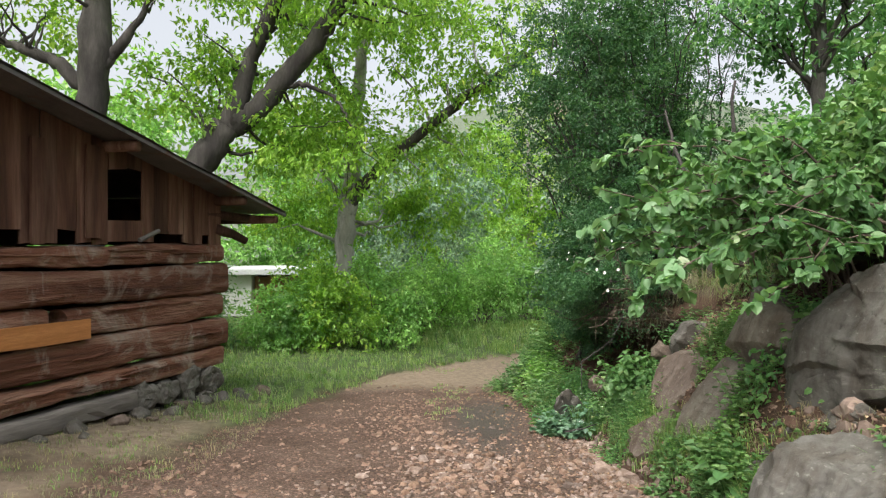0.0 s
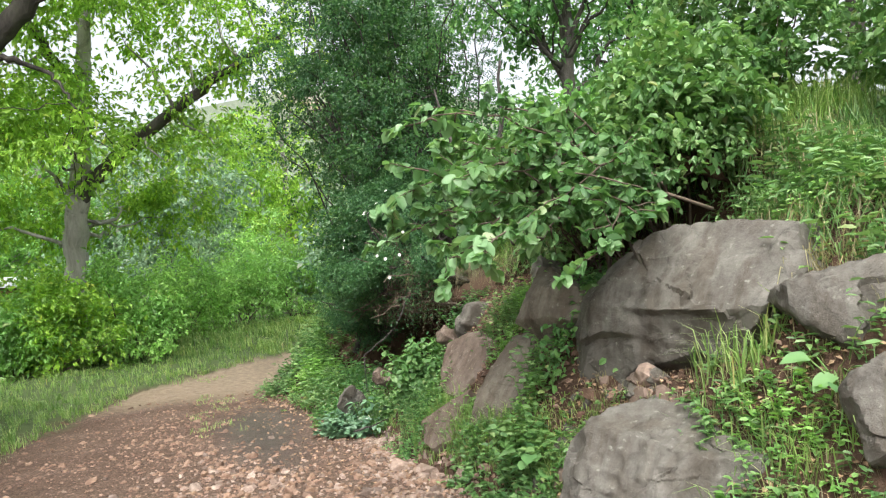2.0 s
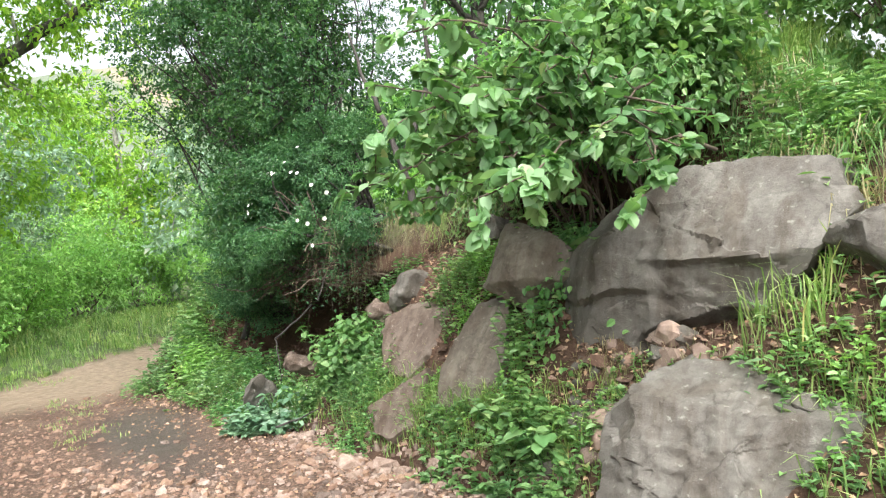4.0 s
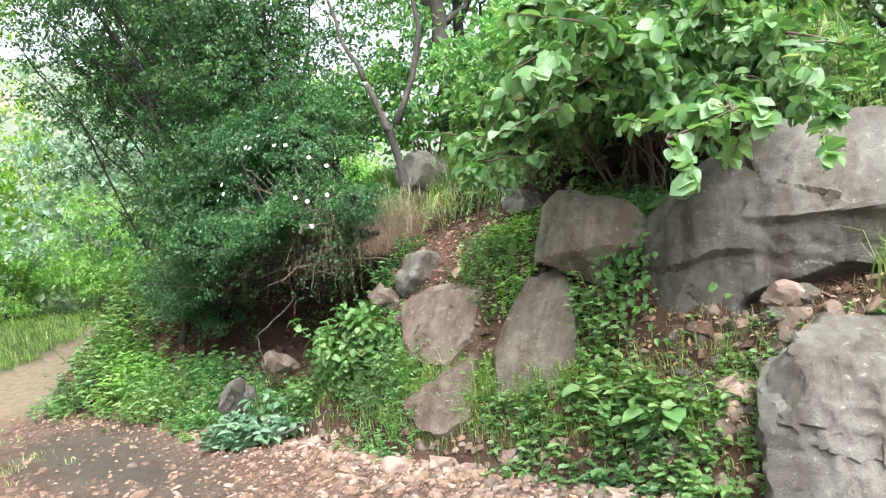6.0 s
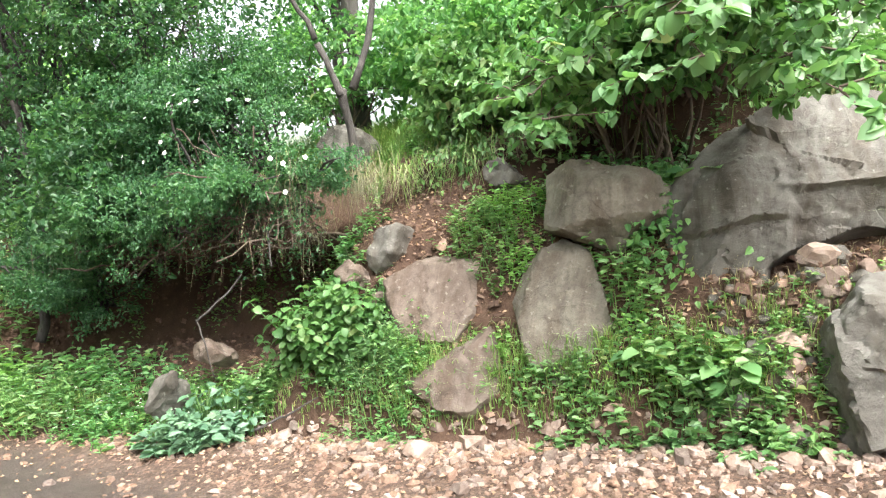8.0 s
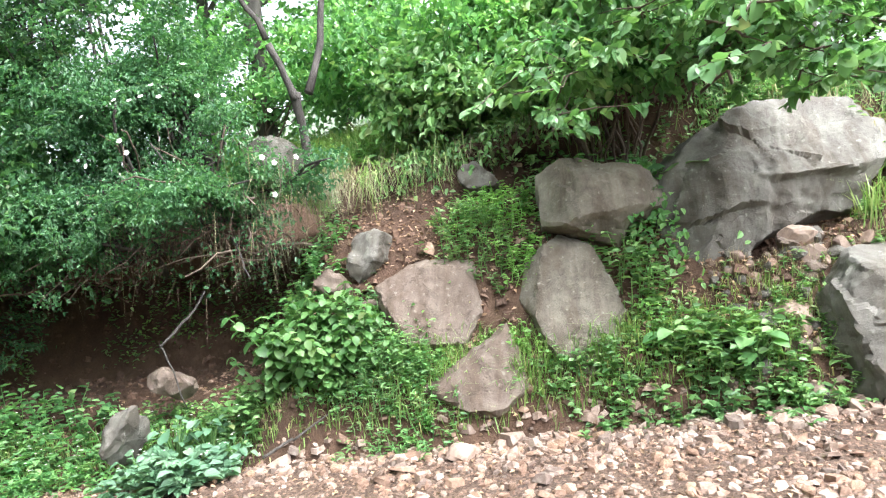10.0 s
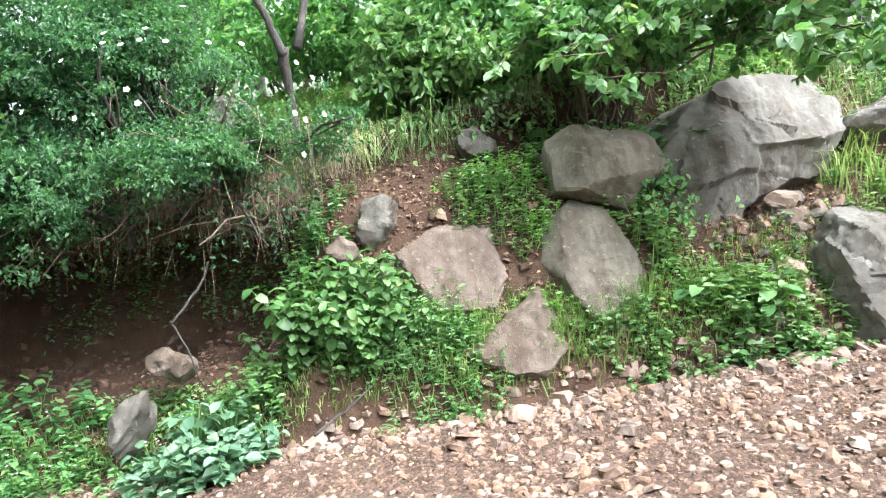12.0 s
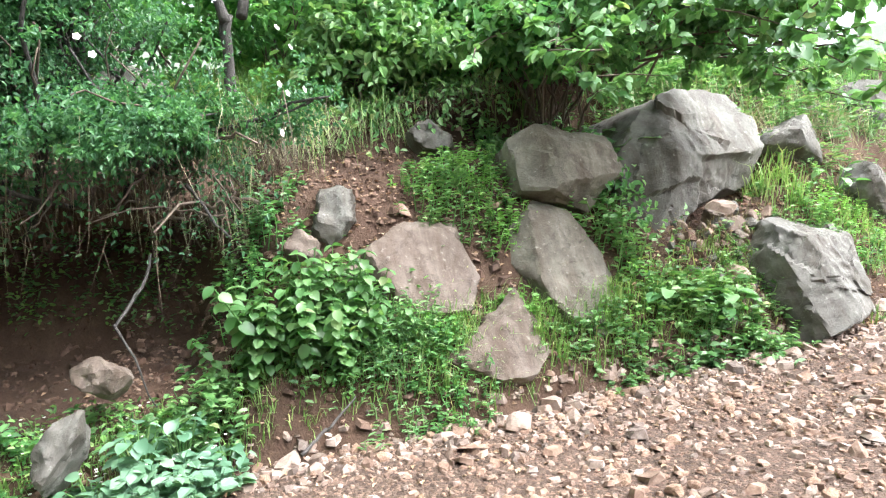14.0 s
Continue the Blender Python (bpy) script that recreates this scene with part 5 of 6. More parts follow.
# a crooked shrub trunk at the far end of the hollow, and bare stems leaning out of the lip
for k, (a, m1, b, rad) in enumerate([((2.0, 10.3, -0.1), (2.3, 10.5, 1.2), (2.2, 10.9, 2.9), 0.05), ((2.5, 8.3, 0.6), (2.05, 8.1, 1.0), (1.7, 8.0, 1.75), 0.022), ((2.4, 7.9, 0.7), (2.0, 7.65, 0.95), (1.85, 7.9, 1.5), 0.016), ((2.3, 7.6, 0.8), (1.95, 7.45, 0.85), (1.75, 7.25, 0.6), 0.012),
                                     ((2.3, 8.0, 0.75), (1.85, 8.2, 0.85), (1.6, 8.5, 0.9), 0.014), ((2.75, 7.2, 1.2), (2.62, 7.2, 1.85), (2.95, 7.1, 3.2), 0.04), ((2.62, 7.2, 1.8), (2.55, 7.35, 2.2), (2.4, 7.6, 3.0), 0.03), ((1.85, 7.62, 0.55), (1.52, 7.75, 0.25), (1.5, 7.6, -0.12), 0.008), ((1.22, 7.0, -0.32), (1.34, 6.88, -0.26), (1.48, 6.72, -0.17), 0.009)]):
    st = Shape().tube(curl(a, m1, 8, 0.02, 40 + k), np.linspace(rad, rad * 0.8, 8), 7, 0.2).tube(curl(m1, b, 8, 0.02, 50 + k), np.linspace(rad * 0.8, rad * 0.35, 8), 7, 0.2)
    tagged(new("bare_stem", st.mesh("bare_stem", BARK_DARK, True)), "bare dark woody stem leaning out of the bank", "stem", "bare woody stems")
sr = np.random.default_rng(83)
for k in range(44):
    y = sr.uniform(7.0, 8.9)
    a, b = (2.35 + sr.normal(0, 0.1), y, 0.75 + sr.normal(0, 0.08)), (1.75 + sr.normal(0, 0.12), y + sr.normal(0, 0.35), sr.uniform(0.5, 1.6))
    ln = curl(a, b, 9, 0.03, 300 + k)
    ln[:, 2] += np.sin(np.linspace(0, np.pi, 9)) * sr.uniform(0.0, 0.18)
    tagged(new("bare_stem", Shape().tube(ln, np.linspace(0.013, 0.005, 9) * sr.uniform(0.5, 1.1), 6).mesh("bare_stem", TWIG, True)), "thin bare brown stem under the rose bush", "stem", "bare woody stems")
# brush along the top of the bank
for k, (x, y, dx, dz, rx, ry, rz, n) in enumerate([
        (2.95, 5.05, -0.35, 1.12, 0.35, 0.5, 0.26, 300), (3.25, 6.2, -0.1, 0.4, 0.45, 0.55, 0.34, 330), (3.5, 5.9, 0.0, 0.6, 0.5, 0.7, 0.55, 380), (3.3, 4.9, -0.1, 1.15, 0.5, 0.7, 0.5, 480), (4.1, 6.9, 0, 0.7, 0.7, 0.8, 0.7, 260), (4.2, 5.3, 0, 0.8, 0.7, 0.8, 0.8, 420),
        (5.0, 3.0, 0, 1.0, 0.8, 0.9, 0.9, 380), (5.5, 4.2, 0, 0.9, 1.0, 1.2, 0.9, 380), (5.3, 7.5, 0, 0.9, 1.0, 1.2, 0.9, 380), (4.8, 2.2, 0, 0.8, 0.9, 1.0, 0.9, 400), (4.2, 8.4, 0, 0.8, 0.8, 0.9, 0.8, 260)]):
    z = float(on_land(x, y))
    shrub("shrub", (x, y, z), (x + dx, y, z + dz), (rx, ry, rz), int(n * 0.7), 24, 0.14, (0.072, 0.046), (LEAF_MID, LEAF_WEED)[k % 2], ("green leafy brush on top of the bank", "fresh green undergrowth on top of the bank")[k % 2], 600 + k * 40, "shrub", 8, 0.016, None, 0.3, 0.2, -0.8, group="brush on the bank", rounded=True)
# slender trees up the hill
for k, (x, y, h, lean) in enumerate([(4.45, 8.3, 6.5, 0.1), (7.0, 6.4, 7, 0.2), (8.0, 3.0, 6.5, -0.2), (6.5, 10.0, 6, 0.3), (10.5, 6.5, 7, 0.0), (6.8, 0.5, 6, 0.2), (4.0, 13.5, 6.5, -0.4), (13, 9.5, 7, 0.2), (12, 1.0, 7, 0.1)]):
    z = float(on_land(x, y))
    tree("tree", [([(x, y, z - 0.1), (x + lean * 0.4, y + 0.1, z + h * 0.35), (x + lean, y, z + h * 0.9)], [0.11, 0.08, 0.02]), ([(x + lean * 0.4, y + 0.1, z + h * 0.33), (x + 0.5, y - 0.5, z + h * 0.6)], [0.04, 0.015]), ([(x + lean * 0.3, y + 0.1, z + h * 0.25), (x - 0.3, y + 0.7, z + h * 0.5)], [0.04, 0.015])],
         [((x + lean, y, z + h * 0.68), (1.5, 1.5, h * 0.3), 230), ((x - 0.3, y + 0.4, z + h * 0.45), (1.2, 1.2, h * 0.16), 100)],
         22, 0.24, (0.11, 0.06), (LEAF_MID, LEAF_LIME, LEAF_WALNUT)[k % 3], BARK_DARK, ("slender dark-stemmed tree with green leaves on the slope", "slender tree with yellow-green leaves on the slope", "slender tree with light leaves on the slope")[k % 3], 1200 + k * 40, "slender trees up the slope")


# the broad-leaved young tree that leans over the boulder
def broad_leaf(length, width, seed):
    """A toothed oval leaf, arched along its midrib."""
    r = np.random.default_rng(seed)
    t = np.array([0, 0.12, 0.3, 0.5, 0.7, 0.86, 1.0])
    w = np.array([0.05, 0.42, 0.52, 0.52, 0.44, 0.26, 0.0]) * width
    v, k = [], len(t)
    for tt, ww in zip(t, w):
        z = -0.22 * length * tt * tt
        j = r.uniform(0.9, 1.1)
        v += [(-ww * j, tt * length - 0.03 * length, z + ww * 0.35), (0, tt * length, z), (ww * j, tt * length - 0.03 * length, z + ww * 0.35)]
    q = []
    for i in range(k - 1):
        a = 3 * i
        q += [(a, a + 1, a + 4, a + 3), (a + 1, a + 2, a + 5, a + 4)]
    return Shape().add(np.array(v), None, q)


hazel = empty("young_tree", (2.95, 4.75, 1.45), "young tree with broad light green leaves leaning over the boulder", "tree")
hz_tips = []
hz_r = np.random.default_rng(77)
hazel_ends = [(1.12, 3.95, 1.32), (1.2, 3.7, 1.34), (1.9, 3.68, 1.36), (1.78, 3.72, 1.68), (1.6, 5.38, 1.26), (1.9, 5.45, 1.56), (1.12, 4.4, 1.5), (1.18, 4.25, 1.8), (1.62, 5.3, 1.5), (2.1, 5.25, 1.7), (1.58, 5.0, 1.6),
              (0.98, 4.5, 1.66), (1.7, 4.0, 1.4), (2.05, 3.8, 1.45), (1.5, 3.9, 1.85), (1.15, 4.15, 2.1), (1.3, 4.2, 1.75), (2.2, 3.95, 1.55), (1.45, 4.7, 2.0), (1.9, 4.4, 2.2), (2.2, 5.0, 2.2), (1.7, 4.9, 1.85), (2.3, 5.5, 1.9), (1.85, 5.1, 2.05),
              (2.4, 5.75, 1.65), (2.2, 4.3, 1.85)]
for k, (tx, ty, tz) in enumerate(hazel_ends):
    ln = curl((2.95 + hz_r.normal(0, 0.06), 4.75 + hz_r.normal(0, 0.2), 1.55), (tx, ty, tz), 12, 0.012, 70 + k)
    ln[:, 2] += np.sin(np.linspace(0, np.pi, 12)) * 0.22
    hz_stem = Shape().tube(ln, np.linspace(0.012, 0.003, 12), 6)
    for i in range(5, 12):
        for _ in range(2):
            tip = ln[i] + hz_r.normal(0, 0.15, 3) * [1, 1, 0.6] - [0.05, 0.02, 0.0]
            hz_stem.tube(curl(ln[i], tip, 5, 0.03, 700 + k * 20 + i), np.linspace(0.006, 0.002, 5), 4)
            hz_tips.append((ln[i], tip))
    part("stem", hz_stem, TWIG, hazel, smooth=True)
leaf_meshes = [broad_leaf(l, w, k).mesh("leaf", LEAF_BROAD, True) for k, (l, w) in enumerate([(0.085, 0.062), (0.07, 0.05), (0.095, 0.07), (0.055, 0.04), (0.078, 0.058)])]
spots = []
for a, b in hz_tips:
    for t in (0.1, 0.2, 0.3, 0.4, 0.5, 0.58, 0.66, 0.74, 0.8, 0.86, 0.9, 0.94, 0.97, 1.0):
        spots.append((a * (1 - t) + b * t, b - a))
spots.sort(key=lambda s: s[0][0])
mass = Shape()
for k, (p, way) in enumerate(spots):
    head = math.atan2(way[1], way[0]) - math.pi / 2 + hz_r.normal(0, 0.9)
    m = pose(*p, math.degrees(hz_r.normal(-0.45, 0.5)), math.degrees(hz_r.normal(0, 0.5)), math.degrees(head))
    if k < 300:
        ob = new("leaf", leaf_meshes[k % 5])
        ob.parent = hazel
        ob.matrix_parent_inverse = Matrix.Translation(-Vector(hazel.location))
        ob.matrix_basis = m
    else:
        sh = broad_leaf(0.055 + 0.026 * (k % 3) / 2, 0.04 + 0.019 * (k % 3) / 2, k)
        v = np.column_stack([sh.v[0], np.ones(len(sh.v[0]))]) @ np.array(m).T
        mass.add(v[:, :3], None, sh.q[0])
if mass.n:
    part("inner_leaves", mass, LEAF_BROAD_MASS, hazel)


# ---- weeds at the foot of the bank ----
def weed(name, at, size, n, leaf, material, label, seed, lift=0.5, category="weed"):
    """Low leafy plant: thin stalks, leaves up each."""
    r = np.random.default_rng(seed)
    x, y = at
    px, py = x + r.normal(0, size[0], n), y + r.normal(0, size[1], n)
    pz = on_land(px, py)
    st = lf = Shape()
    P, W, U = [], [], []
    for i in range(n):
        h = lift * r.uniform(0.45, 1.1) * math.exp(-0.5 * (((px[i] - x) / size[0]) ** 2 + ((py[i] - y) / size[1]) ** 2) * 0.35)
        a = np.array([px[i], py[i], pz[i] - 0.01])
        b = a + [r.normal(-0.1, 0.14) * h * 2, r.normal(0, 0.14) * h * 2, h]
        if i % 2 == 0:
            st.tube([a, (a + b) / 2 + r.normal(0, 0.01, 3), b], [0.004, 0.003, 0.002], 4)
        for j in range(7):
            t = 0.25 + 0.75 * j / 6
            ang = r.uniform(0, 6.28)
            P.append(a * (1 - t) + b * t)
            W.append((math.cos(ang), math.sin(ang), r.uniform(-0.2, 0.45)))
            U.append((r.normal(0, 0.3), r.normal(0, 0.3), 1))
    P, W, U = np.array(P), np.array(W), np.array(U)
    sz = leaf[0] * r.uniform(0.55, 1.2, len(P))
    lf.leaves(P, W, U, sz, sz * leaf[1] / leaf[0], 0.15, True)
    return tagged(new(name, lf.mesh(name, material)), label, category, kind="stuff")


weed("weed", (1.72, 6.45), (0.12, 0.16), 170, (0.05, 0.014), LEAF_WEED, "feathery green weed below the rocks", 3, 0.26)
weed("weed", (1.65, 6.15), (0.1, 0.14), 90, (0.045, 0.018), LEAF_MID, "low green weed by the flat stone", 4, 0.16)
weed("weed", (1.3, 7.6), (0.13, 0.17), 80, (0.085, 0.06), LEAF_BLUE, "blue-green broad-leaved weed on the road's edge", 5, 0.24)
weed("weed", (1.72, 5.1), (0.1, 0.25), 110, (0.05, 0.03), LEAF_WEED, "green weeds below the leaning slab", 6, 0.13)
weed("weed", (1.79, 4.6), (0.1, 0.2), 90, (0.065, 0.045), LEAF_WEED, "green weeds below the boulder", 7, 0.26)
weed("weed", (2.12, 4.93), (0.08, 0.08), 60, (0.055, 0.034), LEAF_WEED, "green weeds growing between the rocks", 8, 0.4)
weed("weed", (2.35, 5.95), (0.12, 0.18), 150, (0.045, 0.022), LEAF_WEED, "green weeds above the leaning slab", 9, 0.26)
weed("weed", (2.55, 5.85), (0.12, 0.16), 100, (0.045, 0.02), LEAF_LIME, "yellowish green weeds on the soil slope", 10, 0.2)
weed("weed", (1.72, 7.42), (0.1, 0.12), 80, (0.06, 0.04), LEAF_WEED, "dark green leafy weeds between the nettles and the hollow", 35, 0.3)
weed("weed", (1.38, 8.5), (0.15, 0.4), 160, (0.05, 0.025), LEAF_MID, "low green weeds along the road's edge", 11, 0.16)
weed("weed", (1.4, 9.5), (0.18, 0.5), 220, (0.07, 0.03), LEAF_WEED, "grassy green weeds along the road's edge", 12, 0.36)
weed("weed", (1.6, 10.9), (0.2, 0.4), 160, (0.08, 0.035), LEAF_WEED, "tall green weeds by the road bend", 23, 0.4)
weed("weed", (1.5, 10.4), (0.15, 0.4), 150, (0.08, 0.035), LEAF_LIME, "light green weeds along the road's edge", 17, 0.42)
weed("weed", (1.75, 9.0), (0.15, 0.5), 120, (0.07, 0.04), LEAF_MID, "dark green weeds at the mouth of the hollow", 18, 0.3)
weed("weed", (2.3, 7.1), (0.14, 0.16), 90, (0.05, 0.03), LEAF_MID, "green weeds under the rose bush", 13, 0.25)
weed("weed", (2.25, 3.35), (0.12, 0.18), 60, (0.055, 0.022), LEAF_WEED, "green weeds on the low rock", 14, 0.2)
weed("weed", (1.25, 11.0), (0.25, 0.5), 200, (0.07, 0.035), LEAF_WEED, "green weeds by the road bend", 15, 0.35)
weed("weed", (2.0, 11.2), (0.3, 0.5), 230, (0.09, 0.045), LEAF_WEED, "tall green weeds on the bank by the road bend", 24, 0.5)
weed("weed", (3.3, 6.3), (0.15, 0.35), 170, (0.07, 0.035), LEAF_LIME, "light green weeds on top of the bank", 25, 0.34)
weed("weed", (1.75, 4.25), (0.12, 0.2), 90, (0.055, 0.03), LEAF_WEED, "green weeds among the rubble", 26, 0.16)
weed("weed", (1.95, 4.1), (0.16, 0.2), 110, (0.04, 0.022), LEAF_WEED, "low green weeds growing through the rubble", 27, 0.12)
weed("weed", (2.05, 3.75), (0.14, 0.14), 70, (0.04, 0.024), LEAF_LIME, "yellowish low weeds on the rubble", 28, 0.1)
weed("weed", (2.3, 3.0), (0.14, 0.2), 70, (0.045, 0.028), LEAF_LIME, "yellowing leafy weeds between the rocks", 29, 0.16)
weed("weed", (2.05, 2.75), (0.16, 0.2), 60, (0.05, 0.026), LEAF_WEED, "green weeds beside the low rock", 30, 0.18)
weed("weed", (1.86, 5.72), (0.06, 0.09), 40, (0.04, 0.02), LEAF_LIME, "sparse yellowish weeds between the rocks", 31, 0.14)
weed("weed", (2.02, 6.62), (0.08, 0.1), 60, (0.045, 0.026), LEAF_WEED, "green weeds beside the flat-faced rock", 32, 0.2)
weed("weed", (1.78, 6.3), (0.06, 0.12), 70, (0.04, 0.02), LEAF_WEED, "green weeds at the foot of the flat-faced rock", 33, 0.18)
weed("weed", (2.2, 5.62), (0.08, 0.1), 60, (0.04, 0.022), LEAF_LIME, "bright low weeds above the leaning slab", 34, 0.16)
weed("weed", (2.6, 2.9), (0.2, 0.3), 60, (0.06, 0.025), LEAF_WEED, "mixed green weeds between the rocks", 19, 0.13)
weed("weed", (3.3, 2.6), (0.4, 0.6), 260, (0.08, 0.03), LEAF_WEED, "rank green weeds on the bank above the rocks", 21, 0.4)
weed("weed", (3.55, 3.9), (0.25, 0.4), 200, (0.08, 0.04), LEAF_WEED, "rank green weeds behind the boulder", 22, 0.4)
weed("weed", (2.55, 5.2), (0.15, 0.2), 120, (0.055, 0.035), LEAF_MID, "green creepers over the upper rock", 16, 0.3)


# low growth over the bank, leaving the bare slide of soil
cv = np.random.default_rng(51)
cx, cy = cv.uniform(1.3, 4.0, 9500), cv.uniform(1.5, 11.5, 9500)
cu = cx - toe(cy)
bare = (cy > 6.12) & (cy < 7.05) & (cu > 0.55) & (cu < 1.65)
scarp = (cy > 5.65) & (cy < 7.0) & (cu > 0.95) & (cu < 1.5)
hollow_floor = (cy > 7.3) & (cy < 11) & (cu > 0.35) & (cu < 1.3)
slab_front = (cy > 4.95) & (cy < 6.15) & (cu > 0.12) & (cu < 0.9)
shade = slab_front | (cy > 3.5) & (cy < 4.35) & (cu < 0.75) & (cu > 0.3)
ck = ((cy > 3.5) | (cv.uniform(0, 1, 9500) < 0.3)) & (cu > 0.08) & ((cy > 3.7) | (cu > 1.35) | (cu < 0.2)) & ~bare & ~scarp & ~((cx > 2.0) & (cx < 3.05) & (cy > 3.0) & (cy < 4.75)) & ~hollow_floor & ~shade & (vnoise(np.column_stack([cx, cy, cx * 0]), 2.4, 15) > -0.1)
cx, cy = cx[ck], cy[ck]
for k, (m, size, wide, lab) in enumerate([(LEAF_WEED, 0.04, 0.022, "small-leaved green weeds covering the bank"), (LEAF_MID, 0.04, 0.013, "narrow-leaved green weeds covering the bank"), (LEAF_LIME, 0.034, 0.02, "yellowish green weeds covering the bank")]):
    sx, sy = cx[k::3], cy[k::3]
    n = len(sx)
    p = np.repeat(np.column_stack([sx, sy, on_land(sx, sy)]), 9, 0) + cv.normal(0, 0.03, (n * 9, 3)) + np.column_stack([np.zeros((n * 9, 2)), cv.uniform(0.0, 0.16, n * 9)])
    sz = size * cv.uniform(0.6, 1.3, n * 9)
    sh = Shape().leaves(p, cv.normal(0, 1, (n * 9, 3)) * [1, 1, 0.4] + [-0.3, 0, 0.1], cv.normal(0, 0.35, (n * 9, 3)) + [-0.2, 0, 1], sz, sz * wide / size, 0.15, True)
    tagged(new("bank_weeds", sh.mesh("bank_weeds", m)), lab, "weeds", kind="stuff")


def creepers(name, n, x0, ys, z_at, drop, out_way, leaf, material, label, seed, per=14):
    """Trailing growth that drapes down over an edge."""
    r = np.random.default_rng(seed)
    y = r.uniform(*ys, n)
    x = x0(y) + r.normal(0, 0.1, n)
    z = z_at(x, y)
    t = np.linspace(0, 1, per)[None]
    d = drop * r.uniform(0.3, 1.15, n)[:, None]
    px = x[:, None] - out_way * d * np.sin(t * 1.6) + r.normal(0, 0.025, (n, per))
    py = y[:, None] + r.normal(0, 0.15, n)[:, None] * t + r.normal(0, 0.025, (n, per))
    pz = z[:, None] + 0.1 * np.sin(t * 3.1) - d * t + r.normal(0, 0.02, (n, per))
    p = np.stack([px, py, pz], -1).reshape(-1, 3)
    k = len(p)
    sz = leaf[0] * r.uniform(0.6, 1.25, k)
    sh = Shape().leaves(p, r.normal(0, 0.7, (k, 3)) + [-0.5, 0, -0.35], r.normal(0, 0.4, (k, 3)) + [-0.6, 0, 0.8], sz, sz * leaf[1] / leaf[0], 0.15, True)
    return tagged(new(name, sh.mesh(name, material)), label, "creeper", kind="stuff")


creepers("creeper", 45, lambda y: toe(y) + 1.78, (5.2, 6.2), land, 0.35, 0.5, (0.055, 0.032), LEAF_WEED, "green creepers hanging over the lip of the bank", 61)
creepers("creeper", 90, lambda y: toe(y) + 1.45, (4.55, 5.5), lambda x, y: land(x, y) + 0.2, 0.55, 0.25, (0.055, 0.034), LEAF_WEED, "leafy green creepers hanging between the rocks", 62)
creepers("creeper", 40, lambda y: toe(y) + 0.95, (4.78, 5.0), lambda x, y: land(x, y) + 0.15, 0.6, 0.6, (0.05, 0.034), LEAF_MID, "dark green creepers beside the boulder", 63)
creepers("creeper", 110, lambda y: 3.12 + 0 * y, (4.3, 5.6), lambda x, y: 2.04 + 0 * y, 0.3, 0.7, (0.055, 0.03), LEAF_WEED, "green weeds spilling over the added turf lip", 68)
creepers("creeper", 80, lambda y: scarp_x(y) + 0.16, (5.5, 6.6), lambda x, y: scarp_z(y) + 0.04, 0.28, 0.7, (0.055, 0.03), LEAF_WEED, "green weeds spilling over the turf edge", 67)
creepers("creeper", 220, lambda y: 2.12 + 0 * y, (7.1, 10.6), lambda x, y: 0.95 - 0.05 * (y - 7.5), 0.4, 0.6, (0.036, 0.02), LEAF_ROSE, "dark leafy shoots hanging over the hollow", 64)
creepers("creeper", 200, lambda y: toe(y) + 1.65, (2.0, 4.4), lambda x, y: land(x, y) + 0.1, 0.3, 0.5, (0.06, 0.02), LEAF_WEED, "green weeds hanging over the rocks", 65)
hr = np.random.default_rng(66)
ry_ = hr.uniform(7.2, 10.4, 420)
rp = np.column_stack([2.0 + hr.normal(0, 0.14, 420), ry_, 0.78 - 0.05 * (ry_ - 7.5) + hr.normal(0, 0.1, 420)])
tagged(new("hanging_roots", Shape().hanging(rp, np.column_stack([hr.normal(-1, 0.6, 420), hr.normal(0, 0.8, 420), np.zeros(420)]), hr.uniform(0.05, 0.6, 420) ** 1.3, 0.005).mesh("hanging_roots", DRY_STEM)), "thin brown roots and straw hanging over the hollow", "roots", kind="stuff")
tc = np.column_stack([hr.uniform(2.0, 2.5, 16), hr.uniform(6.95, 8.6, 16), hr.uniform(0.72, 1.3, 16)])
rp = tc[hr.integers(0, 16, 620)] + hr.normal(0, 0.07, (620, 3))
tagged(new("hanging_straw", Shape().hanging(rp, np.column_stack([hr.normal(-1, 0.7, 620), hr.normal(-0.3, 0.9, 620), np.zeros(620)]), hr.uniform(0.1, 0.5, 620), 0.0035).mesh("hanging_straw", GRASS_DRY)), "dry straw hanging below the rose bush", "straw", kind="stuff")


def nettle(seed):
    """One upright nettle: a stalk with pairs of toothed leaves."""
    r = np.random.default_rng(seed)
    h = r.uniform(0.3, 0.44)
    ob = empty("nettle", (0, 0, -5), "light green nettle in a dense clump by the road", "nettle", "nettles by the road")
    tip = np.array((r.normal(-0.05, 0.04), r.normal(0, 0.04), h))
    part("stalk", Shape().tube([(0, 0, -0.02), tip * 0.5 + [0.01, 0, 0], tip], [0.005, 0.004, 0.002], 5), LEAF_WEED, ob, at=Matrix())
    for j in range(10):
        t = 0.18 + 0.82 * j / 9
        for side in (0, 180):
            leaf = new("leaf", nettle_leaves[(j + seed) % 3])
            leaf.parent = ob
            leaf.matrix_basis = pose(*(tip * t), r.normal(-12, 12), r.normal(0, 10), j * 90 + side + r.normal(0, 14)) @ Matrix.Scale(1.15 - 0.55 * abs(t - 0.45), 4)
    return ob


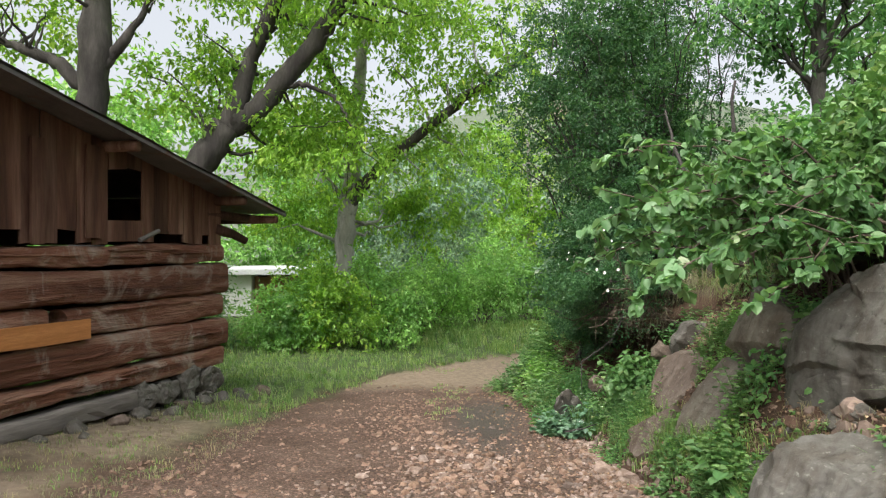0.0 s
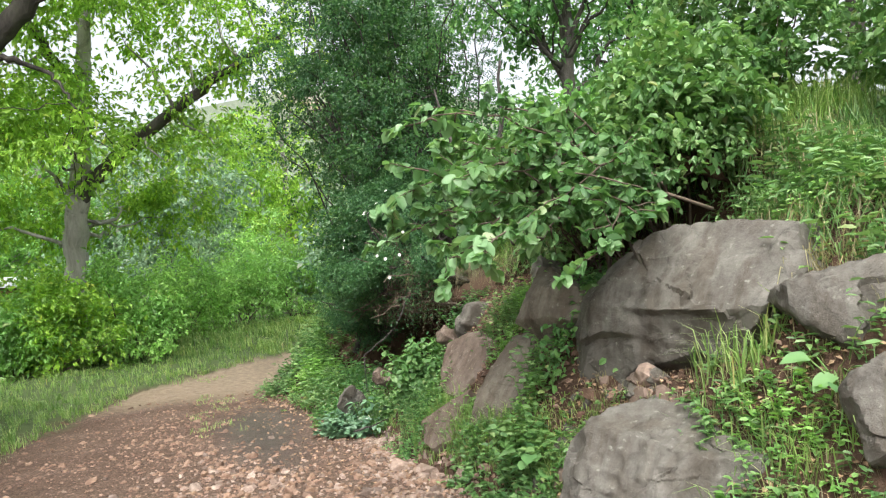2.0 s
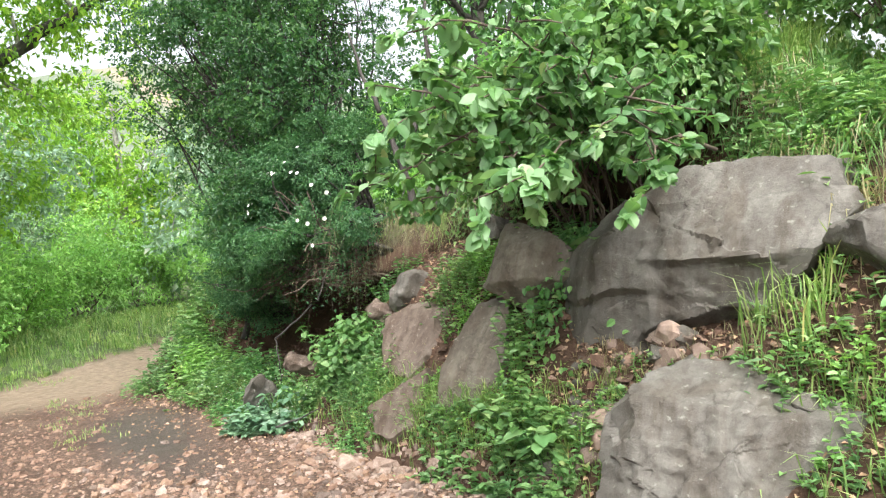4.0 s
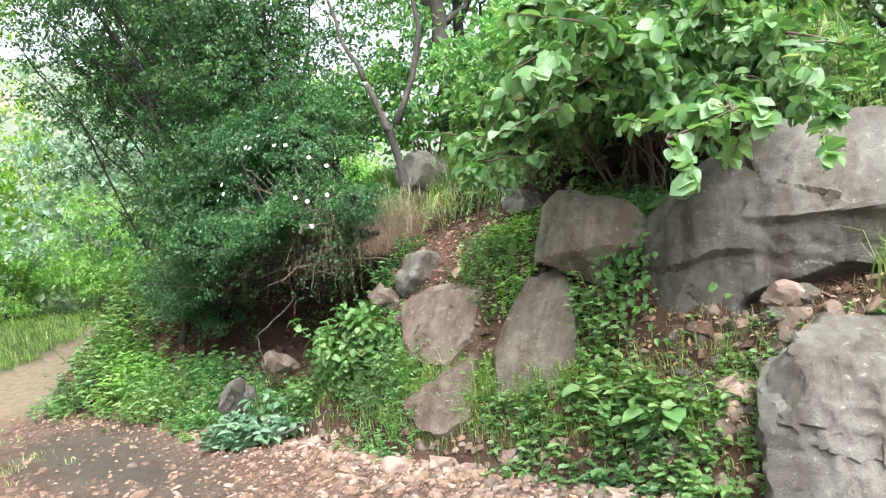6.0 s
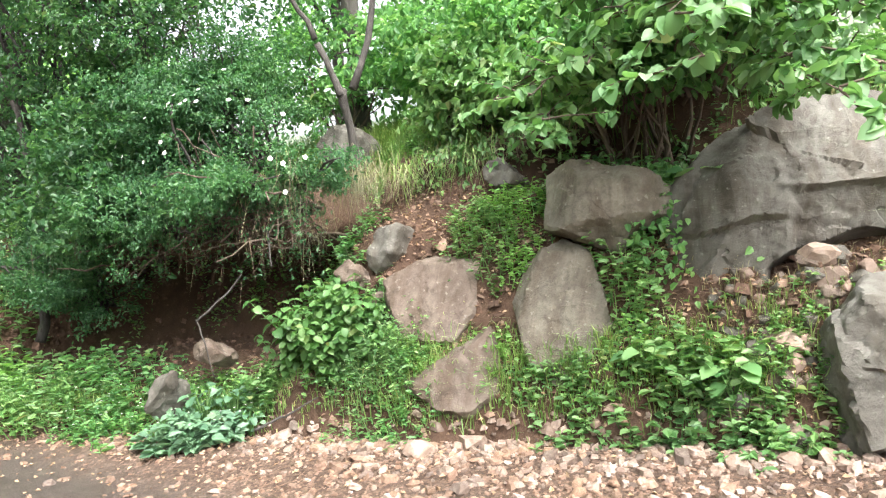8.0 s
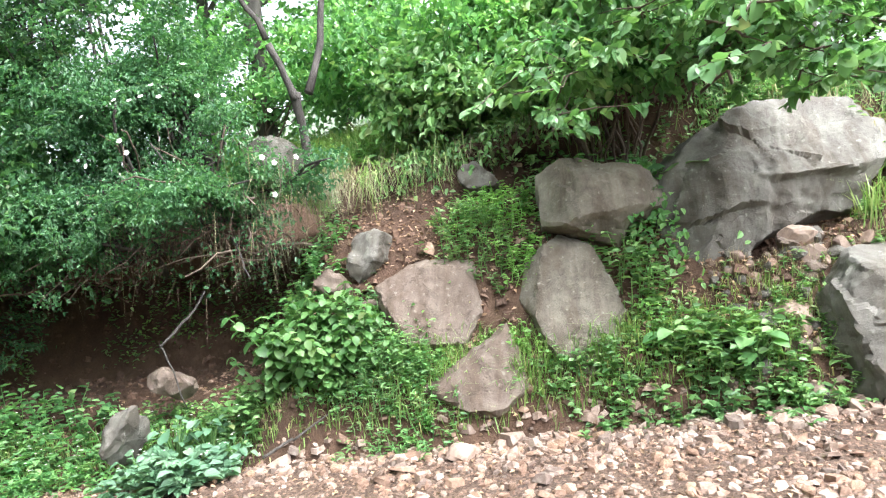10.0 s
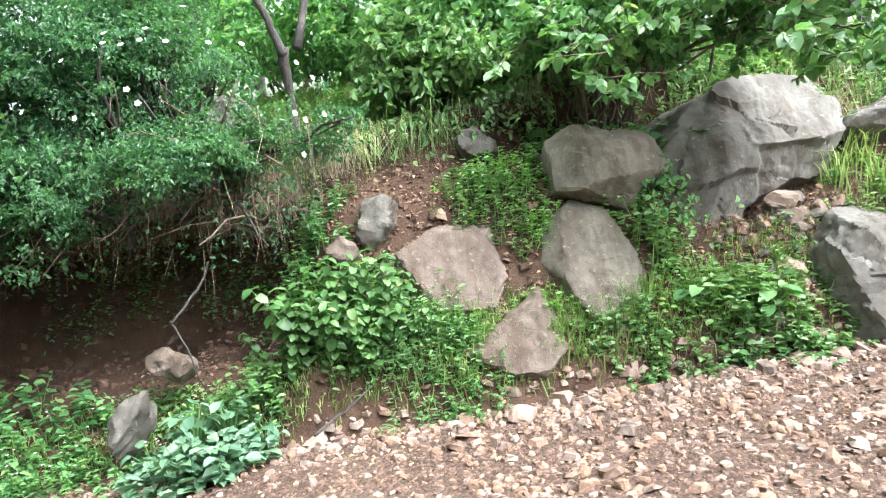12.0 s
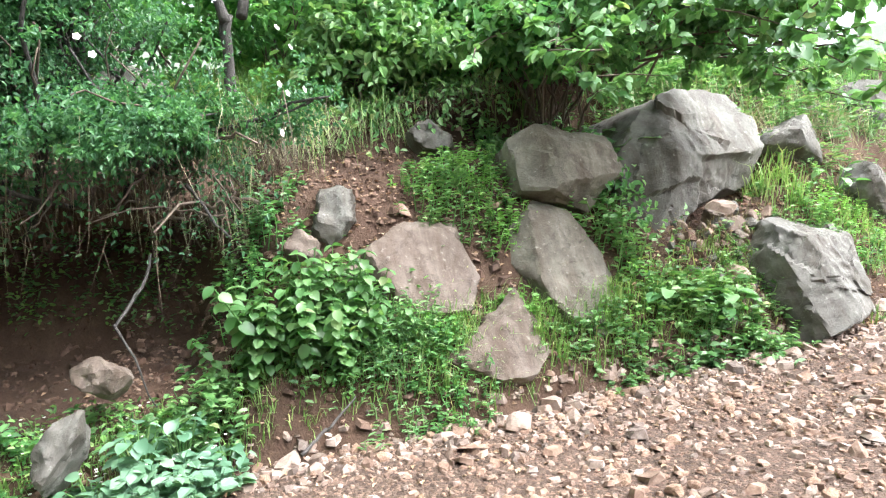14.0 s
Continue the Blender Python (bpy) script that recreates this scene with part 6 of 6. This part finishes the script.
nettle_leaves = [broad_leaf(0.058, 0.044, 800 + k).mesh("leaf", LEAF_NETTLE, True) for k in range(3)]
nr = np.random.default_rng(81)
kinds = [nettle(k) for k in range(4)]
for k in range(60):
    a, rad = nr.uniform(0, 6.28), math.sqrt(nr.uniform(0, 1))
    x, y = (1.79 + 0.15 * rad * math.cos(a), 6.8 + 0.25 * rad * math.sin(a)) if k < 48 else (1.85 + 0.14 * rad * math.cos(a), 7.12 + 0.18 * rad * math.sin(a))
    m = pose(x, y, float(on_land(x, y)), nr.normal(0, 8), nr.normal(-6, 8), nr.uniform(0, 360)) @ Matrix.Scale(1.3 - 0.35 * rad, 4)
    if k < 4:
        kinds[k].matrix_basis = m
    else:
        copy_thing(kinds[k % 4], m)


sc = np.column_stack([2.5 + hr.normal(0, 0.1, 420), 7.02 + hr.normal(0, 0.13, 420), 1.17 + hr.normal(0, 0.06, 420)])
tagged(new("straw_tuft", Shape().hanging(sc, np.column_stack([hr.normal(-1, 0.5, 420), hr.normal(-0.4, 0.6, 420), np.zeros(420)]), hr.uniform(0.12, 0.42, 420), 0.004).mesh("straw_tuft", GRASS_DRY)), "thick tuft of dry straw hanging over the bare soil", "straw", kind="stuff")


def dock(at, n, size, material, label, seed, tall=1.0):
    """A rosette of large leaves, each its own piece."""
    r = np.random.default_rng(seed)
    x, y = at
    z = float(on_land(x, y))
    ob = empty("dock_plant", (x, y, z), label, "plant", "broad-leaved plants by the road")
    ms = [broad_leaf(size * q, size * q * 0.75, seed + 5 + i).mesh("leaf", material, True) for i, q in enumerate((1.0, 0.8, 1.15))]
    st = Shape()
    for i in range(n):
        ang, tilt = i * 2.4 + r.normal(0, 0.2), r.uniform(0.1, 0.9)
        reach = max(size, 0.085) * r.uniform(0.3, 1.25)
        tip = Vector((math.sin(-ang) * reach, math.cos(-ang) * reach, size * (0.5 + tilt) * tall))
        st.tube([(x, y, z), (x + tip.x * 0.6, y + tip.y * 0.6, z + tip.z * 0.7), (x + tip.x, y + tip.y, z + tip.z)], [0.005, 0.004, 0.003], 5)
        leaf = new("leaf", ms[i % 3])
        leaf.parent = ob
        leaf.matrix_basis = pose(tip.x, tip.y, tip.z, r.uniform(-30, 20), r.normal(0, 14), math.degrees(ang))
    tagged(part("stalk", st, LEAF_WEED, ob), kind="stuff")
    return ob


dock((1.78, 4.4), 22, 0.1, LEAF_DOCK, "broad-leaved dock plant below the boulder", 1, 1.5)
dock((1.8, 4.78), 9, 0.1, LEAF_DOCK, "small broad-leaved plant in the weeds", 2)
dock((1.46, 7.68), 34, 0.068, LEAF_BLUE_ONE, "blue-green broad-leaved plant on the road's edge", 3, 3.4)
dock((1.56, 7.52), 30, 0.064, LEAF_BLUE_ONE, "blue-green leafy plant on the road's edge", 4, 3.5)
dock((1.36, 7.86), 20, 0.064, LEAF_BLUE_ONE, "blue-green leafy plant beside the pale stone", 8, 1.9)
dock((1.5, 7.32), 16, 0.064, LEAF_BLUE_ONE, "blue-green leafy plant by the nettles", 5, 2.0)
dock((2.55, 4.62), 7, 0.16, LEAF_DOCK, "large-leaved plant on top of the boulder", 6)
dock((2.5, 2.85), 7, 0.12, LEAF_DOCK, "fresh green plant between the rocks", 7)


# ---- grass and litter ----
def grass(name, xs, ys, n, height, width, material, label, seed, where=None, lean=(-0.3, 0), hang=False):
    r = np.random.default_rng(seed)
    tuft = max(1, n // 9)
    cx, cy = r.uniform(*xs, tuft), r.uniform(*ys, tuft)
    if where is not None:
        ok = where(cx, cy)
        cx, cy = cx[ok], cy[ok]
    k = len(cx) * 9
    x, y = np.repeat(cx, 9) + r.normal(0, 0.035, k), np.repeat(cy, 9) + r.normal(0, 0.035, k)
    p = np.column_stack([x, y, on_land(x, y) - 0.01])
    way = np.column_stack([r.normal(lean[0], 0.8, k), r.normal(lean[1], 0.8, k), np.zeros(k)])
    if hang:
        sh = Shape().hanging(p + [0, 0, 0.03], way, height * r.uniform(0.4, 1.2, k), width)
    else:
        sh = Shape().blades(p, way, height * r.uniform(0.4, 1.15, k), width * r.uniform(0.7, 1.3, k), r.uniform(0.3, 1.25, k))
    return tagged(new(name, sh.mesh(name, material)), label, "grass", kind="stuff")


grass("verge_grass", (-6.5, 2.4), (7.5, 16.4), 34000, 0.16, 0.008, GRASS, "short green grass on the verge by the hut", 1, lambda x, y: (verge(y) - x > -0.1) & (y > 8.6 + vnoise(np.column_stack([x, y, x * 0]), 1.0, 2)))
grass("verge_grass", (-8, 6), (16, 22), 20000, 0.3, 0.014, GRASS, "tall meadow grass beyond the road bend", 2, lambda x, y: verge(y) - x > 0.0)
grass("dry_grass", (-4.6, -2.0), (2.0, 9.5), 9000, 0.07, 0.005, GRASS_DRY, "trodden dry grass before the hut", 33)
grass("verge_grass", (-4.6, -2.2), (2.5, 9.0), 3500, 0.07, 0.006, GRASS, "thin trodden grass before the hut", 3, lambda x, y: vnoise(np.column_stack([x, y, x * 0]), 1.2, 6) > -0.1)
grass("bank_grass", (1.35, 2.3), (4.0, 11), 20000, 0.12, 0.006, GRASS, "green grass along the foot of the bank", 4, lambda x, y: (x - toe(y) > 0.05) & (x - toe(y) < 0.42))
grass("bank_grass", (2.3, 6.0), (0.0, 4.4), 24000, 0.22, 0.008, LEAF_WEED, "long green grass on the bank above the rocks", 5, lambda x, y: (x - toe(y) > 1.25 + 0.4 * (y > 3.2)) & (vnoise(np.column_stack([x, y, x * 0]), 1.8, 21) > -0.35))
grass("bank_grass", (2.7, 5.5), (4.4, 9.0), 22000, 0.34, 0.008, GRASS, "long green grass on top of the bank", 6, lambda x, y: x - toe(y) > 1.75)
grass("dry_grass", (2.6, 3.6), (1.0, 8.5), 3500, 0.4, 0.006, GRASS_DRY, "dry straw-coloured grass hanging over the bank's lip", 7, lambda x, y: (x - toe(y) > 1.5) & (x - toe(y) < 2.0) & (vnoise(np.column_stack([x, y, x * 0]), 1.6, 3) > 0.0), (-1.5, 0), True)

grass("bank_grass", (1.7, 2.5), (2.4, 3.9), 380, 0.2, 0.007, GRASS, "long green grass between the rocks", 9, lambda x, y: vnoise(np.column_stack([x, y, x * 0]), 3.0, 6) > 0.1)
grass("long_grass", (2.3, 2.65), (3.25, 3.6), 190, 0.34, 0.008, GRASS, "long bright green grass beside the boulder", 41)
grass("long_grass", (1.95, 2.4), (2.7, 3.2), 200, 0.22, 0.007, GRASS, "long bright green grass between the rocks", 42)
grass("bank_grass", (1.4, 1.9), (4.2, 6.6), 2600, 0.2, 0.006, GRASS, "tall thin grass along the foot of the bank", 43, lambda x, y: (x - toe(y) > 0.05) & (x - toe(y) < 0.4))
grass("dry_grass", (1.75, 2.4), (3.3, 4.6), 1800, 0.1, 0.004, GRASS_DRY, "dry straw among the rubble under the boulder", 44)
grass("long_grass", (2.6, 3.7), (5.7, 7.4), 1600, 0.4, 0.008, GRASS, "long bright green grass arching over the lip of the bank", 45, lambda x, y: (x - toe(y) > 1.6) & (x - toe(y) < 2.5), (-0.8, 0))
grass("dry_grass", (2.9, 4.4), (2.0, 4.5), 4200, 0.5, 0.006, GRASS_DRY, "long dry grass drooping down the bank behind the boulder", 46, None, (-1.0, -0.3), True)
grass("long_grass", (3.0, 4.6), (1.8, 4.5), 5200, 0.42, 0.008, LEAF_WEED, "long green grass drooping down the bank behind the boulder", 47, None, (-1.0, -0.4), True)
grass("dry_grass", (2.2, 2.9), (2.2, 3.6), 1100, 0.14, 0.004, GRASS_DRY, "dry straw lying between the rocks", 48)
grass("road_grass", (-0.6, 0.6), (8.5, 14.0), 1500, 0.07, 0.006, GRASS, "thin grass along the crown of the road", 10, lambda x, y: (np.abs(x + 0.1 - 0.02 * y) < 0.28) & (vnoise(np.column_stack([x, y, x * 0]), 1.0, 4) > 0.0))


def pebbles(n, seed, xs, ys, size, dense, thick=0.4):
    """Low angular stones half sunk in the earth."""
    r = np.random.default_rng(seed)
    x, y = r.uniform(*xs, n), r.uniform(*ys, n)
    ok = dense(x, y) > r.uniform(0, 1, n)
    x, y = x[ok], y[ok]
    k = len(x)
    s = size * np.exp(r.normal(0, 0.5, k))
    ring = np.array([(1, 0), (.3, .95), (-.8, .6), (-.8, -.6), (.3, -.95)])
    d = np.concatenate([np.column_stack([ring, [-.5] * 5]), np.column_stack([ring * 0.68, [.75, .6, .8, .55, .7]])])
    f = np.array([t for i in range(5) for t in ((i, (i + 1) % 5, 5 + (i + 1) % 5), (i, 5 + (i + 1) % 5, 5 + i))] + [(5, 6, 7), (5, 7, 8), (5, 8, 9)])
    v = d[None] * s[:, None, None] * np.concatenate([r.uniform(0.75, 1.2, (k, 5, 1)), r.uniform(0.7, 1.3, (k, 5, 1))], 1) * np.array([1.0, 0.72, thick]) * np.stack([np.ones(k), r.uniform(0.7, 1.2, k), r.uniform(0.7, 1.3, k)], -1)[:, None]
    v = v + r.normal(0, 0.07, (k, 10, 3)) * s[:, None, None]
    lean = r.normal(0, 0.22, (k, 2))
    v[:, :, 2] += v[:, :, 0] * lean[:, :1] + v[:, :, 1] * lean[:, 1:]
    a = r.uniform(0, 6.28, k)
    c, q = np.cos(a)[:, None], np.sin(a)[:, None]
    v = np.stack([v[:, :, 0] * c - v[:, :, 1] * q, v[:, :, 0] * q + v[:, :, 1] * c, v[:, :, 2]], -1)
    v = v + np.column_stack([x, y, on_land(x, y) + s * 0.12])[:, None]
    return Shape().add(v.reshape(-1, 3), (np.arange(k)[:, None, None] * 10 + f[None]).reshape(-1, 3))


def stony(x, y):
    """The stony patch where the road is worn."""
    inside = (x < toe(y) + 0.1) & (x > verge(y))
    f = np.column_stack([x, y, x * 0])
    blob = np.exp(-(((x - 0.2) / 1.1) ** 2 + ((y - 4.2) / 2.6) ** 2) ** 1.5)
    edge = np.exp(-((x - toe(y) + 0.12) / 0.16) ** 2) * np.clip((7.9 - y) / 1.5, 0, 1)
    return inside * np.clip(np.maximum(blob * (0.6 + 0.6 * vnoise(f, 1.8, 13)), edge), 0, 1)


def on_road(x, y):
    inside = (x < toe(y) + 0.12) & (x > verge(y) - 0.1)
    patch = 0.35 + 0.65 * np.clip(vnoise(np.column_stack([x, y, x * 0]), 0.9, 12) + 0.4, 0, 1)
    strip = 0.35 + 0.65 * np.exp(-((x - toe(y) + 0.25) / 0.45) ** 2) + 0.5 * np.exp(-((x - toe(y) + 1.5) / 0.5) ** 2)
    return inside * (1 - 0.75 * muddy(x, y)) * patch * np.clip(strip, 0, 1) * np.clip(1.25 - (y - 6.5) * 0.22, 0.3, 1)


tagged(new("gravel", pebbles(38000, 1, (-2.8, 2.2), (-4.0, 12.0), 0.014, on_road).mesh("gravel", GRAVEL)), "loose pinkish gravel strewn over the dirt road", "gravel", kind="stuff")
tagged(new("gravel", pebbles(10000, 4, (-1.6, 1.7), (1.0, 8.5), 0.019, stony).mesh("gravel", GRAVEL_PALE)), "pale pinkish stones packed along the worn road", "gravel", kind="stuff")
tagged(new("gravel", pebbles(9000, 5, (-1.6, 1.7), (1.0, 8.5), 0.014, stony).mesh("gravel", GRAVEL)), "small brownish stones packed along the worn road", "gravel", kind="stuff")
tagged(new("gravel", pebbles(4500, 2, (-2.6, 1.6), (1.0, 12.0), 0.022, on_road).mesh("gravel", GRAVEL)), "coarser pinkish beige stones on the dirt road", "gravel", kind="stuff")
tagged(new("gravel", pebbles(5000, 3, (1.6, 3.0), (3.0, 8.0), 0.013, lambda x, y: (x - toe(y) > 0.2) & (x - toe(y) < 1.6), 0.3).mesh("gravel", GRAVEL)), "bits of stone on the bare soil slope", "gravel", kind="stuff")
tagged(new("soil_clods", pebbles(4500, 6, (1.5, 3.1), (3.2, 11.0), 0.016, lambda x, y: (x - toe(y) > 0.1) & (x - toe(y) < 1.7), 0.6).mesh("soil_clods", EARTH_CLOD)), "crumbs and clods of reddish brown soil on the bare slope", "soil", kind="stuff")
def bank_foot(x, y):
    """The strip of broken stone along the foot of the bank."""
    u = x - toe(y)
    return (u < 0.06) * np.exp(-(np.minimum(u + 0.1, 0) / 0.3) ** 2) * line(y, [2.0, 3.0, 5.2, 6.5, 7.6, 9.0], [0.7, 1.0, 0.8, 0.5, 0.35, 0.0])


tagged(new("gravel", pebbles(8000, 7, (0.6, 2.3), (2.0, 9.0), 0.02, bank_foot, 0.55).mesh("gravel", GRAVEL_PALE)), "pale pinkish broken stones along the foot of the bank", "gravel", kind="stuff")
r_l = np.random.default_rng(9)
lx, ly = r_l.uniform(-2.6, 2.6, 5000), r_l.uniform(1.5, 11, 5000)
lk = (lx > verge(ly)) & (lx < toe(ly) + 1.6) & (np.maximum(np.exp(-((lx - toe(ly) + 0.1) / 0.7) ** 2), 0.9 * ((lx - toe(ly) > 0.4) & (ly > 5.8) & (ly < 7.1))) > r_l.uniform(0, 1, 5000))
lx, ly = lx[lk], ly[lk]
lp = np.column_stack([lx, ly, on_land(lx, ly) + 0.008])
lw = r_l.normal(0, 1, (len(lx), 3)) * [1, 1, 0.2]
lu = r_l.normal(0, 0.3, (len(lx), 3)) + [0, 0, 1]
bx, by = r_l.uniform(1.7, 2.8, 2600), np.where(r_l.uniform(0, 1, 2600) < 0.65, r_l.uniform(2.3, 4.7, 2600), r_l.uniform(4.7, 7.0, 2600))
lx, ly, lp = np.append(lx, bx), np.append(ly, by), np.concatenate([lp, np.column_stack([bx, by, on_land(bx, by) + r_l.uniform(0.005, 0.03, 2600)])])
lw, lu = np.concatenate([lw, r_l.normal(0, 1, (2600, 3)) * [1, 1, 0.3]]), np.concatenate([lu, r_l.normal(0, 0.4, (2600, 3)) + [0, 0, 1]])
tagged(new("leaf_litter", Shape().leaves(lp, lw, lu, 0.035, 0.022).mesh("leaf_litter", DRY_LEAF)), "dry brown fallen leaves along the road's edge", "fallen leaves", kind="stuff")

# dead stems hanging under the rose bush
dr = np.random.default_rng(61)
for k, (n, long, wide, m, lab) in enumerate([(170, 0.6, 0.004, GRASS_DRY, "dry straw-coloured stems hanging under the rose bush"), (300, 0.6, 0.004, TWIG, "thin brown roots and twigs hanging under the rose bush")]):
    dy = dr.uniform(6.95, 8.9, n)
    dp = np.column_stack([2.08 + dr.normal(0, 0.12, n) + 0.12 * vnoise(np.column_stack([dy, dy * 0, dy * 0]), 2.0, 5), dy, 1.12 + dr.normal(0, 0.12, n) - 0.1 * np.abs(dy - 7.5)])
    tagged(new("hanging_stems", Shape().hanging(dp, dr.normal(0, 0.5, (n, 3)) * [1, 1, 0] + [-0.4, 0, 0], long * dr.uniform(0.4, 1.2, n), wide).mesh("hanging_stems", m)), lab, "dead stems", kind="stuff")

# roots and straw hanging from the turf edge
for k, (n, long, wide, m, lab) in enumerate([(420, 0.3, 0.004, TWIG, "thin brown roots hanging from the turf edge"), (420, 0.34, 0.005, GRASS_DRY, "dry straw hanging from the turf edge"), (800, 0.4, 0.007, GRASS, "green grass drooping over the turf edge")]):
    dy = dr.uniform(5.4, 7.2, n)
    dp = np.column_stack([scarp_x(dy) + 0.07 * np.sin(dy * 5.3) + dr.normal(0.03, 0.05, n), dy, scarp_z(dy) - 0.02 + dr.normal(0, 0.04, n)])
    dp = dp[vnoise(np.column_stack([dy, dy * 0, dy * 0]), 3.0, 50 + k) > -0.25]
    tagged(new("hanging_stems", Shape().hanging(dp, dr.normal(0, 0.5, (len(dp), 3)) * [1, 1, 0] + [-0.5, 0, 0], long * dr.uniform(0.35, 1.2, len(dp)), wide).mesh("hanging_stems", m)), lab, "dead stems" if k < 2 else "grass", kind="stuff")

# white rose flowers
fl_r = np.random.default_rng(12)
fl_c, fl_d = clump_points(np.array((2.1, 7.8, 1.4)), np.array((0.68, 0.9, 0.7)), 900, 455, 0.9, 0.3, 0.1)
keep = np.where((fl_c[:, 0] < 1.9) & (fl_c[:, 2] > 1.0))[0][:24]
petals = Shape()
for a in range(5):
    c, q = math.cos(a * 1.2566), math.sin(a * 1.2566)
    petals.add(np.array([(0, 0, 0), (c * 0.01 - q * 0.009, q * 0.01 + c * 0.009, 0.005), (c * 0.018, q * 0.018, 0.007), (c * 0.01 + q * 0.009, q * 0.01 - c * 0.009, 0.005)]), None, [(0, 3, 2, 1)])
flower_me = petals.mesh("rose_flower", PETAL)
for k in keep:
    ob = new("rose_flower", flower_me)
    ob.matrix_world = look(fl_c[k] + np.array((-0.08, 0, 0.02)), fl_c[k] + np.array((-0.08, 0, 0.02)) - fl_d[k] + np.array((0.3, 0.1, -0.5))).copy()
    tagged(ob, "open white wild rose flower on the bush", "flower", "white roses")

# small white daisies among the weeds before the hollow
dz = np.random.default_rng(91)
dx_, dy_ = dz.normal(1.5, 0.16, 150), dz.uniform(7.3, 9.6, 150)
dp_ = np.repeat(np.column_stack([dx_, dy_, on_land(dx_, dy_) + dz.uniform(0.1, 0.24, 150)]), 5, 0)
da = np.tile(np.arange(5) * 1.2566, 150)
tagged(new("daisies", Shape().leaves(dp_, np.column_stack([np.cos(da), np.sin(da), 0.1 + 0 * da]), np.tile([0.0, 0.0, 1.0], (750, 1)), 0.009, 0.007).mesh("daisies", PETAL)), "tiny white daisies among the weeds", "flowers", kind="stuff")

# the road's larger stones, one by one
bit_meshes = [rock_shape(oval(1.0, 0.75, 7, 170 + k), 0.3, 0.3, 180 + k, 2, 8, 0.0, cut=(0.6, 0.88)).mesh("stone", STONE_BIT) for k in range(6)]
r_s = np.random.default_rng(15)
placed = 0
while placed < 300:
    x, y = r_s.uniform(-1.8, 1.5), r_s.uniform(3.0, 9.0)
    if max(stony(np.array([x]), np.array([y]))[0], 0.3 * on_road(np.array([x]), np.array([y]))[0]) < r_s.uniform(0.2, 1.0):
        continue
    sz = r_s.uniform(0.04, 0.09)
    ob = new("stone", bit_meshes[placed % 6])
    ob.parent = road
    ob.matrix_basis = pose(x, y, float(on_land(x, y)) + sz * 0.12, r_s.normal(0, 12), r_s.normal(0, 12), r_s.uniform(0, 360)) @ Matrix.Scale(sz, 4)
    placed += 1
